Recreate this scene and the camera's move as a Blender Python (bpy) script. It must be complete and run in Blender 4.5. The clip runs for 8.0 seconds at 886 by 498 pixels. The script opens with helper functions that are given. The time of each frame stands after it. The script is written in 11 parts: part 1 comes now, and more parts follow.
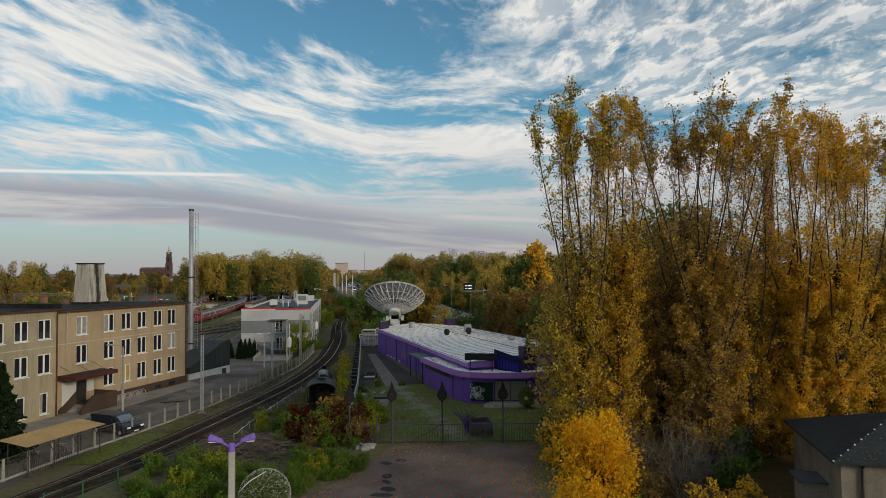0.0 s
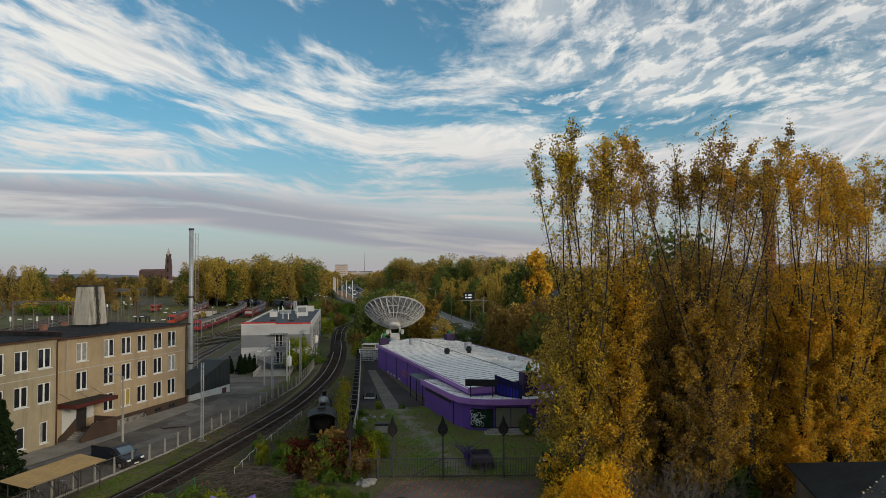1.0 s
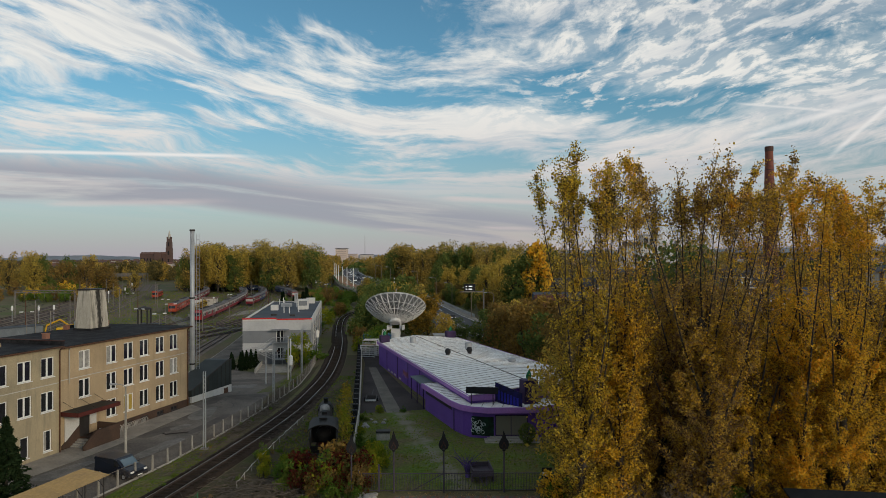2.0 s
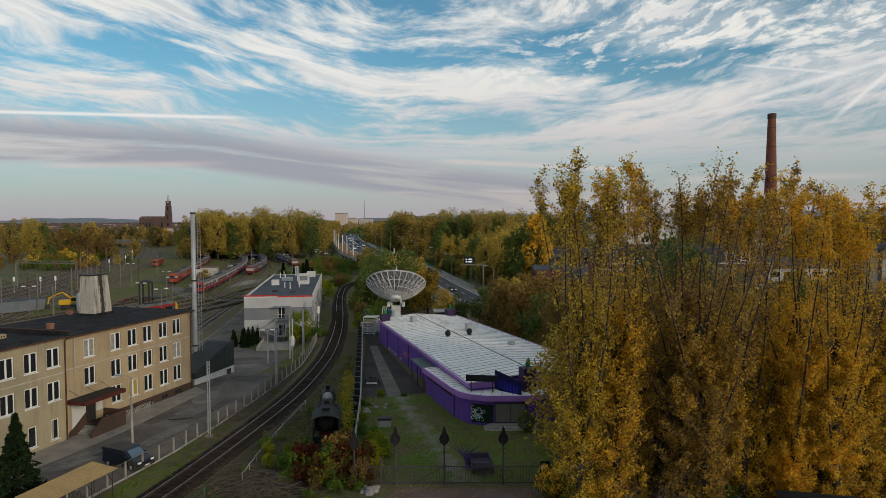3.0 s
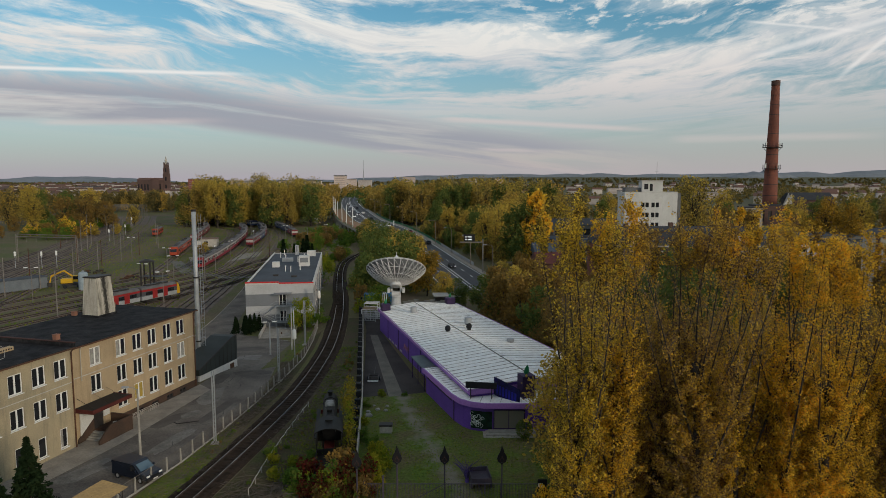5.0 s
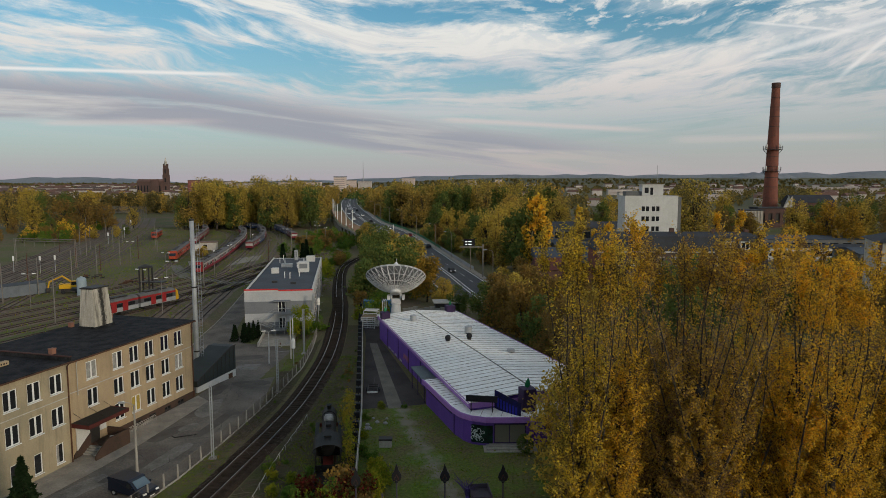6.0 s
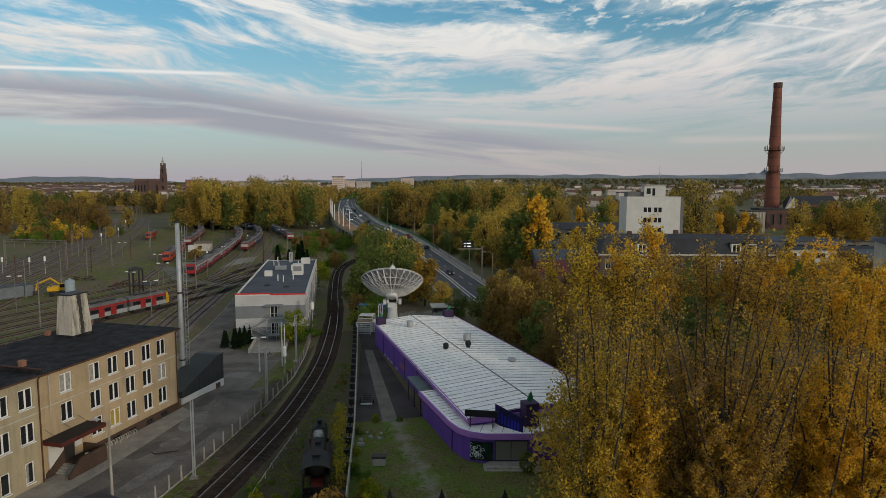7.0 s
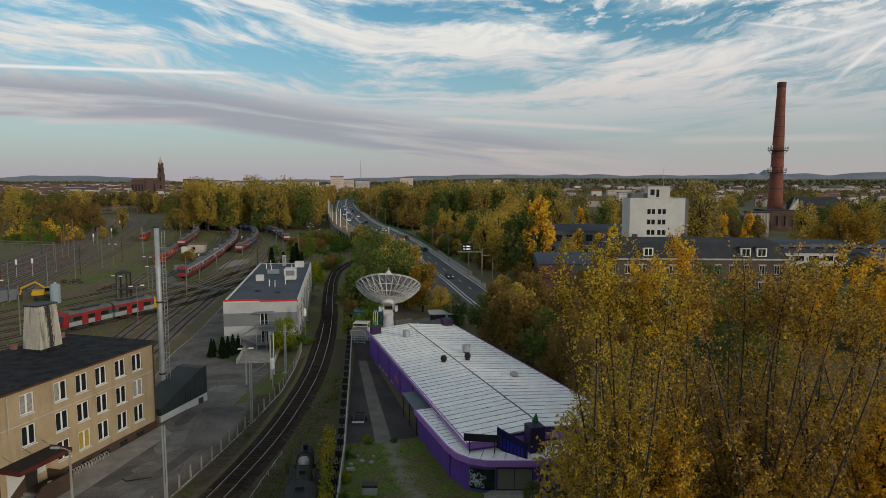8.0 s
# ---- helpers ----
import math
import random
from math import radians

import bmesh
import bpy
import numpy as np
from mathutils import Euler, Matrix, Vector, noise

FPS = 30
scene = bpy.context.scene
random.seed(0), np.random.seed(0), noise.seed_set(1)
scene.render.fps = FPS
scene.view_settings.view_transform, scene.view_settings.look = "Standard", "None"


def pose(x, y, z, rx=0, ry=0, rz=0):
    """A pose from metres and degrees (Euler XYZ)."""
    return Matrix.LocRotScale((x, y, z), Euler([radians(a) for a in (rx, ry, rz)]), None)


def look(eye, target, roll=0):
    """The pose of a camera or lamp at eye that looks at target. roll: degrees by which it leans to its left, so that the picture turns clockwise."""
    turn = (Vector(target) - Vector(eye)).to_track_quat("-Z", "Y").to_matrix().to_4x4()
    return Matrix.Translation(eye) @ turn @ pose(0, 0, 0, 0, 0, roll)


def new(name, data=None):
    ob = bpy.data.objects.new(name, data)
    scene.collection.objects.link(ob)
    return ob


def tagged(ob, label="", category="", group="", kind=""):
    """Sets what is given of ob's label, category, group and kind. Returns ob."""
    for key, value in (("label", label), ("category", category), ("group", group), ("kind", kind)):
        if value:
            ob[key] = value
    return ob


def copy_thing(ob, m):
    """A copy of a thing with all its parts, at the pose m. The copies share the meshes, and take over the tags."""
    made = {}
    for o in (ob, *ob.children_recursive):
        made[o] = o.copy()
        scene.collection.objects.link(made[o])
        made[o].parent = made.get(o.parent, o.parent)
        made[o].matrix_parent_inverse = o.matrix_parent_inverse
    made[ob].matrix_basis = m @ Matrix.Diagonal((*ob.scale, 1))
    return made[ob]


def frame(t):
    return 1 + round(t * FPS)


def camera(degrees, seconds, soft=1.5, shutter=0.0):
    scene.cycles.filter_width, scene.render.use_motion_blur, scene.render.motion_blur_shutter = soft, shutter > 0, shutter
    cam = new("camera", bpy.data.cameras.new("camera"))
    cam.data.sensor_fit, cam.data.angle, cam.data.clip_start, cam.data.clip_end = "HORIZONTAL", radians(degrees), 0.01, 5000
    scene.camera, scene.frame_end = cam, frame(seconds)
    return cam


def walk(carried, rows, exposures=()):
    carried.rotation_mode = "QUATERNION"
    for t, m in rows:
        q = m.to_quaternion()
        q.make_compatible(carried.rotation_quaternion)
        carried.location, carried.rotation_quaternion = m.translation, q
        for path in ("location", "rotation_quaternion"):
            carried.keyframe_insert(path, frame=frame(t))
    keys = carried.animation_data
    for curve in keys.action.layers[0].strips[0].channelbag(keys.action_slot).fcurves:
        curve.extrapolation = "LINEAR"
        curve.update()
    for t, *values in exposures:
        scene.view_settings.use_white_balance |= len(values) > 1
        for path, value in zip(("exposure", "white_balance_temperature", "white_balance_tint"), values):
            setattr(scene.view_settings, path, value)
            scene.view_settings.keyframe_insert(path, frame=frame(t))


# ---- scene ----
cam = camera(67.9, 8.0, soft=0.7)
PATH = [
    (0, (0.129, 0.545, 13.37), (0.126, 2.544, 13.446), -0.5),
    (0.5, (0.12, 0.533, 14.723), (0.117, 2.532, 14.797), -0.5),
    (1, (0.073, 0.517, 16.076), (0.071, 2.516, 16.152), -0.5),
    (1.5, (0.061, 0.52, 17.421), (0.058, 2.519, 17.483), -0.4),
    (3, (-0.087, 0.338, 21.654), (-0.09, 2.336, 21.563), -0.2),
    (3.5, (-0.112, 0.223, 23.019), (-0.114, 2.218, 22.879), -0.1),
    (4, (-0.145, 0.218, 24.449), (-0.147, 2.209, 24.259), -0.1),
    (4.5, (-0.193, 0.231, 25.904), (-0.194, 2.219, 25.689), -0.0),
    (6, (-0.269, 1.1, 28.242), (-0.269, 3.089, 28.029), 0.0),
    (6.5, (-0.251, 2.735, 28.298), (-0.248, 4.723, 28.085), 0.1),
    (7, (-0.157, 5.339, 28.331), (-0.153, 7.327, 28.118), 0.1),
    (7.5, (-0.096, 8.554, 28.495), (-0.089, 10.542, 28.282), 0.2),
    (8, (0.037, 10.969, 28.62), (0.043, 12.958, 28.406), 0.2),
]
walk(cam, [(t, look(eye, target, roll)) for t, eye, target, roll in PATH])

# ---- sky, clouds and sun ----
SUN_ELEV, SUN_AZ = radians(15), radians(135)      # low sun behind and to the right
world = bpy.data.worlds.new("evening_sky")
scene.world = world
world.use_nodes = True
wt = world.node_tree
wt.nodes.clear()


def wn(kind, **values):
    n = wt.nodes.new(kind)
    if "data_type" in values:
        n.data_type = values["data_type"]
    for i, s in values.get("ins", {}).items():
        if isinstance(s, bpy.types.NodeSocket):
            wt.links.new(s, n.inputs[i])
        else:
            n.inputs[i].default_value = s
    if "operation" in values:
        n.operation = values["operation"]
    if "use_clamp" in values:
        n.use_clamp = values["use_clamp"]
    if "data_type" in values:
        n.data_type = values["data_type"]
    if "interpolation_type" in values:
        n.interpolation_type = values["interpolation_type"]
    return n


def wmath(op, a, b=0.0, c=0.0, clamp=False):
    return wn("ShaderNodeMath", operation=op, use_clamp=clamp, ins={0: a, 1: b, 2: c}).outputs[0]


def wmix(f, a, b):
    return wn("ShaderNodeMix", data_type="RGBA", ins={0: f, 6: a, 7: b}).outputs[2]


def wstep(x, lo, hi):
    return wn("ShaderNodeMapRange", interpolation_type="SMOOTHSTEP", ins={0: x, 1: lo, 2: hi, 3: 0.0, 4: 1.0}).outputs[0]


def wnoise(vec, scale, detail=6.0, rough=0.55, distort=0.0, lac=2.0):
    return wn("ShaderNodeTexNoise", ins={"Vector": vec, "Scale": scale, "Detail": detail, "Roughness": rough,
                                         "Distortion": distort, "Lacunarity": lac}).outputs[0]


def wxyz(x, y, z=0.0):
    return wn("ShaderNodeCombineXYZ", ins={0: x, 1: y, 2: z}).outputs[0]


way = wn("ShaderNodeTexCoord").outputs["Generated"]
wsep = wn("ShaderNodeSeparateXYZ", ins={0: way})
dx, dy, dz = wsep.outputs[0], wsep.outputs[1], wmath("MAXIMUM", wsep.outputs[2], 0.0)
air = wn("ShaderNodeTexSky")
air.sky_type, air.sun_disc, air.sun_elevation, air.sun_rotation = "NISHITA", False, SUN_ELEV, SUN_AZ
air.altitude, air.air_density, air.dust_density, air.ozone_density = 200.0, 1.0, 0.5, 2.0
blue = wn("ShaderNodeVectorMath", operation="MULTIPLY", ins={0: air.outputs[0], 1: (0.066, 0.104, 0.104)}).outputs[0]
haze = wmath("POWER", wmath("SUBTRACT", 1.0, wmath("MINIMUM", wmath("MULTIPLY", dz, 4.2), 1.0)), 1.5)
az = wn("ShaderNodeMath", operation="ARCTAN2", ins={0: dx, 1: dy}).outputs[0]
warm = wmix(wstep(az, -0.5, 0.7), (0.40, 0.365, 0.41, 1), (0.445, 0.40, 0.42, 1))
base = wmix(wmath("MULTIPLY", haze, 0.96), blue, warm)
# streaks of cirrus: they sag towards the middle of the view and crowd together towards the horizon
side = wmath("SUBTRACT", az, 0.06)
sag = wmath("SQRT", wmath("ADD", wmath("MULTIPLY", side, side), 0.02))
tall = wmath("LOGARITHM", wmath("ADD", dz, 0.05), 2.718)
lay = wmath("SUBTRACT", tall, wmath("MULTIPLY", sag, 0.75))
warp = wmath("MULTIPLY", wmath("SUBTRACT", wnoise(wxyz(wmath("MULTIPLY", az, 3.2), wmath("MULTIPLY", tall, 2.4), 4.0), 1.0, 2.0), 0.5), 0.36)
lay2 = wmath("ADD", lay, warp)
broad = wnoise(wxyz(wmath("MULTIPLY", az, 1.3), wmath("MULTIPLY", lay2, 2.6), 3.1), 1.0, 4.0, 0.5)
streak = wnoise(wxyz(wmath("MULTIPLY", az, 5.2), wmath("MULTIPLY", lay2, 7.5), 7.3), 1.0, 10.0, 0.62, 0.0)
fibre = wnoise(wxyz(wmath("MULTIPLY", az, 18.0), wmath("MULTIPLY", lay2, 19.0), 1.3), 1.0, 8.0, 0.64, 0.0)
thick = wmath("ADD", wmath("ADD", wmath("MULTIPLY", broad, 0.40), wmath("MULTIPLY", streak, 0.36)), wmath("MULTIPLY", fibre, 0.24))
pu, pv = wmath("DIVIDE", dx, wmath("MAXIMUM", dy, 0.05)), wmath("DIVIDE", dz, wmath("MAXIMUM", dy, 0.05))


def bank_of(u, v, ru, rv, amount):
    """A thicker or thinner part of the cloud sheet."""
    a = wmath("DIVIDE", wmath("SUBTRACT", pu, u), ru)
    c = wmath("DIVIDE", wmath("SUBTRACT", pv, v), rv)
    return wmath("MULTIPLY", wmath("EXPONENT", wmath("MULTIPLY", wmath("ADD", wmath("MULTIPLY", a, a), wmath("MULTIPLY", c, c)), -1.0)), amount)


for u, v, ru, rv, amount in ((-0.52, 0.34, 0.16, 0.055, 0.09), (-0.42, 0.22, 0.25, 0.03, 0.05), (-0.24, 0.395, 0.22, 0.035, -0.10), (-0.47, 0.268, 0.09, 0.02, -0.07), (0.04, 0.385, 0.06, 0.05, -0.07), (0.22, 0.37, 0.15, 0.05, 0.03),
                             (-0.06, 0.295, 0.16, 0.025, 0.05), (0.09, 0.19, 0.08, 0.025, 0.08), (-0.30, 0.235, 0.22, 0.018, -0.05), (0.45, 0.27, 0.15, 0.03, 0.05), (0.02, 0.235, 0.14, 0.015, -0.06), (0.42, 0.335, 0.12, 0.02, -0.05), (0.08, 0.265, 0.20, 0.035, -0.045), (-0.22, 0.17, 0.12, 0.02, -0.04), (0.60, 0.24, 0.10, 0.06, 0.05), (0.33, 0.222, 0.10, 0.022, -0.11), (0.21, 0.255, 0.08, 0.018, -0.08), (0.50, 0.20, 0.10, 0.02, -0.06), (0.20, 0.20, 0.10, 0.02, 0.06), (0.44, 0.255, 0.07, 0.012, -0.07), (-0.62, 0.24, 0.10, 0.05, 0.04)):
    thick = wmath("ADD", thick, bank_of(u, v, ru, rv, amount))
thick = wmath("ADD", thick, wmath("MULTIPLY", wmath("SUBTRACT", 1.0, wstep(dz, 0.12, 0.30)), 0.03))
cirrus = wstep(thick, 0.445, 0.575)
# small ripples of high cumulus
puff = wnoise(wxyz(wmath("MULTIPLY", az, 25.0), wmath("MULTIPLY", lay2, 15.0), 5.0), 1.0, 5.0, 0.62, 0.0)
patch = wmath("MULTIPLY", wmath("MULTIPLY", wstep(broad, 0.36, 0.50), wstep(az, -0.05, 0.25)), wstep(dz, 0.14, 0.24))
ripple = wmath("MULTIPLY", wstep(puff, 0.50, 0.66), patch)
gaps = wmath("MULTIPLY", wmath("MULTIPLY", patch, 0.62), wmath("SUBTRACT", 1.0, wstep(puff, 0.43, 0.57)))
cover = wmath("MULTIPLY", wmath("MAXIMUM", wmath("MULTIPLY", cirrus, 0.94), wmath("MULTIPLY", ripple, 0.9), clamp=True), wmath("SUBTRACT", 1.0, gaps))
cover = wmath("MULTIPLY", cover, wstep(dz, 0.03, 0.15))
cloud = wmix(wstep(dz, 0.05, 0.25), (0.62, 0.55, 0.54, 1), (0.86, 0.84, 0.79, 1))
shade = wnoise(wxyz(wmath("MULTIPLY", az, 3.0), wmath("MULTIPLY", lay2, 11.0), 8.8), 1.0, 6.0, 0.6)
cloud = wmix(wmath("MULTIPLY", wstep(shade, 0.45, 0.66), 0.55), cloud, (0.45, 0.50, 0.56, 1))
col = wmix(cover, base, cloud)
# low banks of grey-mauve stratus with rosy edges
slope = wmath("ADD", dz, wmath("MULTIPLY", wmath("MAXIMUM", az, -0.36), 0.13))
bank = wnoise(wxyz(wmath("MULTIPLY", az, 1.8), wmath("MULTIPLY", slope, 22.0), 2.6), 1.0, 7.0, 0.58, 0.25)
low = wmath("MULTIPLY", wstep(slope, 0.020, 0.036), wmath("SUBTRACT", 1.0, wstep(slope, 0.062, 0.095)))
low = wmath("MULTIPLY", low, wmath("SUBTRACT", 1.0, wstep(az, 0.10, 0.40)))
col = wmix(wmath("MULTIPLY", wmath("MULTIPLY", wstep(bank, 0.32, 0.42), low), 0.40), col, (0.62, 0.50, 0.47, 1))
col = wmix(wmath("MULTIPLY", wmath("MULTIPLY", wstep(bank, 0.38, 0.52), low), 0.80), col, (0.30, 0.315, 0.375, 1))


def trail(u0, v0, u1, v1, width, amount):
    """A condensation trail: a thin straight line in the sky ahead."""
    k = (v1 - v0) / (u1 - u0)
    d = wmath("ABSOLUTE", wmath("SUBTRACT", wmath("SUBTRACT", pv, v0), wmath("MULTIPLY", wmath("SUBTRACT", pu, u0), k)))
    line = wmath("SUBTRACT", 1.0, wstep(wmath("ADD", d, wmath("MULTIPLY", wmath("SUBTRACT", fibre, 0.5), width * 0.6)), 0.0, width))
    ends = wmath("MULTIPLY", wstep(pu, u0, u0 + 0.04), wmath("SUBTRACT", 1.0, wstep(pu, u1 - 0.12, u1)))
    return wmath("MULTIPLY", wmath("MULTIPLY", line, ends), wmath("MULTIPLY", wstep(dy, 0.2, 0.4), amount))


for row in ((-0.95, 0.172, -0.25, 0.152, 0.0045, 0.85), (0.43, 0.231, 0.66, 0.212, 0.0035, 0.5), (0.45, 0.175, 0.85, 0.29, 0.008, 0.55), (0.575, 0.138, 0.80, 0.33, 0.008, 0.6)):
    col = wmix(trail(*row), col, (0.86, 0.83, 0.80, 1))
for row in ((-0.02, 0.089, 0.36, 0.069, 0.0065, 0.55), (0.04, 0.044, 0.20, 0.038, 0.004, 0.4), (-0.10, 0.041, 0.02, 0.039, 0.0035, 0.35), (-0.62, 0.082, -0.30, 0.086, 0.007, 0.4), (0.33, 0.058, 0.70, 0.064, 0.009, 0.3)):
    col = wmix(trail(*row), col, (0.68, 0.575, 0.555, 1))
back = wn("ShaderNodeBackground", ins={0: col, 1: 1.0})
wt.links.new(back.outputs[0], wn("ShaderNodeOutputWorld").inputs[0])

sun = new("sun", bpy.data.lights.new("sun", "SUN"))
sun.data.energy, sun.data.angle, sun.data.color = 1.65, radians(12), (1.0, 0.84, 0.64)
sun.matrix_world = look((0, 0, 0), (-math.sin(SUN_AZ) * math.cos(SUN_ELEV), -math.cos(SUN_AZ) * math.cos(SUN_ELEV), -math.sin(SUN_ELEV)))
scene.view_settings.exposure = 0.0

# ---- materials ----
MATS = {}


def mat(name, c1, c2=None, rough=0.8, metal=0.0, scale=0.6, fine=9.0, bump=0.15, grain=0.18, rand=0.0, streak=0.0,
        stain=(0.03, 0.028, 0.025), spec=0.22):
    """A weathered surface: two tones in broad patches, fine grain, optional rain streaks, a shift of value from thing to thing."""
    m = bpy.data.materials.new(name)
    m.use_nodes = True
    nt = m.node_tree
    bs = nt.nodes["Principled BSDF"]

    def node(kind, **v):
        n = nt.nodes.new(kind)
        if "data_type" in v:
            n.data_type = v["data_type"]
        if "operation" in v:
            n.operation = v["operation"]
        for i, s in v.get("ins", {}).items():
            if isinstance(s, bpy.types.NodeSocket):
                nt.links.new(s, n.inputs[i])
            else:
                n.inputs[i].default_value = s
        return n
    pos = node("ShaderNodeNewGeometry").outputs["Position"]
    c2 = c2 or tuple(v * 0.72 for v in c1)
    n1 = node("ShaderNodeTexNoise", ins={"Vector": pos, "Scale": scale, "Detail": 5.0, "Roughness": 0.6}).outputs[0]
    f1 = node("ShaderNodeMapRange", ins={0: n1, 1: 0.36, 2: 0.64, 3: 0.0, 4: 1.0}).outputs[0]
    col = node("ShaderNodeMix", data_type="RGBA", ins={0: f1, 6: (*c1, 1), 7: (*c2, 1)}).outputs[2]
    n2 = node("ShaderNodeTexNoise", ins={"Vector": pos, "Scale": fine, "Detail": 4.0, "Roughness": 0.65}).outputs[0]
    g = node("ShaderNodeMapRange", ins={0: n2, 1: 0.25, 2: 0.75, 3: 1.0 - grain, 4: 1.0 + grain}).outputs[0]
    if rand:
        r = node("ShaderNodeObjectInfo").outputs["Random"]
        r = node("ShaderNodeMapRange", ins={0: r, 1: 0.0, 2: 1.0, 3: 1.0 - rand, 4: 1.0 + rand}).outputs[0]
        g = node("ShaderNodeMath", operation="MULTIPLY", ins={0: g, 1: r}).outputs[0]
    col = node("ShaderNodeVectorMath", operation="SCALE", ins={0: col, "Scale": g}).outputs[0]
    if streak:
        mp = node("ShaderNodeMapping", ins={0: pos, 3: (1.6, 1.6, 0.16)}).outputs[0]
        n3 = node("ShaderNodeTexNoise", ins={"Vector": mp, "Scale": 1.3, "Detail": 5.0, "Roughness": 0.6}).outputs[0]
        f3 = node("ShaderNodeMapRange", ins={0: n3, 1: 0.50, 2: 0.78, 3: 0.0, 4: streak}).outputs[0]
        col = node("ShaderNodeMix", data_type="RGBA", ins={0: f3, 6: col, 7: (*stain, 1)}).outputs[2]
    nt.links.new(col, bs.inputs["Base Color"])
    bs.inputs["Roughness"].default_value, bs.inputs["Metallic"].default_value = rough, metal
    bs.inputs["Specular IOR Level"].default_value = spec
    if bump:
        b = node("ShaderNodeBump", ins={"Strength": bump, "Distance": 0.03, "Height": n2})
        nt.links.new(b.outputs[0], bs.inputs["Normal"])
    MATS[name] = m
    return m


def leafmat(name, tones, thin=0.35):
    """Leaves: each one takes its own tone from a ramp, each tree shifts it a little."""
    m = bpy.data.materials.new(name)
    m.use_nodes = True
    nt = m.node_tree
    nt.nodes.clear()
    new_node = nt.nodes.new
    geo, info = new_node("ShaderNodeNewGeometry"), new_node("ShaderNodeObjectInfo")
    ramp = new_node("ShaderNodeValToRGB")
    while len(ramp.color_ramp.elements) < len(tones):
        ramp.color_ramp.elements.new(0.5)
    for i, (e, c) in enumerate(zip(ramp.color_ramp.elements, tones)):
        e.position, e.color = i / max(1, len(tones) - 1), (*c, 1)
    patch = new_node("ShaderNodeTexNoise")
    patch.inputs["Scale"].default_value, patch.inputs["Detail"].default_value = 0.45, 3.0
    nt.links.new(geo.outputs["Position"], patch.inputs["Vector"])

    def add(a, b, op="ADD"):
        n = new_node("ShaderNodeMath")
        n.operation = op
        for i, s in enumerate((a, b)):
            if isinstance(s, bpy.types.NodeSocket):
                nt.links.new(s, n.inputs[i])
            else:
                n.inputs[i].default_value = s
        return n.outputs[0]
    f = add(add(geo.outputs["Random Per Island"], 0.75, "MULTIPLY"), add(info.outputs["Random"], 0.28, "MULTIPLY"))
    f = add(f, add(add(patch.outputs[0], 0.5, "SUBTRACT"), 0.9, "MULTIPLY"))
    f = add(f, 0.05)
    nt.links.new(f, ramp.inputs[0])
    dif, tra, mix, out = (new_node(k) for k in ("ShaderNodeBsdfDiffuse", "ShaderNodeBsdfTranslucent", "ShaderNodeMixShader", "ShaderNodeOutputMaterial"))
    mix.inputs[0].default_value = thin
    for s in (dif, tra):
        nt.links.new(ramp.outputs[0], s.inputs[0])
    nt.links.new(dif.outputs[0], mix.inputs[1])
    nt.links.new(tra.outputs[0], mix.inputs[2])
    nt.links.new(mix.outputs[0], out.inputs[0])
    MATS[name] = m
    return m


def glassmat(name, tint, rough=0.06):
    m = bpy.data.materials.new(name)
    m.use_nodes = True
    bs = m.node_tree.nodes["Principled BSDF"]
    bs.inputs["Base Color"].default_value = (*tint, 1)
    bs.inputs["Roughness"].default_value = rough
    bs.inputs["Specular IOR Level"].default_value = 0.6
    MATS[name] = m
    return m


plaster = mat("beige_plaster", (0.44, 0.328, 0.202), (0.36, 0.27, 0.168), scale=0.35, streak=0.55, stain=(0.20, 0.15, 0.09), rough=0.9)
wing_plaster = mat("damp_grey_beige_plaster", (0.395, 0.322, 0.208), (0.30, 0.255, 0.172), scale=0.3, streak=0.6, stain=(0.16, 0.14, 0.10), rough=0.9)
brush_bark = mat("dry_brushwood", (0.15, 0.122, 0.096), (0.09, 0.074, 0.060), scale=2.0, fine=8, bump=0.1)
plinth = mat("brown_plinth", (0.085, 0.05, 0.035), (0.06, 0.04, 0.03), rough=0.85)
white_frame = mat("white_frame", (0.78, 0.77, 0.74), (0.70, 0.69, 0.66), bump=0, grain=0.05, rough=0.5)
white_wall = mat("white_wall", (0.60, 0.59, 0.57), (0.52, 0.51, 0.49), scale=0.3, streak=0.18, stain=(0.3, 0.28, 0.26))
grey_wall = mat("grey_wall", (0.20, 0.21, 0.225), (0.165, 0.175, 0.19), scale=0.3)
red_trim = mat("red_trim", (0.55, 0.03, 0.03), (0.45, 0.03, 0.03), bump=0, rough=0.5)
bitumen = mat("bitumen_roof", (0.036, 0.036, 0.038), (0.013, 0.013, 0.015), scale=0.7, fine=4, grain=0.4, rough=0.9, bump=0.3, spec=0.1)
felt = mat("grey_roof_felt", (0.075, 0.085, 0.10), (0.06, 0.068, 0.08), scale=0.25, rough=0.85)
concrete = mat("concrete", (0.36, 0.34, 0.30), (0.27, 0.25, 0.22), scale=0.9, streak=0.4, stain=(0.08, 0.07, 0.06))
sooty = mat("sooty_concrete", (0.52, 0.48, 0.40), (0.40, 0.36, 0.30), scale=0.5, streak=0.95, stain=(0.03, 0.026, 0.022))
pale_concrete = mat("pale_concrete", (0.50, 0.47, 0.42), (0.40, 0.37, 0.33), scale=0.8, streak=0.3, stain=(0.15, 0.13, 0.11))
steel = mat("galvanised_steel", (0.42, 0.43, 0.44), (0.33, 0.34, 0.35), metal=0.35, rough=0.5, bump=0.05)
# dark_steel also colours the blocks that stand in for unlit building interiors
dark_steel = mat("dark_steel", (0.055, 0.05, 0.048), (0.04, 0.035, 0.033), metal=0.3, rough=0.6)
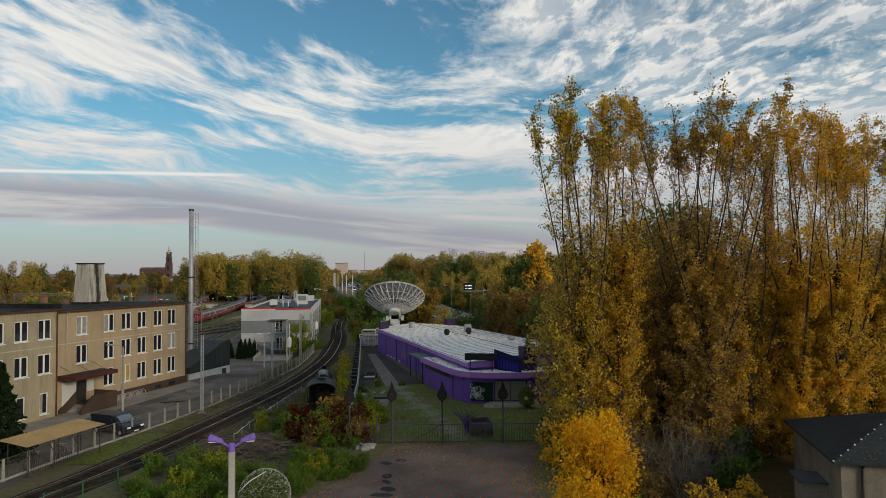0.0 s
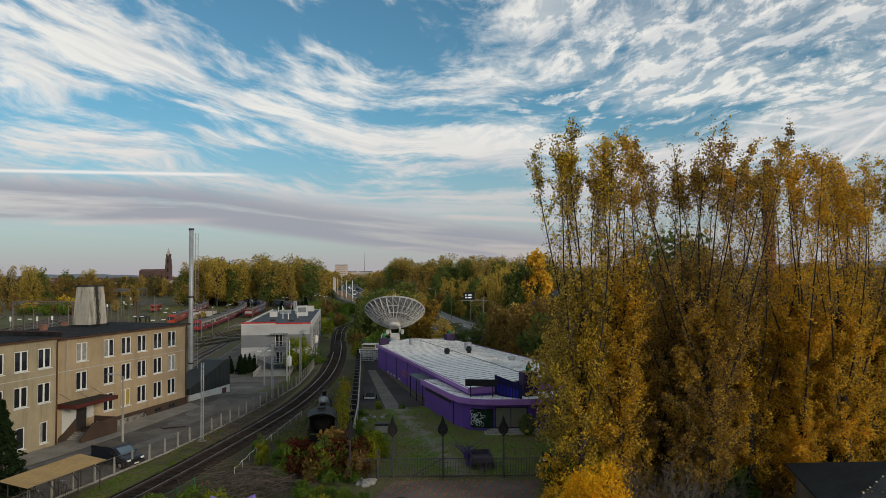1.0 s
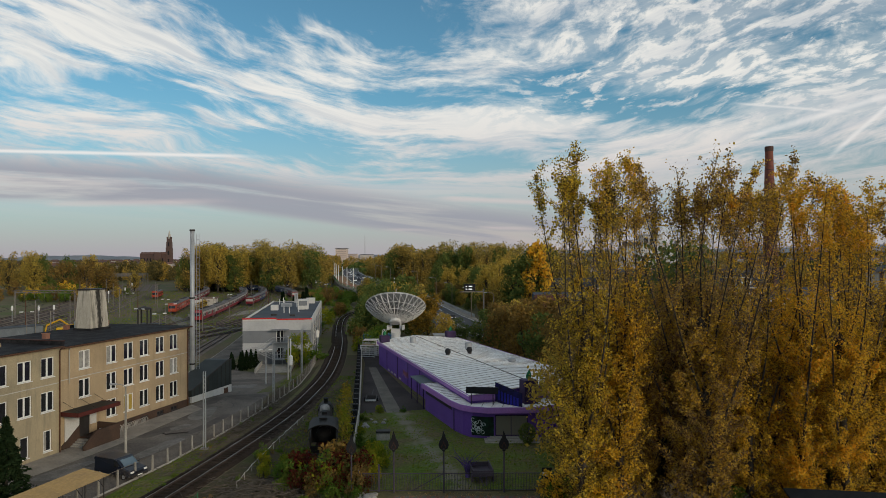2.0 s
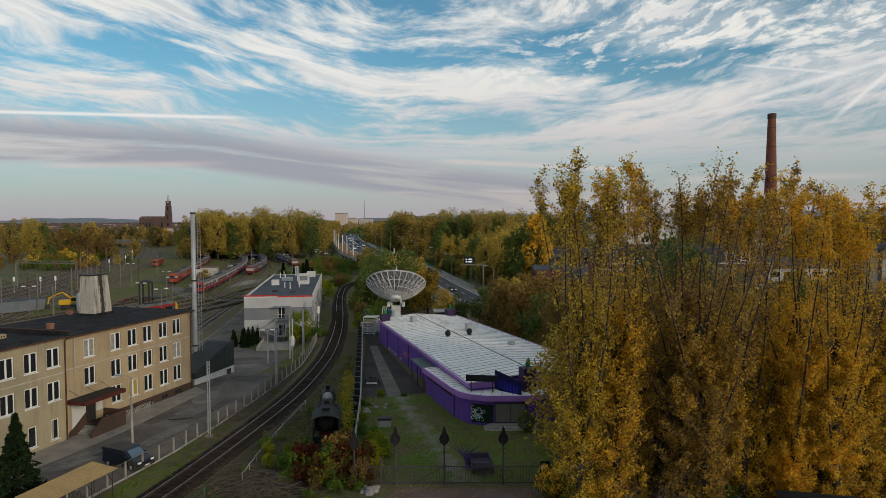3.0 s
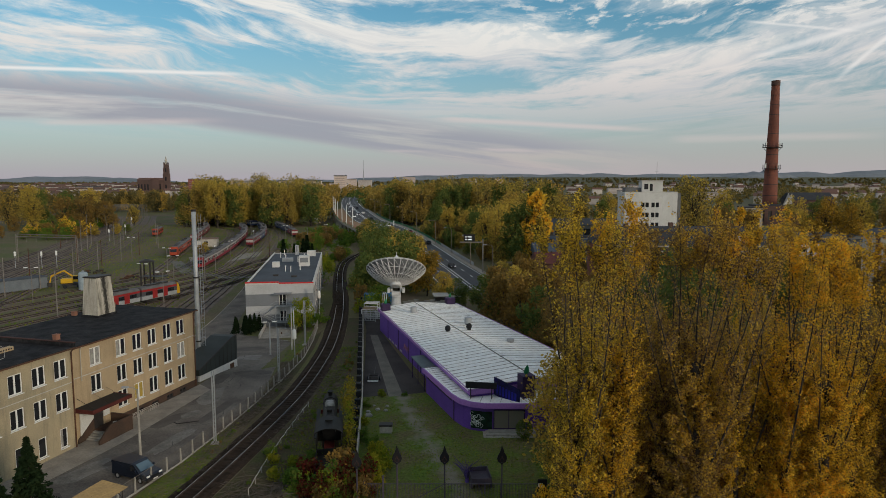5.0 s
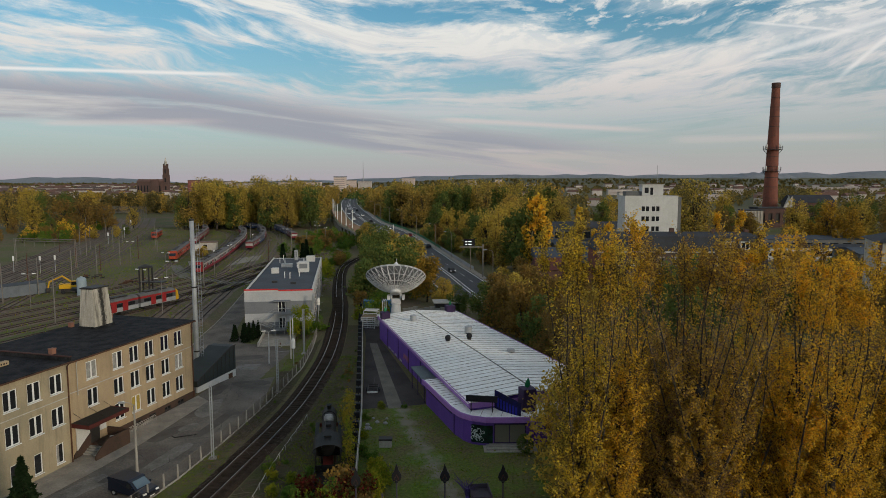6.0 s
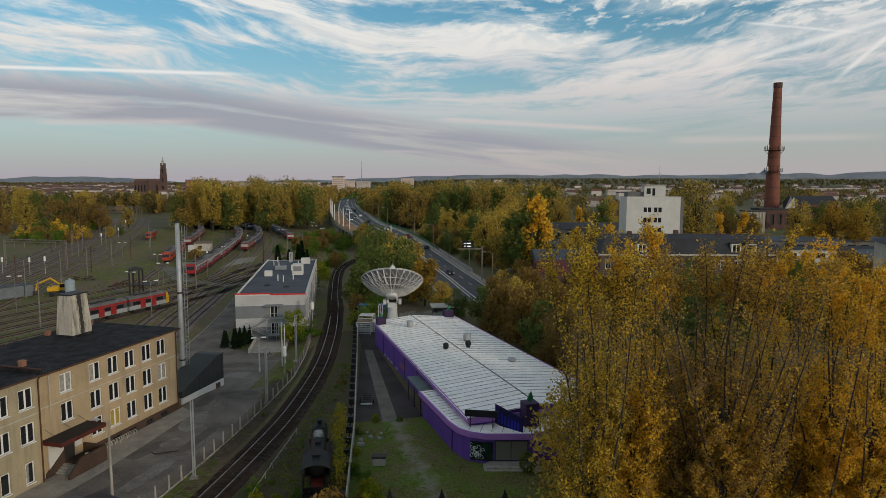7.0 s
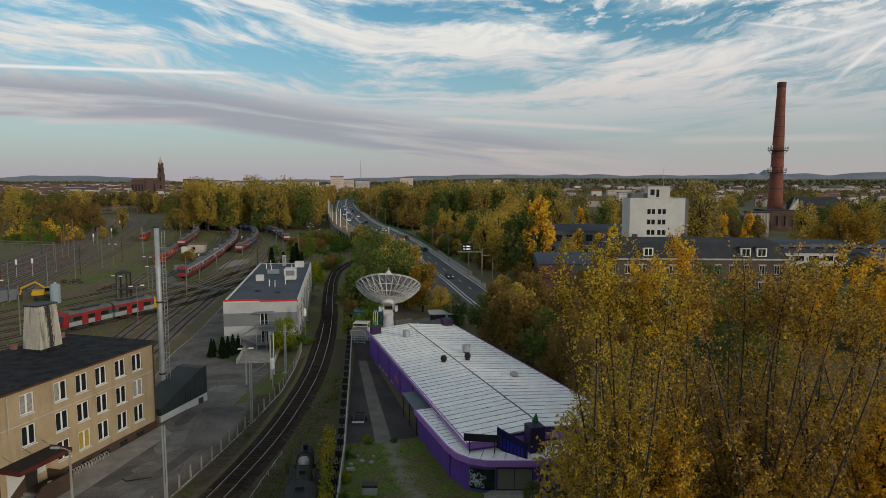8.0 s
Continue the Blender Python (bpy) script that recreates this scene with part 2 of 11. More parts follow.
rusty = mat("rusty_iron", (0.12, 0.055, 0.03), (0.07, 0.04, 0.028), rough=0.9)
rail_steel = mat("rail_steel", (0.50, 0.47, 0.44), (0.40, 0.37, 0.35), metal=0.5, rough=0.4, bump=0)
rail_rust = mat("rusted_rail", (0.075, 0.052, 0.042), (0.050, 0.036, 0.030), metal=0.3, rough=0.6, bump=0)
ballast = mat("dark_ballast", (0.050, 0.035, 0.026), (0.026, 0.019, 0.014), scale=1.3, fine=14, bump=0.8, grain=0.5, spec=0.04)
yard_ballast = mat("brown_ballast", (0.185, 0.138, 0.104), (0.110, 0.081, 0.062), scale=0.4, fine=8, bump=0.5, grain=0.35)
sleeper_mat = mat("sleeper_timber", (0.044, 0.033, 0.025), (0.028, 0.021, 0.016), rand=0.25, fine=14, spec=0.04)
asphalt = mat("old_asphalt", (0.190, 0.168, 0.146), (0.112, 0.099, 0.088), scale=0.22, fine=5, rough=0.92, grain=0.32, bump=0.25, spec=0.06)
dark_asphalt = mat("dark_asphalt", (0.078, 0.068, 0.064), (0.052, 0.046, 0.044), scale=0.2, fine=9, rough=0.85, spec=0.06)
path_dust = mat("pale_worn_strip", (0.17, 0.155, 0.125), (0.12, 0.11, 0.09), scale=0.5, fine=7, grain=0.25)
slab = mat("concrete_slabs", (0.31, 0.275, 0.23), (0.22, 0.195, 0.165), scale=0.6, fine=6, grain=0.2)
purple = mat("purple_paint", (0.135, 0.062, 0.33), (0.115, 0.052, 0.28), scale=0.4, streak=0.15, stain=(0.05, 0.03, 0.10), rough=0.6)
lilac = mat("lilac_fascia", (0.36, 0.17, 0.50), (0.31, 0.15, 0.44), scale=0.5, rough=0.55)
dark_purple = mat("dark_purple_paint", (0.045, 0.022, 0.075), (0.03, 0.016, 0.05), rough=0.6)
lamp_purple = mat("violet_lamp_paint", (0.24, 0.15, 0.55), (0.20, 0.12, 0.46), rough=0.5, bump=0)
sheet = mat("white_sheet_roof", (0.90, 0.90, 0.87), (0.80, 0.78, 0.74), scale=0.7, fine=4, rough=0.6, grain=0.16, rand=0.04, streak=0.0)
sheet_rust = mat("rusted_seam", (0.70, 0.67, 0.62), (0.16, 0.12, 0.09), scale=1.3, fine=5, grain=0.5)
black_paint = mat("black_paint", (0.012, 0.012, 0.014), (0.018, 0.018, 0.02), rough=0.55, bump=0)
dish_white = mat("dish_white", (0.66, 0.66, 0.66), (0.58, 0.58, 0.58), rough=0.5, bump=0)
green_paint = mat("green_paint", (0.03, 0.16, 0.07), (0.02, 0.12, 0.05), rough=0.5)
bark = mat("poplar_bark", (0.058, 0.047, 0.038), (0.030, 0.025, 0.021), scale=2.0, fine=14, bump=0.5)
pale_bark = mat("pale_twig_bark", (0.21, 0.17, 0.13), (0.11, 0.088, 0.068), scale=2.0, fine=10, bump=0.2)
glass_dark = glassmat("dark_window_glass", (0.018, 0.019, 0.022))
curtain = mat("net_curtain", (0.34, 0.33, 0.30), (0.22, 0.21, 0.20), scale=3, bump=0)
yellow_curtain = mat("yellow_curtain", (0.42, 0.30, 0.06), (0.32, 0.23, 0.05), scale=3, bump=0)
leaf_gold = leafmat("golden_leaves", [(0.079, 0.054, 0.038), (0.202, 0.132, 0.047), (0.440, 0.300, 0.055), (0.800, 0.515, 0.056), (0.900, 0.588, 0.056), (0.870, 0.452, 0.047)], 0.5)
leaf_lemon = leafmat("lemon_leaves", [(0.090, 0.067, 0.038), (0.202, 0.145, 0.045), (0.400, 0.300, 0.055), (0.700, 0.499, 0.058), (0.880, 0.609, 0.060), (0.830, 0.480, 0.052)], 0.5)
leaf_tan = leafmat("tan_leaves", [(0.101, 0.063, 0.045), (0.212, 0.132, 0.067), (0.370, 0.248, 0.076), (0.590, 0.385, 0.067), (0.850, 0.536, 0.060)], 0.5)
leaf_orange = leafmat("orange_leaves", [(0.36, 0.28, 0.022), (0.66, 0.38, 0.02), (0.80, 0.40, 0.016), (0.82, 0.48, 0.022)])
leaf_green = leafmat("green_leaves", [(0.060, 0.096, 0.034), (0.100, 0.144, 0.041), (0.144, 0.180, 0.047), (0.213, 0.206, 0.050)])
leaf_autumn = leafmat("autumn_leaves", [(0.120, 0.114, 0.057), (0.246, 0.185, 0.066), (0.401, 0.297, 0.068), (0.572, 0.425, 0.074), (0.596, 0.393, 0.072)], 0.4)
leaf_wood = leafmat("olive_wood_leaves", [(0.104, 0.102, 0.051), (0.196, 0.161, 0.063), (0.319, 0.238, 0.069), (0.514, 0.355, 0.076), (0.613, 0.367, 0.075)], 0.4)
leaf_brown = leafmat("brown_leaves", [(0.111, 0.100, 0.045), (0.189, 0.135, 0.049), (0.260, 0.160, 0.049), (0.351, 0.219, 0.052)], 0.4)
leaf_far = leafmat("far_wood_leaves", [(0.050, 0.062, 0.034), (0.085, 0.088, 0.042), (0.13, 0.112, 0.048), (0.20, 0.155, 0.055), (0.27, 0.19, 0.055)])
leaf_rust = leafmat("rust_orange_leaves", [(0.13, 0.105, 0.035), (0.25, 0.165, 0.036), (0.40, 0.235, 0.036), (0.50, 0.31, 0.04)])
leaf_fallen = leafmat("fallen_leaf_tan", [(0.18, 0.125, 0.055), (0.33, 0.225, 0.085), (0.48, 0.32, 0.10)])
leaf_red = leafmat("red_leaves", [(0.045, 0.022, 0.014), (0.070, 0.014, 0.013), (0.115, 0.018, 0.014), (0.085, 0.075, 0.022), (0.06, 0.085, 0.022)])
leaf_dark = leafmat("conifer_needles", [(0.010, 0.020, 0.010), (0.016, 0.030, 0.013), (0.025, 0.040, 0.016)], 0.15)
leaf_sap = leafmat("sapling_leaves", [(0.12, 0.12, 0.02), (0.24, 0.20, 0.024), (0.40, 0.27, 0.03)])
leaf_lush = leafmat("lush_green_leaves", [(0.052, 0.100, 0.020), (0.085, 0.155, 0.026), (0.120, 0.195, 0.030), (0.180, 0.210, 0.036)])
leaf_fresh = leafmat("fresh_leaves", [(0.09, 0.15, 0.018), (0.16, 0.22, 0.02), (0.28, 0.28, 0.024), (0.36, 0.31, 0.03)])
grass_leaf = leafmat("grass_blades", [(0.08, 0.14, 0.014), (0.13, 0.20, 0.018), (0.18, 0.22, 0.028), (0.23, 0.20, 0.05)])

# ---- mesh helpers ----
class Build:
    """Gathers vertices and faces of one mesh."""

    def __init__(self):
        self.v, self.f, self.weld = [], [], False

    def add(self, vs, fs):
        n = len(self.v)
        self.v += [tuple(p) for p in vs]
        self.f += [tuple(n + i for i in q) for q in fs]
        return self

    def box(self, x0, y0, z0, x1, y1, z1, m=None):
        vs = [(x, y, z) for z in (z0, z1) for x, y in ((x0, y0), (x1, y0), (x1, y1), (x0, y1))]
        if m:
            vs = [m @ Vector(p) for p in vs]
        return self.add(vs, [(3, 2, 1, 0), (4, 5, 6, 7), (0, 1, 5, 4), (1, 2, 6, 5), (2, 3, 7, 6), (3, 0, 4, 7)])

    def prism(self, poly, z0, z1):
        n = len(poly)
        zz = z0 if callable(z0) else (lambda x, y: z0)
        zt = z1 if callable(z1) else (lambda x, y: z1)
        vs = [(x, y, zz(x, y)) for x, y in poly] + [(x, y, zt(x, y)) for x, y in poly]
        return self.add(vs, [tuple(range(n - 1, -1, -1)), tuple(range(n, 2 * n))] + [(i, (i + 1) % n, n + (i + 1) % n, n + i) for i in range(n)])

    def tube(self, pts, rad, n=6, cap=True):
        pts = [Vector(p) for p in pts]
        rad = rad if hasattr(rad, "__len__") else [rad] * len(pts)
        rings, k = [], len(self.v)
        up = None
        for i, p in enumerate(pts):
            d = (pts[min(i + 1, len(pts) - 1)] - pts[max(i - 1, 0)]).normalized()
            if up is None:
                up = Vector((1, 0, 0)) if abs(d.z) > 0.7 else Vector((0, 0, 1))
            a = d.cross(up).normalized()
            b = a.cross(d)
            up = b
            self.v += [tuple(p + (a * math.cos(2 * math.pi * j / n) + b * math.sin(2 * math.pi * j / n)) * rad[i]) for j in range(n)]
        for i in range(len(pts) - 1):
            for j in range(n):
                self.f.append((k + i * n + j, k + i * n + (j + 1) % n, k + (i + 1) * n + (j + 1) % n, k + (i + 1) * n + j))
        if cap:
            self.f.append(tuple(k + j for j in range(n - 1, -1, -1)))
            self.f.append(tuple(k + (len(pts) - 1) * n + j for j in range(n)))
        return self

    def lathe(self, prof, n=20, at=(0, 0, 0)):
        k = len(self.v)
        for r, z in prof:
            self.v += [(at[0] + r * math.cos(2 * math.pi * j / n), at[1] + r * math.sin(2 * math.pi * j / n), at[2] + z) for j in range(n)]
        for i in range(len(prof) - 1):
            for j in range(n):
                self.f.append((k + i * n + j, k + i * n + (j + 1) % n, k + (i + 1) * n + (j + 1) % n, k + (i + 1) * n + j))
        self.f.append(tuple(k + j for j in range(n - 1, -1, -1)))
        self.f.append(tuple(k + (len(prof) - 1) * n + j for j in range(n)))
        return self

    def move(self, m):
        self.v = [tuple(m @ Vector(p)) for p in self.v]
        return self

    def mesh(self, name, bevel=0.0, smooth=False):
        me = bpy.data.meshes.new(name)
        me.from_pydata(self.v, [], self.f)
        if self.weld and not bevel:
            bm = bmesh.new()
            bm.from_mesh(me)
            bmesh.ops.remove_doubles(bm, verts=bm.verts, dist=1e-4)
            bm.to_mesh(me)
            bm.free()
        if bevel:
            bm = bmesh.new()
            bm.from_mesh(me)
            bmesh.ops.remove_doubles(bm, verts=bm.verts, dist=1e-4)
            bmesh.ops.bevel(bm, geom=[e for e in bm.edges if len(e.link_faces) == 2 and e.calc_face_angle(0) > 0.5], offset=bevel, segments=1, affect="EDGES")
            bm.to_mesh(me)
            bm.free()
        me.update()
        if smooth:
            me.shade_smooth()
        return me


def part(name, b, material, parent=None, label="", bevel=0.0, smooth=False, m=None):
    """One mesh object, under a thing or a part."""
    me = b if isinstance(b, bpy.types.Mesh) else b.mesh(name, bevel, smooth)
    if material and not me.materials:
        me.materials.append(material)
    ob = new(name, me)
    if parent:
        ob.parent = parent
    if m:
        ob.matrix_local = m
    return tagged(ob, label)


def thing(name, label, category, m=None, group="", kind=""):
    ob = new(name)
    ob.empty_display_size = 0.3
    if m:
        ob.matrix_world = m
    return tagged(ob, label, category, group, kind)


def smooth01(x, a, b):
    t = min(1.0, max(0.0, (x - a) / (b - a)))
    return t * t * (3 - 2 * t)


def land(x, y):
    """The height of the ground."""
    h = -1.5 * smooth01(y, 86, 114) * smooth01(-x, 21.5, 27.5)
    far = -1.2 * smooth01(y, 135, 175)
    rise = 36.0 * smooth01(y, 1500, 4600) * smooth01(x, -700, 500)
    return min(h, far) + rise


def spline(pts, step=2.0):
    """A smooth line through the points, as evenly as step."""
    out, P = [], [Vector((*p, 0)) if len(p) == 2 else Vector(p) for p in pts]
    P = [P[0] * 2 - P[1]] + P + [P[-1] * 2 - P[-2]]
    for i in range(1, len(P) - 2):
        n = max(1, int((P[i + 1] - P[i]).length / step))
        for k in range(n):
            t = k / n
            a, b, c, d = P[i - 1:i + 3]
            out.append(0.5 * (2 * b + (c - a) * t + (2 * a - 5 * b + 4 * c - d) * t * t + (3 * b - a - 3 * c + d) * t ** 3))
    out.append(P[-2])
    return out


def strip(line, left, right, up, height=None):
    """A ribbon along a line on the ground, with closed edges."""
    b = Build()
    hz = height or land
    for i, p in enumerate(line):
        d = (line[min(i + 1, len(line) - 1)] - line[max(i - 1, 0)]).normalized()
        s = Vector((d.y, -d.x, 0))
        for o in (left, right):
            q = p + s * o
            b.v.append((q.x, q.y, hz(q.x, q.y) + up))
            b.v.append((q.x, q.y, hz(q.x, q.y) - 0.3))
    for i in range(len(line) - 1):
        k = i * 4
        b.f += [(k, k + 2, k + 6, k + 4), (k, k + 4, k + 5, k + 1), (k + 2, k + 3, k + 7, k + 6)]
    return b


def fill(poly, up, step=3.0):
    """A flat area on the ground, cut fine enough to follow it."""
    bm = bmesh.new()
    bm.faces.new([bm.verts.new((x, y, 0)) for x, y in poly])
    for axis in (0, 1):
        lo, hi = min(p[axis] for p in poly), max(p[axis] for p in poly)
        k = lo + step
        while k < hi:
            co, no = [0, 0, 0], [0, 0, 0]
            co[axis], no[axis] = k, 1
            bmesh.ops.bisect_plane(bm, geom=bm.verts[:] + bm.edges[:] + bm.faces[:], plane_co=co, plane_no=no)
            k += step
    for v in bm.verts:
        v.co.z = land(v.co.x, v.co.y) + up
    bmesh.ops.recalc_face_normals(bm, faces=bm.faces)
    me = bpy.data.meshes.new("area")
    bm.to_mesh(me)
    bm.free()
    if me.polygons and me.polygons[0].normal.z < 0:
        me.flip_normals()
    return me

# ---- ground, roads and tracks ----
def groundmat():
    m = mat("rough_grassland", (0.092, 0.104, 0.032), (0.140, 0.102, 0.066), scale=0.045, fine=2.5, grain=0.35, bump=0.6, rough=0.95)
    nt = m.node_tree
    bs = nt.nodes["Principled BSDF"]
    old = bs.inputs["Base Color"].links[0].from_socket
    geo, sep, nz, mr, mr2, mul, mix = (nt.nodes.new(k) for k in ("ShaderNodeNewGeometry", "ShaderNodeSeparateXYZ", "ShaderNodeTexNoise", "ShaderNodeMapRange", "ShaderNodeMapRange", "ShaderNodeMath", "ShaderNodeMix"))
    nt.links.new(geo.outputs["Position"], sep.inputs[0])
    nt.links.new(geo.outputs["Position"], nz.inputs["Vector"])
    nz.inputs["Scale"].default_value, nz.inputs["Detail"].default_value = 0.006, 6.0
    for n, lo, hi, src in ((mr, 560.0, 800.0, sep.outputs[1]), (mr2, 0.38, 0.50, nz.outputs[0])):
        nt.links.new(src, n.inputs[0])
        n.inputs[1].default_value, n.inputs[2].default_value = lo, hi
    mul.operation, mix.data_type = "MULTIPLY", "RGBA"
    nt.links.new(mr.outputs[0], mul.inputs[0])
    nt.links.new(mr2.outputs[0], mul.inputs[1])
    nt.links.new(mul.outputs[0], mix.inputs[0])
    nt.links.new(old, mix.inputs[6])
    mix.inputs[7].default_value = (0.085, 0.084, 0.045, 1)
    nt.links.new(mix.outputs[2], bs.inputs["Base Color"])
    return m


grass_ground = groundmat()
green_ground = mat("mown_grass", (0.092, 0.130, 0.018), (0.125, 0.118, 0.036), scale=0.35, fine=5, grain=0.3, bump=0.7, rough=0.95)
weedy_ground = mat("weedy_ground", (0.085, 0.105, 0.032), (0.125, 0.110, 0.060), scale=0.3, fine=4, grain=0.4, bump=0.7, rough=0.95)
litter_ground = mat("leaf_litter", (0.125, 0.085, 0.035), (0.075, 0.058, 0.030), scale=0.5, fine=8, grain=0.5, bump=0.6, rough=0.95)


def trodden(m):
    """Bare pale soil along a trodden way across the lawn."""
    nt = m.node_tree
    bs = nt.nodes["Principled BSDF"]
    old = bs.inputs["Base Color"].links[0].from_socket
    geo, sep, nz = nt.nodes.new("ShaderNodeNewGeometry"), nt.nodes.new("ShaderNodeSeparateXYZ"), nt.nodes.new("ShaderNodeTexNoise")
    nt.links.new(geo.outputs["Position"], sep.inputs[0])
    nt.links.new(geo.outputs["Position"], nz.inputs["Vector"])
    nz.inputs["Scale"].default_value, nz.inputs["Detail"].default_value = 0.7, 6.0

    def step(op, a, b):
        n = nt.nodes.new("ShaderNodeMath")
        n.operation = op
        for i, v in enumerate((a, b)):
            if isinstance(v, bpy.types.NodeSocket):
                nt.links.new(v, n.inputs[i])
            else:
                n.inputs[i].default_value = v
        return n.outputs[0]
    way_x = step("ADD", step("MULTIPLY", sep.outputs[1], -0.268), 15.77)
    far = step("ABSOLUTE", step("SUBTRACT", sep.outputs[0], way_x), 0.0)
    far = step("ADD", far, step("MULTIPLY", step("SUBTRACT", nz.outputs[0], 0.5), 5.5))
    mr, mix = nt.nodes.new("ShaderNodeMapRange"), nt.nodes.new("ShaderNodeMix")
    for i, v in zip((1, 2, 3, 4), (-0.2, 1.4, 0.85, 0.0)):
        mr.inputs[i].default_value = v
    nt.links.new(far, mr.inputs[0])
    mix.data_type = "RGBA"
    nt.links.new(mr.outputs[0], mix.inputs[0])
    nt.links.new(old, mix.inputs[6])
    mix.inputs[7].default_value = (0.21, 0.19, 0.15, 1)
    nt.links.new(mix.outputs[2], bs.inputs["Base Color"])
    return m


def axis(near, far, step, grow=1.22):
    """Grid lines: even near the middle, wider and wider far off."""
    ks, k, s = [], near[0], step
    while k < near[1]:
        ks.append(k)
        k += step
    while ks[-1] < far[1]:
        s *= grow
        ks.append(min(far[1], ks[-1] + s))
    s = step
    while ks[0] > far[0]:
        s *= grow
        ks.insert(0, max(far[0], ks[0] - s))
    return ks


gx, gy = axis((-120, 60), (-4700, 4700), 3.0), axis((20, 200), (-1500, 4700), 3.0)
gb = Build()
gb.v = [(x, y, land(x, y)) for y in gy for x in gx]
gb.f = [(j * len(gx) + i, j * len(gx) + i + 1, (j + 1) * len(gx) + i + 1, (j + 1) * len(gx) + i) for j in range(len(gy) - 1) for i in range(len(gx) - 1)]
ground = part("ground", gb, grass_ground)
tagged(ground, "rough autumn grassland with bare brown patches", "ground", kind="structure")


def area(name, poly, material, up, label, category, kind="structure"):
    me = fill(poly, up)
    me.materials.append(material)
    return tagged(new(name, me), label, category, kind=kind)


area("road", [(-42, 30), (-28.6, 30), (-27.6, 50), (-26.4, 56), (-24.2, 68), (-22.9, 80), (-24.3, 92), (-25.0, 100), (-26.2, 112), (-29.5, 115.5), (-36.5, 118),
              (-41, 128), (-49.5, 176), (-53.2, 175), (-51.6, 166), (-49, 149), (-47, 134), (-45.5, 119), (-42.5, 106), (-34, 95.5), (-31.3, 95), (-32.3, 84.6), (-30.1, 82.4), (-32.9, 66.5), (-34.1, 61.9), (-36.1, 55.5), (-40.5, 42)],
     asphalt, 0.02, "patched grey asphalt road beside the beige building", "road")
area("pavement_beige", [(-44.5, 40), (-40.5, 42), (-36.1, 55.5), (-34.1, 61.9), (-32.9, 66.5), (-30.1, 82.4), (-32.3, 84.6), (-37.4, 65)], slab, 0.05,
     "cracked concrete slab pavement along the building", "pavement")
area("yard_hall", [(-14.0, 116), (-10.2, 79.6), (-5.1, 80.2), (-2.3, 81.5), (-11.2, 114.5), (-11, 118), (-13.5, 140), (-18, 140)], dark_asphalt, 0.025,
     "dark asphalt yard beside the purple hall", "yard")
area("yard_strip", [(-12.9, 112), (-7.0, 79.7), (-5.2, 79.9), (-11.6, 112)], path_dust, 0.04, "pale worn strip across the dark asphalt", "yard")
area("lawn_hall", [(-9.4, 53.4), (9.5, 53.4), (11, 66), (2.4, 69), (-2.4, 81.2), (-10.3, 79.5), (-10.2, 76)], trodden(mat("trodden_lawn", (0.088, 0.142, 0.016), (0.122, 0.102, 0.046), scale=0.3, fine=3.2, grain=0.5, bump=1.0, rough=0.95)), 0.03, "unkempt green grass with bare trodden patches", "lawn")
area("lawn_fence", [(-27.3, 48), (-22.9, 48), (-21.5, 62), (-23.2, 72), (-25.2, 62), (-26.5, 54)], green_ground, 0.03, "mown grass strip between fence and railway", "lawn")
area("lawn_yard", [(-24.5, 96), (-22.4, 96), (-22.6, 112), (-25.4, 132), (-28.5, 131), (-26.2, 112)], green_ground, 0.035, "bright grass strip beside the grey building", "lawn")
area("leaf_litter", [(5.6, -20), (40, -20), (40, 75), (12, 75), (9.6, 53.2), (7.6, 52)], litter_ground, 0.02, "ground strewn with fallen brown leaves", "ground")
trackbed = mat("brown_trackbed", (0.125, 0.096, 0.072), (0.080, 0.068, 0.042), scale=0.12, fine=3, grain=0.4, bump=0.6, rough=0.95)
area("ground_running_lines", [(-190, 205), (-152, 222), (-148, 256), (-174, 325), (-214, 413), (-228, 440), (-208, 445), (-196, 426), (-166, 370), (-145, 335), (-124, 255), (-113, 201), (-108, 165), (-130, 140), (-190, 150)],
     trackbed, 0.015, "brown gravelly ground between the running lines", "ground")


verge_green = mat("dark_weedy_verge", (0.056, 0.060, 0.020), (0.070, 0.050, 0.032), scale=0.4, fine=5, grain=0.45, bump=0.8, rough=0.95)
area("verge_track", [(-21.2, 47), (-19.4, 56), (-17.8, 68), (-16.6, 80), (-16.3, 92), (-16.5, 104), (-17.4, 115), (-18.6, 126), (-16.5, 126), (-14.6, 112), (-12.6, 95), (-10.9, 80), (-10.1, 66), (-9.6, 53.0), (-14, 47)],
     verge_green, 0.034, "dark weedy grass verge beside the track", "verge")
area("verge_fence", [(-23.7, 68), (-22.6, 80), (-23.9, 92), (-24.3, 95.8), (-22.3, 95.8), (-22.4, 112), (-21.8, 115), (-20.8, 102), (-20.6, 90), (-20.9, 80), (-21.9, 70)],
     verge_green, 0.034, "weedy verge with dry brush between fence and track", "verge")


def ragged(cx, cy, w, d, turn, seed):
    """An uneven patch outline."""
    r = random.Random(seed)
    n = 12
    pts = []
    for k in range(n):
        a = 2 * math.pi * k / n
        u, v = math.cos(a), math.sin(a)
        q = max(abs(u), abs(v)) ** 0.7
        u, v = u / q * w * r.uniform(0.85, 1.1), v / q * d * r.uniform(0.85, 1.1)
        pts.append((cx + u * math.cos(turn) - v * math.sin(turn), cy + u * math.sin(turn) + v * math.cos(turn)))
    return pts


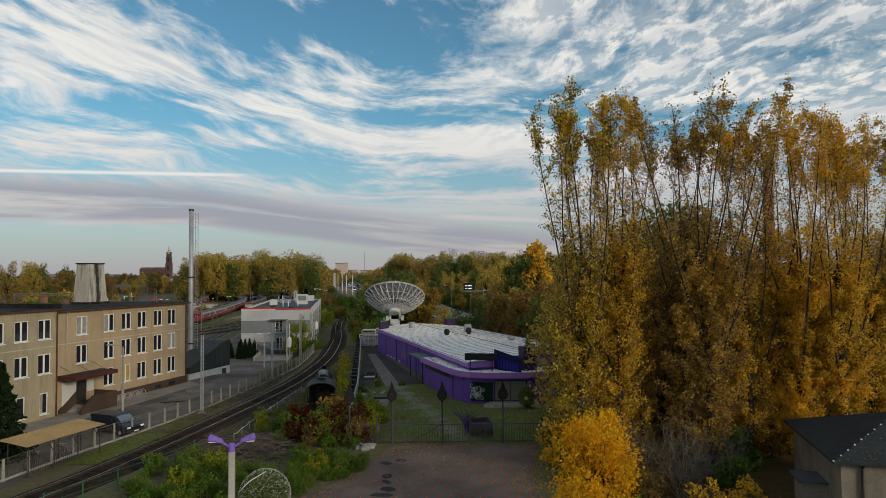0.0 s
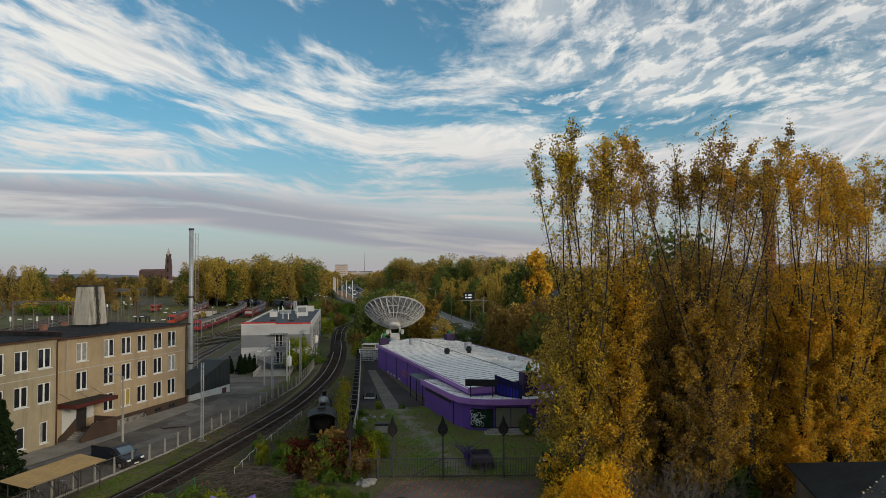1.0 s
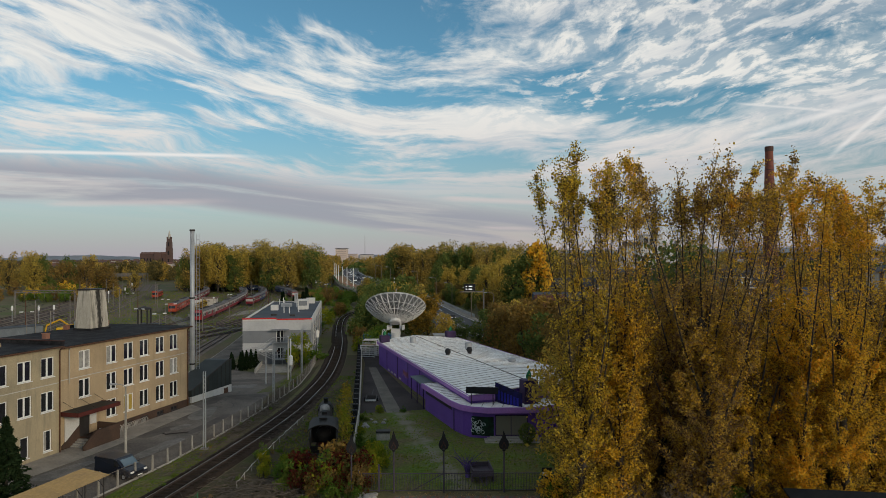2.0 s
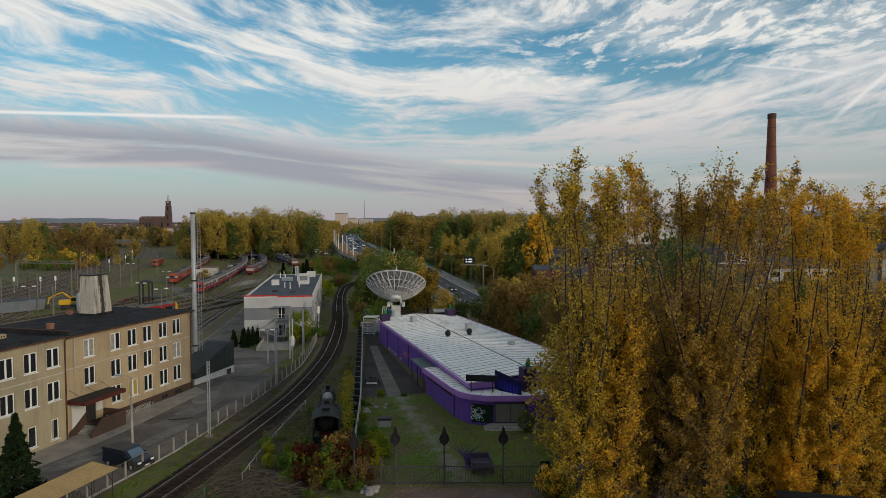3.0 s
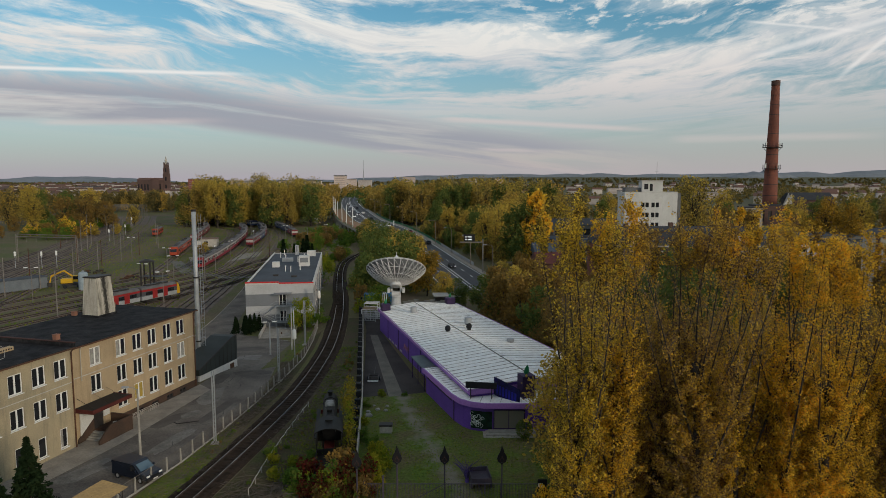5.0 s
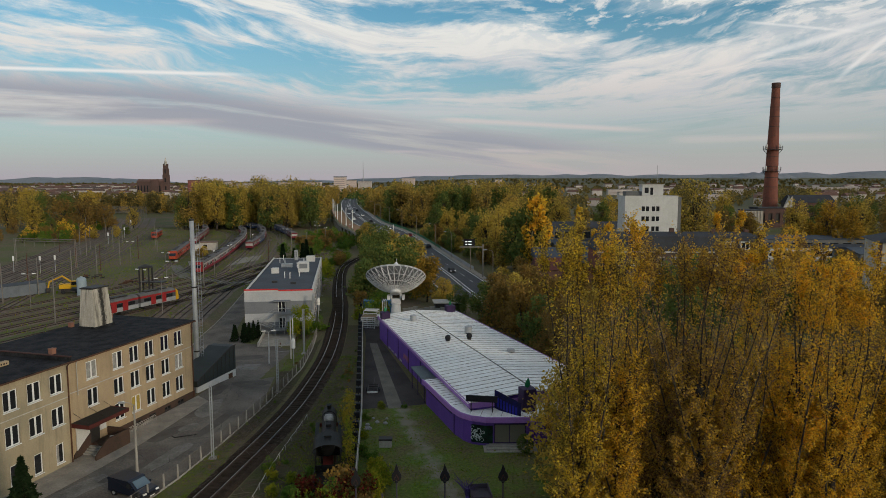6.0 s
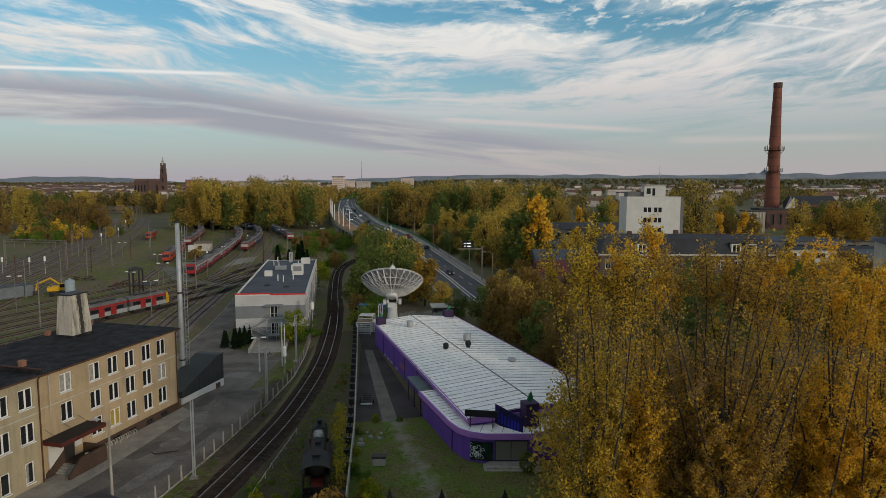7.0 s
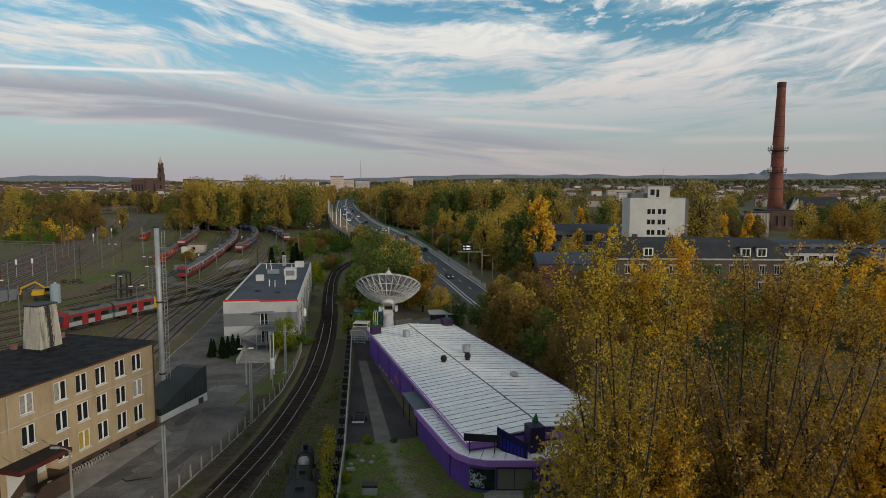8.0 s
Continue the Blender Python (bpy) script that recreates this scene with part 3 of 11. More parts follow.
patch_dark = mat("fresh_asphalt_patch", (0.128, 0.114, 0.101), (0.098, 0.088, 0.078), scale=0.5, fine=8, rough=0.9, spec=0.06)
patch_pale = mat("worn_gravelly_patch", (0.21, 0.195, 0.175), (0.13, 0.12, 0.108), scale=0.6, fine=5, rough=0.95, grain=0.3)
for k, (x, y, w, d, turn, pale) in enumerate(((-31.0, 71.5, 2.6, 1.0, 1.25, 0), (-29.2, 80.0, 1.4, 3.4, 0.1, 1), (-33.5, 58.5, 1.2, 3.0, -0.4, 1), (-28.2, 66.0, 0.9, 3.6, -0.25, 1), (-27.0, 90.0, 2.6, 1.6, 0.2, 0),
                                              (-29.5, 100.5, 3.0, 2.2, 0.1, 1), (-34.5, 51.0, 2.0, 3.5, -0.3, 0), (-26.6, 75.0, 0.7, 4.5, -0.18, 0), (-30.4, 87.0, 0.8, 2.6, 0.0, 0), (-33.0, 107.5, 3.5, 1.6, 0.4, 0), (-31.0, 62.0, 0.6, 2.8, -0.5, 0), (-29.3, 73.6, 1.4, 0.7, 1.2, 1))):
    area("asphalt_patch", ragged(x, y, w, d, turn, 70 + k), patch_pale if pale else patch_dark, 0.026 + 0.0006 * k, "worn pale patch in the asphalt" if pale else "dark repaired patch in the asphalt", "road patch")
crack_mat = mat("dark_crack", (0.05, 0.046, 0.042), (0.035, 0.032, 0.03), bump=0)
rc = random.Random(44)
for k in range(16):
    x, y = rc.uniform(-33, -26), rc.uniform(52, 106)
    a = rc.choice((1.3, 1.4, 0.2, -0.1, 1.9)) + rc.uniform(-0.3, 0.3)
    cb, n = Build(), rc.randint(5, 11)
    for i in range(n + 1):
        a += rc.gauss(0, 0.28)
        x, y = x + 0.55 * math.cos(a), y + 0.55 * math.sin(a)
        w = 0.02 * (0.5 + rc.random()) * (0.3 if i in (0, n) else 1.0)
        cb.v += [(x - w * math.sin(a), y + w * math.cos(a), 0.036), (x + w * math.sin(a), y - w * math.cos(a), 0.036)]
    cb.f = [(2 * i + 1, 2 * i + 3, 2 * i + 2, 2 * i) for i in range(n)]
    tagged(part("asphalt_crack", cb, crack_mat), "thin crack in the old asphalt", "crack", kind="structure")


def pavers():
    """Block paving in broad diagonal bands of grey and dull red."""
    m = mat("banded_block_paving", (0.128, 0.128, 0.115), (0.085, 0.085, 0.077), scale=0.4, fine=9, grain=0.25, rough=0.9)
    nt = m.node_tree
    bs = nt.nodes["Principled BSDF"]
    old = bs.inputs["Base Color"].links[0].from_socket
    geo, mp, wave, ramp, mix = (nt.nodes.new(k) for k in ("ShaderNodeNewGeometry", "ShaderNodeMapping", "ShaderNodeTexWave", "ShaderNodeValToRGB", "ShaderNodeMix"))
    mp.inputs["Rotation"].default_value = (0, 0, radians(15))
    nt.links.new(geo.outputs["Position"], mp.inputs[0])
    nt.links.new(mp.outputs[0], wave.inputs["Vector"])
    wave.inputs["Scale"].default_value, wave.inputs["Distortion"].default_value = 0.48, 0.35
    ramp.color_ramp.elements[0].position, ramp.color_ramp.elements[1].position = 0.45, 0.6
    nt.links.new(wave.outputs[1], ramp.inputs[0])
    mix.data_type, mix.blend_type = "RGBA", "MULTIPLY"
    mix.inputs[7].default_value = (1.60, 0.84, 0.74, 1)
    nt.links.new(ramp.outputs[0], mix.inputs[0])
    nt.links.new(old, mix.inputs[6])
    nt.links.new(mix.outputs[2], bs.inputs["Base Color"])
    return m


area("forecourt", [(-9.2, -30), (5.8, -30), (5.8, 45), (7.4, 52.2), (-4.0, 52.2), (-6.2, 44.5), (-9.0, 40)], pavers(), 0.03, "grey and dull red block paving in diagonal bands", "forecourt")


wet = mat("wet_dark_paving", (0.020, 0.020, 0.020), (0.034, 0.032, 0.030), scale=1.2, rough=0.7, spec=0.1)
for k, (x, y, w, d) in enumerate(((-3.75, 44.6, 0.35, 0.5), (-3.7, 43.4, 0.25, 0.45), (-3.5, 42.0, 0.4, 0.55), (-3.75, 40.9, 0.35, 0.7), (-3.45, 39.6, 0.45, 0.6), (-4.1, 47.6, 0.5, 0.35), (-3.1, 48.3, 0.4, 0.3))):
    area("wet_stain", ragged(x, y, w, d, 0.5 * k, 91 + k), wet, 0.036, "small dark wet stain on the block paving", "stain")


def railway(name, pts, label, shiny=True, bed=ballast, width=1.5, step=2.0, rise=0.16, sleepers=300, every=0.62):
    """A single track: ballast bed, two rails, sleepers of their own near the camera."""
    line = spline(pts, step)
    t = thing(name, label, "railway track", kind="structure")
    b = Build()
    for i, p in enumerate(line):
        d = (line[min(i + 1, len(line) - 1)] - line[max(i - 1, 0)]).normalized()
        s = Vector((d.y, -d.x, 0))
        for o, z in ((-width - 0.5, -0.05), (-width, rise), (width, rise), (width + 0.5, -0.05)):
            q = p + s * o
            b.v.append((q.x, q.y, land(q.x, q.y) + z))
    for i in range(len(line) - 1):
        b.f += [(i * 4 + j, i * 4 + j + 1, i * 4 + j + 5, i * 4 + j + 4) for j in range(3)]
    part("ballast_bed", b, bed, t)
    for side in (-0.7525, 0.7525):
        r, top = Build(), Build()
        for i, p in enumerate(line):
            d = (line[min(i + 1, len(line) - 1)] - line[max(i - 1, 0)]).normalized()
            q = p + Vector((d.y, -d.x, 0)) * side
            z = land(q.x, q.y) + rise
            for o, h in ((-0.070, 0.02), (-0.033, 0.19), (0.033, 0.19), (0.070, 0.02)):
                w = q + Vector((d.y, -d.x, 0)) * o
                r.v.append((w.x, w.y, z + h))
            for o in (-0.026, 0.026):
                w = q + Vector((d.y, -d.x, 0)) * o
                top.v.append((w.x, w.y, z + 0.197))
        for i in range(len(line) - 1):
            r.f += [(i * 4 + j, i * 4 + j + 1, i * 4 + j + 5, i * 4 + j + 4) for j in range(3)]
            top.f.append((i * 2, i * 2 + 1, i * 2 + 3, i * 2 + 2))
        rail = part("rail", r, rail_rust, t, smooth=False)
        if shiny:
            part("running_surface", top, rail_steel, rail, "worn bright rail head", smooth=False)
    if sleepers:
        sb = Build().box(-1.25, -0.13, 0, 1.25, 0.13, 0.07)
        me = sb.mesh("sleeper", 0.02)
        me.materials.append(sleeper_mat)
        dist, k, nxt = 0.0, 0, 0.0
        rest = Build()
        for i in range(len(line) - 1):
            a, c = line[i], line[i + 1]
            seg = (c - a).length
            while nxt <= dist + seg:
                p = a.lerp(c, (nxt - dist) / seg)
                ang = math.atan2(c.y - a.y, c.x - a.x) - math.pi / 2
                m = Matrix.Translation((p.x, p.y, land(p.x, p.y) + rise - 0.015)) @ Matrix.Rotation(ang + random.uniform(-0.02, 0.02), 4, "Z")
                if k < sleepers:
                    part("sleeper", me, None, t, m=m)
                else:
                    rest.box(-1.25, -0.13, 0, 1.25, 0.13, 0.07, m)
                k += 1
                nxt += every
            dist += seg
        if rest.f:
            tagged(part("sleepers", rest, sleeper_mat, t), kind="stuff")
    return line


MAIN = [(-30.3, 20), (-24.4, 41), (-22.8, 48.5), (-21.5, 56), (-20.4, 63.5), (-19.4, 71), (-18.5, 80), (-18.2, 90), (-18.4, 102), (-19.4, 115), (-21.1, 130), (-24.0, 150),
        (-28.8, 180), (-32.6, 208), (-33.5, 230), (-29, 262), (-19, 300), (-3, 340), (30, 400)]
railway("main_track", MAIN, "single railway line with bright worn rails on dark ballast", every=0.65)

# ---- beige three-storey building ----
def facing(ax, ay, bx, by, z=0.0):
    """A pose whose x runs along a wall from a to b and whose -y points outwards, to the right of that way."""
    return Matrix.Translation((ax, ay, z)) @ Matrix.Rotation(math.atan2(by - ay, bx - ax), 4, "Z")


def wall_with_holes(x0, x1, z0, z1, holes, thick=0.35, y=0.0):
    """A wall in the plane y, outside at -y side, with rectangular openings."""
    b = Build()
    xs = sorted({x0, x1, *(h[0] for h in holes), *(h[1] for h in holes)})
    zs = sorted({z0, z1, *(h[2] for h in holes), *(h[3] for h in holes)})
    inside = lambda x, z: any(h[0] < x < h[1] and h[2] < z < h[3] for h in holes)
    for i in range(len(xs) - 1):
        for j in range(len(zs) - 1):
            if not inside((xs[i] + xs[i + 1]) / 2, (zs[j] + zs[j + 1]) / 2):
                b.add([(xs[i], y, zs[j]), (xs[i + 1], y, zs[j]), (xs[i + 1], y, zs[j + 1]), (xs[i], y, zs[j + 1])], [(0, 1, 2, 3)])
    for a, c, d, e in holes:
        b.add([(a, y, d), (c, y, d), (c, y, e), (a, y, e), (a, y + thick, d), (c, y + thick, d), (c, y + thick, e), (a, y + thick, e)],
              [(0, 4, 5, 1), (1, 5, 6, 2), (2, 6, 7, 3), (3, 7, 4, 0)])
    b.weld = True
    return b


WINDOWS = {}


def window_unit(parent, x, z, w, h, y=0.0, kind="plain", leaves=2, frame_mat=None):
    """A casement window: outer frame, mullions, panes, sill; curtains behind some of them."""
    fm = frame_mat or white_frame
    key = (round(w, 2), round(h, 2), leaves, fm.name)
    if key not in WINDOWS:
        f, g, s = Build(), Build(), Build()
        t = 0.11
        f.box(-w / 2, 0.08, 0, -w / 2 + t, 0.16, h).box(w / 2 - t, 0.08, 0, w / 2, 0.16, h)
        f.box(-w / 2 + t, 0.08, 0, w / 2 - t, 0.16, t).box(-w / 2 + t, 0.08, h - t, w / 2 - t, 0.16, h)
        for i in range(1, leaves):
            c = -w / 2 + w * i / leaves
            f.box(c - 0.09, 0.075, t, c + 0.09, 0.16, h - t)
        g.box(-w / 2 + 0.05, 0.12, 0.05, w / 2 - 0.05, 0.135, h - 0.05)
        s.box(-w / 2 - 0.06, -0.09, -0.07, w / 2 + 0.06, 0.09, 0.0)
        WINDOWS[key] = (f.mesh("window_frame", 0.012), g.mesh("pane"), s.mesh("window_sill"))
        for me, mm in zip(WINDOWS[key], (fm, glass_dark, fm)):
            me.materials.append(mm)
    fr, pa, si = WINDOWS[key]
    o = part("window", fr, None, parent, m=Matrix.Translation((x, y, z)))
    part("pane", pa, None, o)
    part("window_sill", si, None, o)
    if kind != "plain":
        c = Build()
        n = 10
        span = (-w / 2 + 0.12, w / 2 - 0.12) if kind != "half" else (-w / 2 + 0.12, -0.06)
        for i in range(n + 1):
            cx = span[0] + (span[1] - span[0]) * i / n
            cy = 0.112 - 0.006 * (i % 2)
            c.v += [(cx, cy, 0.12), (cx, cy, h - 0.12)]
        c.f = [(2 * i, 2 * i + 2, 2 * i + 3, 2 * i + 1) for i in range(n)]
        part("curtain", c, yellow_curtain if kind == "yellow" else curtain, o)
    return o


BA, BB = (-37.75, 65.0), (-32.6, 84.2)
LEN = math.hypot(BB[0] - BA[0], BB[1] - BA[1])
beige = thing("beige_building", "three-storey beige plaster building with dark flat bitumen roof", "building", facing(*BA, *BB, -0.25))
EAVE = 10.2
cols_far = (3.15, 6.85, 9.4, 11.9, 14.6, 17.1)
holes, wins = [], []
for i, x in enumerate(cols_far):
    for z in (7.75, 4.85, 2.0):
        if i == 0 and z < 3:
            continue
        holes.append((x - 0.75, x + 0.75, z, z + 1.9))
        wins.append((x, z))
part("wall", wall_with_holes(-0.5, LEN, 1.15, EAVE, holes), plaster, beige, "beige plaster wall with rain stains")
part("plinth", wall_with_holes(4.9, LEN + 0.04, -1.2, 1.15, [(x - 0.6, x + 0.6, 0.35, 0.85) for x in cols_far[1:]], 0.3, -0.05), plinth, beige, "dark brown plinth")
for x in cols_far[1:]:
    window_unit(beige, x, 0.35, 1.2, 0.5, -0.05, "plain", 2, dark_steel)
kinds = {(3.15, 7.75): "drawn", (9.4, 2.0): "yellow", (17.1, 4.85): "drawn", (6.85, 7.75): "half"}
for x, z in wins:
    window_unit(beige, x, z, 1.5, 1.9, 0.0, kinds.get((x, z), "plain"))
DEEP = 12.5
sb = Build()
sb.box(LEN - 0.01, 0.02, -1.2, LEN, DEEP, EAVE).box(0, DEEP - 0.3, -1.2, LEN, DEEP, EAVE).box(-0.5, 0.002, -1.2, 4.9, 0.5, 1.149)
part("back_wall", sb, plaster, beige)
# added solid dark block in place of the unlit rooms, not a floor
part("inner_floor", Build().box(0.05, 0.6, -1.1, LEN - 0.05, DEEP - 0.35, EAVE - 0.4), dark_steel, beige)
part("string_course", Build().box(-0.4, -0.03, 6.98, LEN, 0.0, 7.06), pale_concrete, beige)
part("roof", Build().box(-0.25, -0.35, EAVE, LEN + 0.3, DEEP + 0.2, EAVE + 0.18), bitumen, beige, "dark bitumen felt roof", 0.03)
part("eaves_gutter", Build().box(-0.1, -0.45, EAVE - 0.02, LEN + 0.32, -0.352, EAVE + 0.12), rusty, beige, "rusty eaves gutter")
part("downpipe", Build().tube([(LEN - 0.25, -0.12, -0.2), (LEN - 0.25, -0.12, EAVE - 0.3), (LEN - 0.25, -0.35, EAVE)], 0.07), rusty, beige)
part("downpipe", Build().tube([(1.1, -0.1, 6.6), (1.1, -0.1, EAVE - 0.3), (1.1, -0.35, EAVE)], 0.05), pale_concrete, beige)

# the nearer wing, standing a little proud
NL = 30.0
wing = thing("beige_wing", "three-storey beige plaster wing with dark felt roof", "building", facing(*BA, *BB, -0.25))
cols_near = [-1.9 - 2.5 * i for i in range(11)]
holes, wins = [], []
for i, x in enumerate(cols_near):
    for z, w, h in ((7.75, 1.5, 1.9), (4.5, 1.5, 1.9), (0.75, 0.95, 2.0)):
        holes.append((x - w / 2, x + w / 2, z, z + h))
        wins.append((x, z, w, h))
WP = -0.55
part("wall", wall_with_holes(-NL, -0.4, -1.2, EAVE + 0.25, holes, 0.35, WP), wing_plaster, wing, "beige plaster wall with grey damp patches")
for n, (x, z, w, h) in enumerate(wins):
    window_unit(wing, x, z, w, h, WP, ("plain", "plain", "half", "plain", "plain", "plain", "plain")[n % 7], 2 if w > 1 else 1)
sb = Build()
sb.box(-0.41, WP + 0.01, -1.2, -0.4, 12.5, EAVE + 0.25).box(-NL, WP + 0.01, -1.2, -NL + 0.3, 12.5, EAVE + 0.25).box(-NL, 12.2, -1.2, -0.4, 12.5, EAVE + 0.25)
part("back_wall", sb, wing_plaster, wing)
# the wing gets the same added dark block for its unlit rooms
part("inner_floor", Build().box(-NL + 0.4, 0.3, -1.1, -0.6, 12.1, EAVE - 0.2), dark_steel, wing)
part("string_course", Build().box(-NL, WP - 0.03, 6.98, -0.4, WP, 7.06), pale_concrete, wing)
part("roof", Build().box(-NL - 0.2, WP - 0.3, EAVE + 0.25, -0.28, 12.7, EAVE + 0.43), bitumen, wing, "dark felt roof with mended seams", 0.03)
part("roof_kerb", Build().box(-0.45, WP - 0.3, EAVE + 0.43, -0.22, 12.7, EAVE + 0.80), bitumen, wing, "tarred roof kerb", 0.02)
part("kerb_coping", Build().box(-0.50, WP - 0.34, EAVE + 0.80, -0.17, 12.74, EAVE + 0.87), MATS["maroon_coping"] if "maroon_coping" in MATS else mat("maroon_coping", (0.085, 0.035, 0.028), (0.05, 0.025, 0.02)), wing, "dull maroon kerb coping")
part("aerial_cable", Build().tube([(-3.4, 7.5, EAVE + 3.2), (-3.2, 6.0, EAVE + 1.3), (-3.6, 4.2, EAVE + 0.62), (-5.6, 2.0, EAVE + 0.47), (-9.0, 0.8, EAVE + 0.46)], 0.022, 5), pale_concrete, wing, "slack pale cable")
part("aerial_mast", Build().tube([(-3.4, 7.5, EAVE + 0.4), (-3.4, 7.5, EAVE + 3.4)], 0.03, 5), dark_steel, wing)
part("eaves_gutter", Build().box(-NL - 0.2, WP - 0.4, EAVE + 0.23, -0.25, WP - 0.302, EAVE + 0.36), rusty, wing)
part("downpipe", Build().tube([(-0.6, WP - 0.12, -0.3), (-0.6, WP - 0.12, EAVE - 0.1), (-0.6, WP - 0.35, EAVE + 0.2)], 0.07), rusty, wing, "rusty downpipe")

# concrete ventilation block on the roof
vent = thing("roof_ventilation_block", "tapered soot-streaked concrete ventilation block on the roof", "chimney", facing(*BA, *BB, EAVE - 0.07) @ Matrix.Translation((13.9, 9.2, 0)))
vb = Build()
prof = [(1.42, 1.2, 0.0), (1.42, 1.2, 0.7), (1.28, 0.92, 4.2), (1.25, 0.88, 4.8)]
for hx, hy, z in prof:
    vb.v += [(-hx, -hy, z), (hx, -hy, z), (hx, hy, z), (-hx, hy, z)]
vb.f = [(4 * i + j, 4 * i + (j + 1) % 4, 4 * i + 4 + (j + 1) % 4, 4 * i + 4 + j) for i in range(3) for j in range(4)] + [(3, 2, 1, 0), (12, 13, 14, 15)]
def soot_streak(m, half):
    """Soot that has run down the middle of the block's long faces."""
    nt = m.node_tree
    bs = nt.nodes["Principled BSDF"]
    old = bs.inputs["Base Color"].links[0].from_socket
    tc, sep, nz, ab, add, rng_, mix = (nt.nodes.new(k) for k in ("ShaderNodeTexCoord", "ShaderNodeSeparateXYZ", "ShaderNodeTexNoise", "ShaderNodeMath", "ShaderNodeMath", "ShaderNodeMapRange", "ShaderNodeMix"))
    nt.links.new(tc.outputs["Object"], sep.inputs[0])
    mp = nt.nodes.new("ShaderNodeMapping")
    mp.inputs[3].default_value = (2.5, 2.5, 0.25)
    nt.links.new(tc.outputs["Object"], mp.inputs[0])
    nt.links.new(mp.outputs[0], nz.inputs["Vector"])
    ab.operation, add.operation = "ABSOLUTE", "ADD"
    off = nt.nodes.new("ShaderNodeMath")
    off.operation = "SUBTRACT"
    off.inputs[1].default_value = 0.0
    nt.links.new(sep.outputs[0], off.inputs[0])
    nt.links.new(off.outputs[0], ab.inputs[0])
    nt.links.new(ab.outputs[0], add.inputs[0])
    nt.links.new(nz.outputs[0], add.inputs[1])
    for i, v in zip((1, 2, 3, 4), (half + 0.30, half + 0.58, 0.96, 0.0)):
        rng_.inputs[i].default_value = v
    nt.links.new(add.outputs[0], rng_.inputs[0])
    mix.data_type = "RGBA"
    nt.links.new(rng_.outputs[0], mix.inputs[0])
    nt.links.new(old, mix.inputs[6])
    mix.inputs[7].default_value = (0.02, 0.018, 0.016, 1)
    nt.links.new(mix.outputs[2], bs.inputs["Base Color"])


soot_streak(sooty, 0.40)
part("shaft", vb, sooty, vent, bevel=0.06)
part("capping", Build().box(-1.32, -0.95, 4.8, 1.32, 0.95, 4.95), dark_steel, vent, "black tarred capping")
part("base_flashing", Build().box(-1.55, -1.32, 0, 1.55, 1.32, 0.25), bitumen, vent)

# small roof pieces
for sx, sy, up in ((-0.33, 1.3, 0.97), (-4.5, 11.4, 0.5), (18.2, 11.0, 0.25), (12.5, 11.6, 0.25)):
    c = thing("roof_flue", "short brick flue with a flat cap on the bitumen roof", "flue", facing(*BA, *BB, EAVE - 0.25 + up) @ Matrix.Translation((sx, sy, 0.0)), "roof flues")
    part("shaft", Build().box(-0.24, -0.24, 0, 0.24, 0.24, 0.5), mat("flue_brick", (0.30, 0.14, 0.09), (0.22, 0.11, 0.08), fine=16) if "flue_brick" not in MATS else MATS["flue_brick"], c)
    part("cap", Build().box(-0.29, -0.29, 0.5, 0.29, 0.29, 0.56), MATS["flue_brick"], c)
hatch = thing("roof_vent_box", "long low beige vent box with slots on the roof", "vent", facing(*BA, *BB, EAVE + 0.18) @ Matrix.Translation((-4.2, 4.0, 0)))
part("box", Build().box(-1.2, -0.25, 0, 1.2, 0.25, 0.4), plaster, hatch, bevel=0.02)
for i in range(8):
    part("slot", Build().box(-1.1 + 0.28 * i, -0.262, 0.14, -0.95 + 0.28 * i, -0.25, 0.28), black_paint, hatch)

# entrance: canopy, porch walls, steps, ramp parapet
ent = thing("entrance_porch", "raised entrance with dark canopy, brown parapet and concrete steps", "porch", facing(*BA, *BB, -0.25))
part("canopy", Build().box(-0.05, -2.3, 3.75, 5.35, -0.02, 3.98), black_paint, ent, "black felt canopy", 0.03)
part("canopy_edge", Build().box(-0.13, -2.4, 3.62, 5.43, -2.3, 4.02).box(-0.13, -2.3, 3.62, -0.05, -0.02, 4.02).box(5.35, -2.3, 3.62, 5.43, -0.02, 4.02), mat("maroon_edge", (0.10, 0.025, 0.02)), ent, "maroon canopy edge")
part("side_wall", Build().add([(0.6, -0.12, 0.9), (2.35, -0.12, 2.2), (2.35, -0.12, 3.7), (0.6, -0.12, 3.7), (0.6, -0.02, 0.9), (2.35, -0.02, 2.2), (2.35, -0.02, 3.7), (0.6, -0.02, 3.7)],
     [(0, 1, 2, 3), (7, 6, 5, 4), (0, 4, 5, 1), (2, 6, 7, 3), (0, 3, 7, 4), (1, 5, 6, 2)]), white_wall, ent, "white painted wall panel under the canopy")
part("wall_skirting", Build().add([(0.2, -0.15, -0.4), (2.35, -0.15, -0.4), (2.35, -0.15, 2.2), (0.6, -0.15, 0.9), (0.2, -0.15, 0.6), (0.2, -0.02, -0.4), (2.35, -0.02, -0.4), (2.35, -0.02, 2.2), (0.6, -0.02, 0.9), (0.2, -0.02, 0.6)],
     [(0, 1, 2, 3, 4), (0, 4, 9, 5), (4, 3, 8, 9), (3, 2, 7, 8)]), plinth, ent, "brown sloping skirting beside the steps")
part("porch_base", Build().box(2.37, -2.5, -0.6, 4.9, -0.02, 1.0), plinth, ent, "brown porch base", 0.02)
part("door", Build().box(2.4, -0.14, 1.0, 3.65, -0.02, 3.3), dark_steel, ent, "dark double door", 0.02)
part("door_panel", Build().box(3.75, -0.12, 1.9, 4.6, -0.02, 3.5), white_wall, ent, "white panel beside the door")
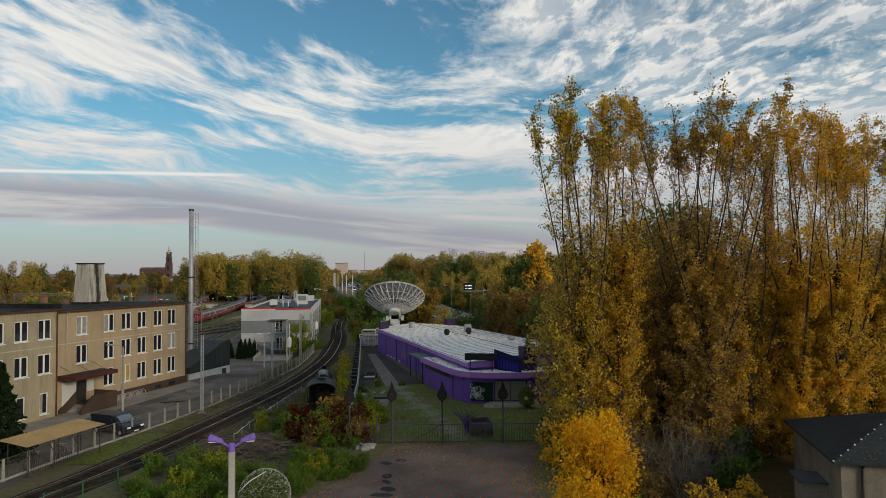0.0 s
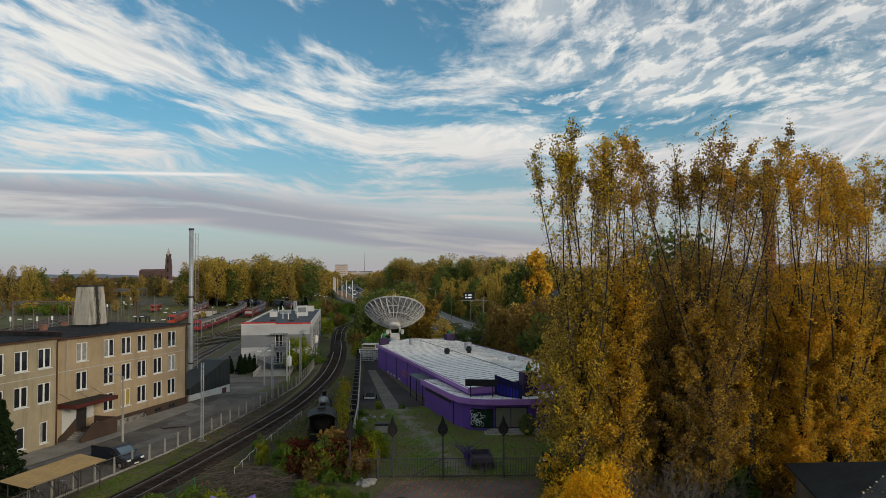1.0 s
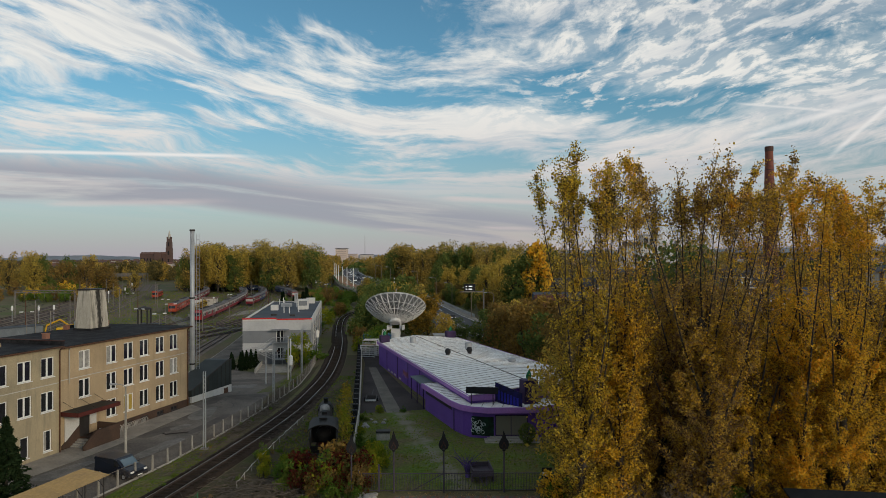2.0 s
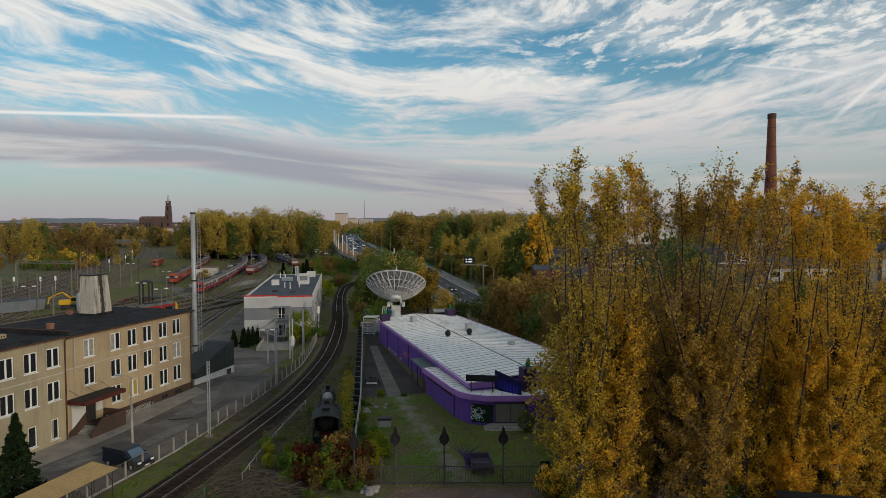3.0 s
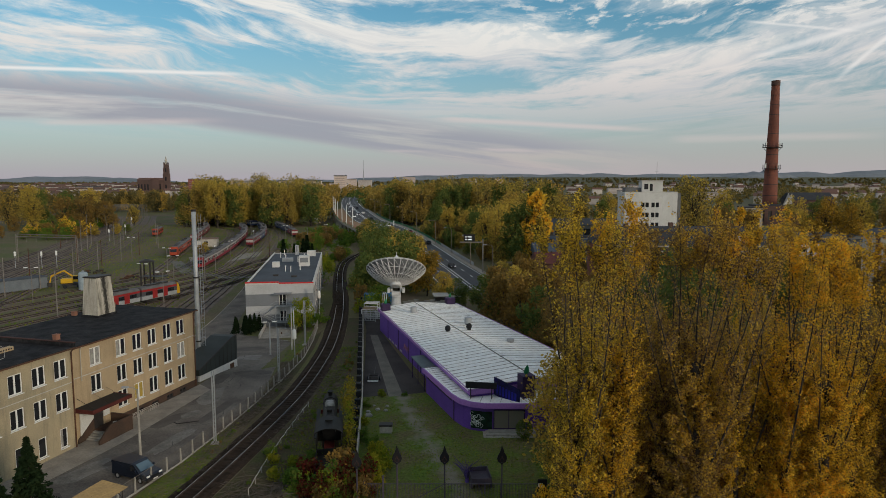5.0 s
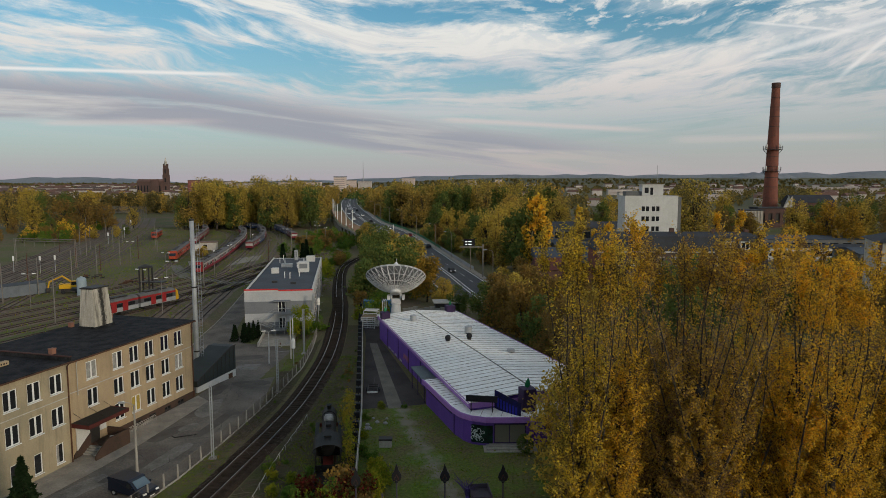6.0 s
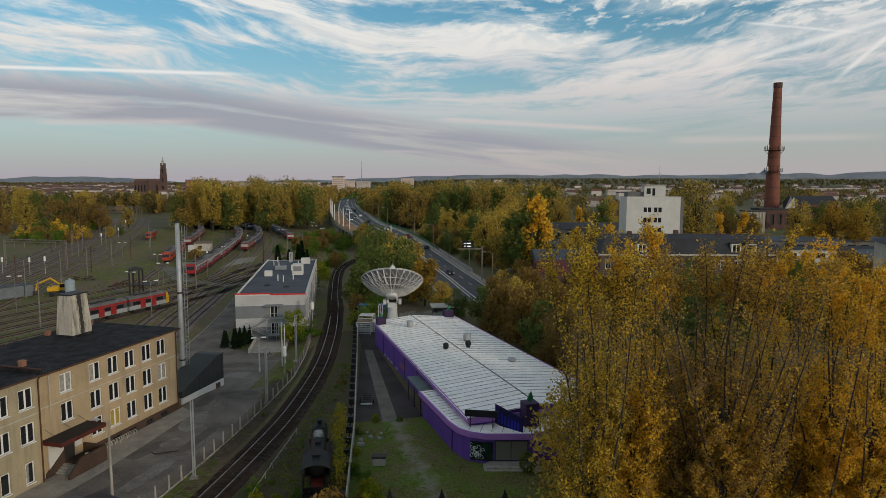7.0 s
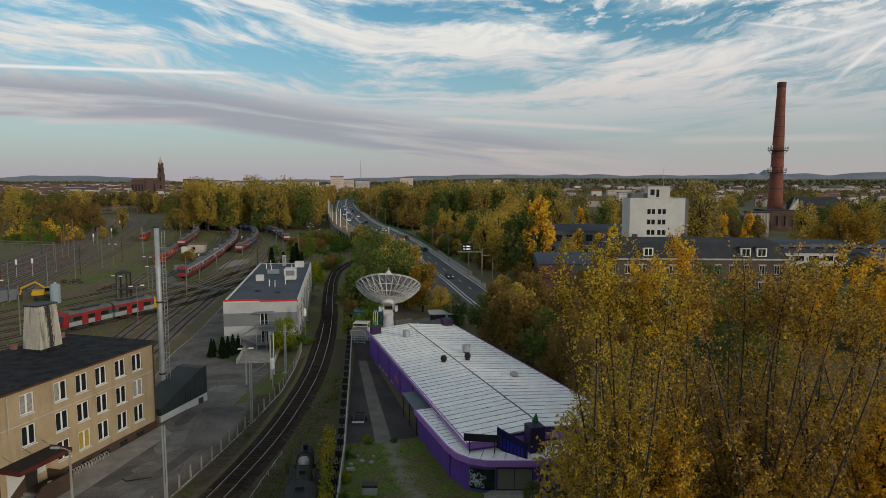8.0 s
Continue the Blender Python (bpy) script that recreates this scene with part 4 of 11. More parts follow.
for i in range(8):
    part("step", Build().box(0.0 + i * 0.29, -2.35, -0.4, 2.36, -0.16, -0.2 + 0.15 * i), concrete, ent, bevel=0.015)
par = Build().add([(0.3, -2.7, -0.5), (5.0, -2.7, -0.5), (5.0, -2.7, 1.9), (1.9, -2.7, 1.9), (0.3, -2.7, 0.7), (0.3, -2.5, -0.5), (5.0, -2.5, -0.5), (5.0, -2.5, 1.9), (1.9, -2.5, 1.9), (0.3, -2.5, 0.7)],
                   [(0, 1, 2, 3, 4), (9, 8, 7, 6, 5), (0, 5, 6, 1), (1, 6, 7, 2), (2, 7, 8, 3), (3, 8, 9, 4), (4, 9, 5, 0)])
part("parapet", par, plinth, ent, "brown parapet wall")
part("parapet_end", Build().box(4.8, -2.5, -0.5, 5.0, -0.02, 1.9), plinth, ent)
part("waste_bin", Build().lathe([(0.2, 0), (0.22, 0.75), (0.2, 0.8)], 10, (3.0, -2.2, 1.0)), pale_concrete, ent)
for i in range(3):
    part("tie_rod", Build().tube([(0.4 + 2.0 * i, -0.05, 4.9), (0.4 + 2.0 * i, -2.1, 3.99)], 0.02, 4), dark_steel, ent)

# tall thin steel flue with ladder
flue = thing("steel_flue", "tall thin silver steel chimney with a side ladder", "chimney", Matrix.Translation((-34.9, 91.6, -0.5)))
part("shaft", Build().lathe([(0.36, 0), (0.36, 3), (0.31, 12), (0.29, 23.0)], 20), steel, flue, smooth=True)
part("rim", Build().lathe([(0.30, 22.95), (0.36, 23.0), (0.36, 23.2), (0.31, 23.2)], 20), dark_steel, flue)
for z in (4.5, 13.6):
    part("collar", Build().lathe([(0.34, z), (0.40, z + 0.02), (0.40, z + 0.2), (0.34, z + 0.22)], 20), dark_steel, flue)
for sx in (0.62, 1.0):
    part("ladder_rail", Build().tube([(sx, -0.1, 0.5), (sx, -0.1, 22.6)], 0.03, 5), steel, flue)
rung = Build().tube([(0.62, -0.1, 0), (1.0, -0.1, 0)], 0.02, 5).mesh("ladder_rung")
rung.materials.append(steel)
for i in range(44):
    part("ladder_rung", rung, None, flue, m=Matrix.Translation((0, 0, 0.8 + 0.5 * i)))
for i in range(9):
    part("ladder_hoop", Build().tube([(0.62, -0.1, 3 + 2.2 * i), (0.6, -0.5, 3 + 2.2 * i), (0.81, -0.72, 3 + 2.2 * i), (1.02, -0.5, 3 + 2.2 * i), (1.0, -0.1, 3 + 2.2 * i)], 0.02, 4), steel, flue)

# lean-to shed beyond the end wall
lean = thing("lean_to_shed", "low shed with dark grey-green sheet roof on a white wall", "shed", facing(-32.7, 85.6, -30.4, 94.4, -0.6))
part("front_wall", Build().box(0, 0, -0.6, 9.1, 0.25, 1.35), white_wall, lean, "white wall with flaking paint", 0.02)
clad = mat("dark_green_sheet", (0.040, 0.047, 0.045), (0.032, 0.038, 0.037), rough=0.6)
outline = [(0, 1.38), (9.1, 1.38), (9.1, 4.9), (8.0, 4.9), (0, 2.2)]
part("cladding", Build().add([(x, y, z) for y in (0.0, 3.6) for x, z in outline], [(0, 1, 2, 3, 4), (9, 8, 7, 6, 5)] + [(i, 5 + i, 5 + (i + 1) % 5, (i + 1) % 5) for i in range(5)]), clad, lean, "dark grey-green sheet cladding that steps up along the shed", 0.02)
part("back_wall", Build().box(0.1, 3.3, -0.6, 9.0, 3.55, 1.36), grey_wall, lean)
part("end_wall", Build().box(8.85, 0.25, -0.6, 9.1, 3.3, 1.36), grey_wall, lean)
part("end_wall", Build().box(0.0, 0.25, -0.6, 0.25, 3.3, 1.36), grey_wall, lean)
dull_verge = mat("dull_verge_paint", (0.06, 0.05, 0.05))
part("verge", Build().tube([(-0.05, -0.04, 2.24), (8.0, -0.04, 4.94), (9.15, -0.04, 4.94)], 0.06, 5), dull_verge, lean, "dull verge strip")
for i in range(9):
    x = 0.6 + i
    part("sheet_lap", Build().box(x - 0.02, -0.03, 1.4, x + 0.02, -0.001, 2.15 + 2.7 * min(1, x / 8.0)), dull_verge, lean)
part("door", Build().box(7.2, -0.03, -0.1, 8.2, 0.0, 1.1), rusty, lean)
# ---- long purple hall ----
# x runs along the left wall from its far end towards the camera, outside to the right of that way is -y
HA, HB = (-11.5, 115.6), (2.75, 70.3)
HL = math.hypot(HB[0] - HA[0], HB[1] - HA[1])
HW = 14.2
hall = thing("purple_hall", "long low purple hall with a white ribbed metal roof", "hall", facing(*HA, *HB, 0.0))
# along the left wall the inside lies to the left of the way: +y
ZE, ZR = 4.05, 4.75
part("wall", Build().box(0, 0.0, -0.3, HL, 0.25, ZE - 0.15), purple, hall, "purple painted long wall")
FLARE = 1.19


def splay(b):
    """The hall is wider at its near end: spread across its length."""
    b.v = [(p[0], p[1] * (1 + (FLARE - 1) * p[0] / HL), p[2]) for p in b.v]
    return b


part("wall", splay(Build().box(0, HW - 0.25, -0.3, HL, HW, ZE - 0.15)), purple, hall)
part("gable", Build().add([(0.0, 0.25, -0.3), (0, HW - 0.25, -0.3), (0, HW - 0.25, ZE - 0.1), (0, HW / 2, ZR - 0.1), (0, 0.25, ZE - 0.1),
                           (0.25, 0.25, -0.3), (0.25, HW - 0.25, -0.3), (0.25, HW - 0.25, ZE - 0.1), (0.25, HW / 2, ZR - 0.1), (0.25, 0.25, ZE - 0.1)],
                          [(4, 3, 2, 1, 0), (5, 6, 7, 8, 9)] + [(i, (i + 1) % 5, 5 + (i + 1) % 5, 5 + i) for i in range(5)]), purple, hall)
part("gable", splay(Build().add([(HL - 0.25, 0.25, -0.3), (HL - 0.25, HW - 0.25, -0.3), (HL - 0.25, HW - 0.25, ZE - 0.1), (HL - 0.25, HW / 2, ZR - 0.1), (HL - 0.25, 0.25, ZE - 0.1),
                           (HL, 0.25, -0.3), (HL, HW - 0.25, -0.3), (HL, HW - 0.25, ZE - 0.1), (HL, HW / 2, ZR - 0.1), (HL, 0.25, ZE - 0.1)],
                          [(4, 3, 2, 1, 0), (5, 6, 7, 8, 9)] + [(i, (i + 1) % 5, 5 + (i + 1) % 5, 5 + i) for i in range(5)])), purple, hall)
part("fascia", Build().box(-0.15, -0.32, ZE - 0.5, HL + 0.2, -0.18, ZE + 0.04), lilac, hall, "lilac eaves fascia", 0.02)
part("fascia", splay(Build().box(-0.15, HW + 0.18, ZE - 0.4, HL + 0.2, HW + 0.32, ZE + 0.04)), lilac, hall)
part("soffit", Build().box(0, -0.18, ZE - 0.3, HL, 0.0, ZE - 0.2), dark_purple, hall)
part("front_fascia", splay(Build().box(HL + 0.1, -0.18, ZE - 0.55, HL + 0.26, HW, ZE + 0.06)), lilac, hall, "lilac front fascia")
for x in (6.5, 14.0, 20.5, 27.0):
    part("wall_pilaster", Build().box(x, -0.06, -0.2, x + 0.12, 0.0, ZE - 0.5), dark_purple, hall)
for x in (7.2, 9.4, 11.6, 15.0):
    part("vent_slot", Build().box(x, -0.03, 0.15, x + 1.3, 0.0, 0.4), pale_concrete, hall)
for i in range(12):
    gxp = 17.4 + 0.28 * i
    part("graffiti_stroke", Build().tube([(gxp, -0.012, 0.9 + 0.3 * (i % 3)), (gxp + 0.2, -0.014, 1.8 + 0.2 * (i % 2)), (gxp + 0.32, -0.012, 1.2)], 0.03, 4), mat("pink_spray", (0.45, 0.20, 0.25), bump=0) if "pink_spray" not in MATS else MATS["pink_spray"], hall)
ridge_dirt = mat("ridge_dirt", (0.20, 0.19, 0.17), (0.09, 0.08, 0.07), scale=2.0)
# roof sheets: long ribs run from ridge to eaves
NP = 40
HR = HW / 2 - 0.7
pw = (HL + 0.4) / NP
for side in (0, 1):
    y0, y1 = (-0.32, HR - 0.06) if side == 0 else (HR + 0.06, HW + 0.32)
    z0, z1 = (ZE, ZR) if side == 0 else (ZR, ZE)
    pb = Build().add([(0, y0, z0), (pw - 0.012, y0, z0), (pw - 0.012, y1, z1), (0, y1, z1), (0, y0, z0 - 0.06), (pw - 0.012, y0, z0 - 0.06), (pw - 0.012, y1, z1 - 0.06), (0, y1, z1 - 0.06)],
                     [(0, 1, 2, 3), (0, 4, 5, 1), (1, 5, 6, 2), (2, 6, 7, 3), (3, 7, 4, 0)])
    me = pb.mesh("roof_sheet")
    me.materials.append(sheet)
    seam = Build().add([(pw - 0.035, y0, z0 + 0.012), (pw + 0.015, y0, z0 + 0.012), (pw + 0.015, y1, z1 + 0.012), (pw - 0.035, y1, z1 + 0.012),
                        (pw - 0.06, y0, z0 + 0.05), (pw - 0.01, y0, z0 + 0.05), (pw - 0.01, y1, z1 + 0.05), (pw - 0.06, y1, z1 + 0.05)],
                       [(0, 4, 7, 3), (4, 5, 6, 7), (5, 1, 2, 6), (0, 1, 5, 4), (3, 7, 6, 2)])
    sme = seam.mesh("roof_seam")
    sme.materials.append(sheet_rust)
    for i in range(NP):
        wide = Matrix.Diagonal((1, 1 + (FLARE - 1) * (i + 0.5) / NP, 1, 1))
        part("roof_sheet", me, None, hall, m=Matrix.Translation((-0.2 + i * pw, 0, 0.004 * (i % 2))) @ wide)
        part("roof_seam", sme, None, hall, m=Matrix.Translation((-0.2 + i * pw, 0, 0)) @ wide)
part("ridge_gap", splay(Build().box(-0.2, HR - 0.09, ZR - 0.1, HL + 0.2, HR + 0.07, ZR + 0.03)), ridge_dirt, hall, "dirty ridge joint")
part("ceiling_deck", splay(Build().add([(0.3, 0.3, ZE - 0.25), (HL - 0.3, 0.3, ZE - 0.25), (HL - 0.3, HW / 2, ZR - 0.2), (0.3, HW / 2, ZR - 0.2), (HL - 0.3, HW - 0.3, ZE - 0.25), (0.3, HW - 0.3, ZE - 0.25)], [(0, 1, 2, 3), (3, 2, 4, 5)])), dark_steel, hall)

# lower annexe that wraps the near corner, rounded at the front
annexe = thing("hall_annexe", "low purple annexe with rounded corner and lilac fascia", "annexe")
AW = [(-2.4, 81.3), (1.0, 71.6), (1.9, 69.8), (2.9, 68.9), (4.3, 68.4), (8.6, 68.4), (14.0, 70.5), (12.0, 76.5), (5.0, 74.0), (2.3, 72.6), (-0.6, 82.0)]
ZA = 3.2


def grown(poly, k, n):
    """The first n points of the outline moved outwards by k."""
    out = []
    for i, (x, y) in enumerate(poly):
        if i >= n:
            out.append((x, y))
            continue
        a, c = poly[max(0, i - 1)], poly[min(n, i + 1)]
        d = Vector((c[0] - a[0], c[1] - a[1], 0)).normalized()
        out.append((x + d.y * k, y - d.x * k))
    return out


part("wall", Build().prism(AW, -0.3, ZA - 0.42), purple, annexe, "purple annexe wall")
part("roof_deck", Build().prism(grown(AW, 0.35, 7), ZA - 0.12, ZA), sheet, annexe, "white sheet annexe roof")
fo, fi = grown(AW, 0.50, 7)[:7], grown(AW, 0.34, 7)[:7]
fb = Build()
for (x, y), (u, w) in zip(fo, fi):
    fb.v += [(x, y, ZA - 0.5), (x, y, ZA + 0.08), (u, w, ZA + 0.08), (u, w, ZA - 0.5)]
fb.f = [(4 * i + j, 4 * i + 4 + j, 4 * i + 4 + (j + 1) % 4, 4 * i + (j + 1) % 4) for i in range(6) for j in range(4)] + [(0, 1, 2, 3), (27, 26, 25, 24)]
part("fascia", fb, lilac, annexe, "lilac rounded fascia")
for i in range(13):
    a = Vector((-2.5 + 3.6 * i / 13, 81.5 - 10.3 * i / 13, 0))
    e = a + Vector((2.25, 1.05, 0)) * (1.0 + 0.03 * i)
    part("roof_seam", Build().tube([(a.x, a.y, ZA + 0.01), (e.x, e.y, ZA + 0.015)], 0.035, 4), sheet_rust, annexe)
for i in range(6):
    x = 2.6 + 1.1 * i
    part("roof_seam", Build().tube([(x, 68.6 + (0.6 if i == 0 else 0), ZA + 0.012), (x + 0.9, 72.6, ZA + 0.012)], 0.035, 4), sheet_rust, annexe)
am = facing(-2.4, 81.3, 1.0, 71.6)
part("ribbon_window", Build().box(0.4, -0.03, 2.05, 9.4, 0.0, 2.6, am), black_paint, annexe, "dark ribbon window")
part("corner_pilaster", Build().box(10.15, -0.06, -0.2, 10.3, 0.0, ZA - 0.5, am), dark_purple, annexe)
panel = part("mural_panel", Build().add(
    [(2.75, 68.80, 0.3), (4.3, 68.30, 0.3), (5.0, 68.32, 0.3), (5.0, 68.32, 2.25), (4.3, 68.30, 2.25), (2.75, 68.80, 2.25)], [(0, 1, 4, 5), (1, 2, 3, 4)]),
    mat("dark_green_mural", (0.008, 0.035, 0.018), (0.006, 0.010, 0.008), scale=1.3, bump=0), annexe, "dark green mural panel")
spray = mat("white_spray", (0.62, 0.68, 0.66), (0.5, 0.58, 0.58), bump=0)
for i in range(26):
    t = random.random()
    cx, cz = 2.8 + 1.25 * t, 0.55 + 1.45 * random.random() * (1 - 0.35 * t)
    cy = 68.785 - 0.33 * (cx - 2.75)
    pts = []
    for k in range(6):
        an = random.uniform(0, 6.28) if k == 0 else an + random.uniform(0.5, 1.3)
        pts.append((cx + 0.16 * math.cos(an), cy - 0.32 * 0.16 * math.cos(an), cz + 0.2 * math.sin(an)))
    part("spray_stroke", Build().tube(pts, 0.022, 4), spray, panel)
gl = part("shop_window", Build().box(5.15, 68.33, 0.4, 5.25, 68.42, 2.45).box(8.4, 68.33, 0.4, 8.5, 68.42, 2.45).box(5.15, 68.33, 2.35, 8.5, 68.42, 2.45).box(5.15, 68.33, 0.3, 8.5, 68.42, 0.42).box(6.75, 68.33, 0.4, 6.82, 68.42, 2.4), dark_purple, annexe, "purple shop window")
for x0, x1 in ((5.25, 6.75), (6.82, 8.4)):
    part("pane", Build().box(x0, 68.36, 0.42, x1, 68.385, 2.35), glassmat("shop_glass", (0.16, 0.15, 0.12), 0.12) if "shop_glass" not in MATS else MATS["shop_glass"], gl)
for i in range(3):
    part("step", Build().box(4.6 - 0.3 * i, 67.6 - 0.5 * i, -0.1, 9.6, 68.38, 0.30 - 0.12 * i), concrete, annexe)
# canopy over the side door
can = thing("side_canopy", "flat grey-green canopy on thin posts over a side door", "canopy", facing(-4.55, 87.8, -2.6, 81.4))
part("roof", Build().box(0, -0.1, 2.85, 6.6, 2.0, 3.0), mat("canopy_grey", (0.13, 0.16, 0.17), (0.10, 0.125, 0.13)), can, bevel=0.02)
for x in (0.15, 3.2, 6.3):
    part("post", Build().box(x, 0, -0.1, x + 0.1, 0.1, 2.85), dark_purple, can)
part("rail", Build().box(0.2, 0.02, 0.9, 6.3, 0.06, 0.96), dark_steel, can)
part("door", Build().box(0.3, 1.75, 0.0, 1.3, 1.85, 2.1), white_frame, can, "white side door")

# signs and ornaments on the roof
flame_green = mat("flame_green", (0.03, 0.22, 0.09), (0.02, 0.15, 0.06), bump=0, rough=0.5)


def green_flame(h):
    b = Build()
    prof = [(0.02, 0.0), (0.24, 0.12), (0.30, 0.35), (0.22, 0.62), (0.10, 0.85), (0.01, 1.0)]
    for r, z in prof:
        b.v += [(r * h * math.cos(a) + 0.10 * h * z * z, 0.45 * r * h * math.sin(a), z * h) for a in [2 * math.pi * j / 10 for j in range(10)]]
    b.f = [(10 * i + j, 10 * i + (j + 1) % 10, 10 * i + 10 + (j + 1) % 10, 10 * i + 10 + j) for i in range(5) for j in range(10)]
    return b


for x, y, z, w, h, fh in ((-10.3, 113.4, ZE + 0.05, 0.75, 1.15, 0.95), (1.0, 119.2, ZE + 0.15, 0.8, 1.1, 0.9), (8.9, 70.6, 2.9, 0.75, 2.75, 1.1)):
    o = thing("roof_beacon", "dark purple box on the roof edge crowned by a green flame", "ornament", Matrix.Translation((x, y, z)) @ Matrix.Rotation(radians(17), 4, "Z"), "roof beacons")
    part("box", Build().box(-w, -w, 0, w, w, h), dark_purple, o, bevel=0.03)
    part("flame", green_flame(fh).move(Matrix.Translation((0, 0, h))), flame_green, o, "green flame", smooth=True)
sign = thing("black_sign_board", "long blank black board on the roof edge", "sign board", facing(2.2, 69.9, 5.5, 69.4, 0))
part("board", Build().box(0, 0, 4.35, 3.4, 0.12, 5.05), black_paint, sign, bevel=0.015)
part("strut", Build().box(0.5, 0.12, 3.2, 0.6, 0.2, 4.9).box(2.8, 0.12, 3.2, 2.9, 0.2, 4.9), dark_steel, sign)
sign2 = thing("blue_sign_board", "black board with worn blue lettering shapes", "sign board", facing(5.35, 70.7, 8.0, 68.4, 0))
part("board", Build().add([(0, 0, 3.35), (3.4, 0, 2.6), (3.4, 0, 4.6), (0, 0, 5.35), (0, 0.12, 3.35), (3.4, 0.12, 2.6), (3.4, 0.12, 4.6), (0, 0.12, 5.35)],
     [(0, 1, 2, 3), (7, 6, 5, 4), (0, 4, 5, 1), (1, 5, 6, 2), (2, 6, 7, 3), (3, 7, 4, 0)]), mat("blue_black_board", (0.010, 0.008, 0.09), (0.008, 0.008, 0.02), scale=1.4, bump=0), sign2)
blue_bar = mat("blue_bar", (0.02, 0.02, 0.28), bump=0)
for i in range(7):
    part("bar", Build().box(0.35 + 0.4 * i, -0.02, 3.55 - 0.08 * i, 0.6 + 0.4 * i, 0.0, 4.55 - 0.08 * i), blue_bar, sign2)
# roof ventilators
for x, y, z, r, dark in ((-5.25, 109.8, 4.3, 0.52, 0), (3.6, 100.1, 4.6, 0.55, 0), (0.44, 95.5, 4.5, 0.42, 1), (3.6, 96.3, 4.62, 0.42, 1), (9.1, 89.9, 4.3, 0.5, 2)):
    o = thing("roof_ventilator", "dark ball-shaped roof ventilator" if dark == 1 else "pale metal roof ventilator on a short curb", "ventilator", Matrix.Translation((x, y, z)), "roof ventilators")
    part("curb", Build().lathe([(r * 0.75, 0), (r * 0.7, 0.2)], 14), dark_steel, o)
    if dark == 1:
        part("turbine", Build().lathe([(r * 0.6, 0.2), (r * 0.95, 0.35), (r, 0.6), (r * 0.8, 0.88), (r * 0.3, 1.0)], 16), black_paint, o, "black turbine ball")
    else:
        hh = 0.9 if dark == 0 else 0.35
        part("cowl", Build().lathe([(r, 0.2), (r * 1.02, 0.24), (r * 1.02, 0.2 + hh), (r * 0.6, 0.27 + hh)], 16), steel, o, "galvanised cowl")
# ---- grey and white office block with red roof line ----
WA, WB = (-38.0, 124.3), (-25.4, 126.2)
WL = math.hypot(WB[0] - WA[0], WB[1] - WA[1])
WD, WZ, WT = 54.0, -1.8, 6.95
off = thing("white_grey_office", "two-storey white and grey banded office with dark flat roof", "building", facing(*WA, *WB))
office_white = mat("weathered_office_white", (0.47, 0.47, 0.475), (0.40, 0.40, 0.405), scale=0.3, streak=0.15, stain=(0.3, 0.28, 0.26))
bands = ((WZ, 0.9, grey_wall, "grey lower band"), (0.9, 2.6, office_white, "white band"), (2.6, 4.9, grey_wall, "grey upper band"), (4.9, WT - 0.15, office_white, "white top band"))
doors = [(6.2, 7.6, 2.75, 4.95), (6.3, 7.6, -0.4, 1.7)]
for z0, z1, mm, lab in bands:
    hs = [(a, c, max(d, z0), min(e, z1)) for a, c, d, e in doors if d < z1 and e > z0]
    part("front_band", wall_with_holes(0, WL, z0, z1, hs, 0.3), mm, off, lab)
for z0, z1, mm, lab in bands:
    part("side_band", Build().box(WL - 0.2, 0.01, z0, WL, WD, z1).box(0, 0.01, z0, 0.2, WD, z1).box(0.2, WD - 0.2, z0, WL - 0.2, WD, z1), white_wall if z0 > 0 else grey_wall, off)
for i in range(9):
    y = 3.5 + 5.6 * i
    part("side_panel", Build().box(WL, y, -0.2, WL + 0.03, y + 2.6, 5.6), grey_wall if i % 2 else mat("rosy_panel", (0.52, 0.44, 0.43), bump=0.05) if "rosy_panel" not in MATS else MATS["rosy_panel"], off)
    for z in (0.2, 3.2):
        o = part("window", Build().box(WL + 0.031, y + 0.4, z, WL + 0.05, y + 2.2, z + 1.5), white_frame, off)
        part("pane", Build().box(WL + 0.051, y + 0.5, z + 0.1, WL + 0.056, y + 2.1, z + 1.4), glass_dark, o)
for a, c, d, e in doors:
    o = part("door", Build().box(a, 0.1, d, a + 0.1, 0.2, e).box(c - 0.1, 0.1, d, c, 0.2, e).box(a, 0.1, e - 0.1, c, 0.2, e).box((a + c) / 2 - 0.05, 0.1, d, (a + c) / 2 + 0.05, 0.2, e), white_frame, off, "glazed door with white frame")
    part("pane", Build().box(a + 0.05, 0.16, d, c - 0.05, 0.18, e), glass_dark, o)
part("roof", Build().box(0.2, 0.2, WT - 0.35, WL - 0.2, WD - 0.2, WT - 0.25), felt, off, "dark grey felt roof")
part("parapet", Build().box(0, 0.0, WT - 0.15, 6.2, 0.25, WT + 0.12).box(0, 0.25, WT - 0.15, 0.25, WD, WT + 0.1), white_wall, off)
part("parapet", Build().box(6.2, 0.0, WT - 0.15, WL, 0.25, WT - 0.1).box(WL - 0.25, 0.25, WT - 0.15, WL, WD, WT - 0.05), white_wall, off)
part("red_trim", Build().box(-0.05, -0.06, WT + 0.12, 6.25, 0.27, WT + 0.36), red_trim, off, "red roof edge")
part("red_trim", Build().box(6.25, -0.06, WT - 0.1, WL + 0.05, 0.27, WT + 0.14), red_trim, off, "red roof edge")
part("door_hood", Build().box(5.4, -1.4, 5.0, 8.6, -0.01, 5.15), grey_wall, off)
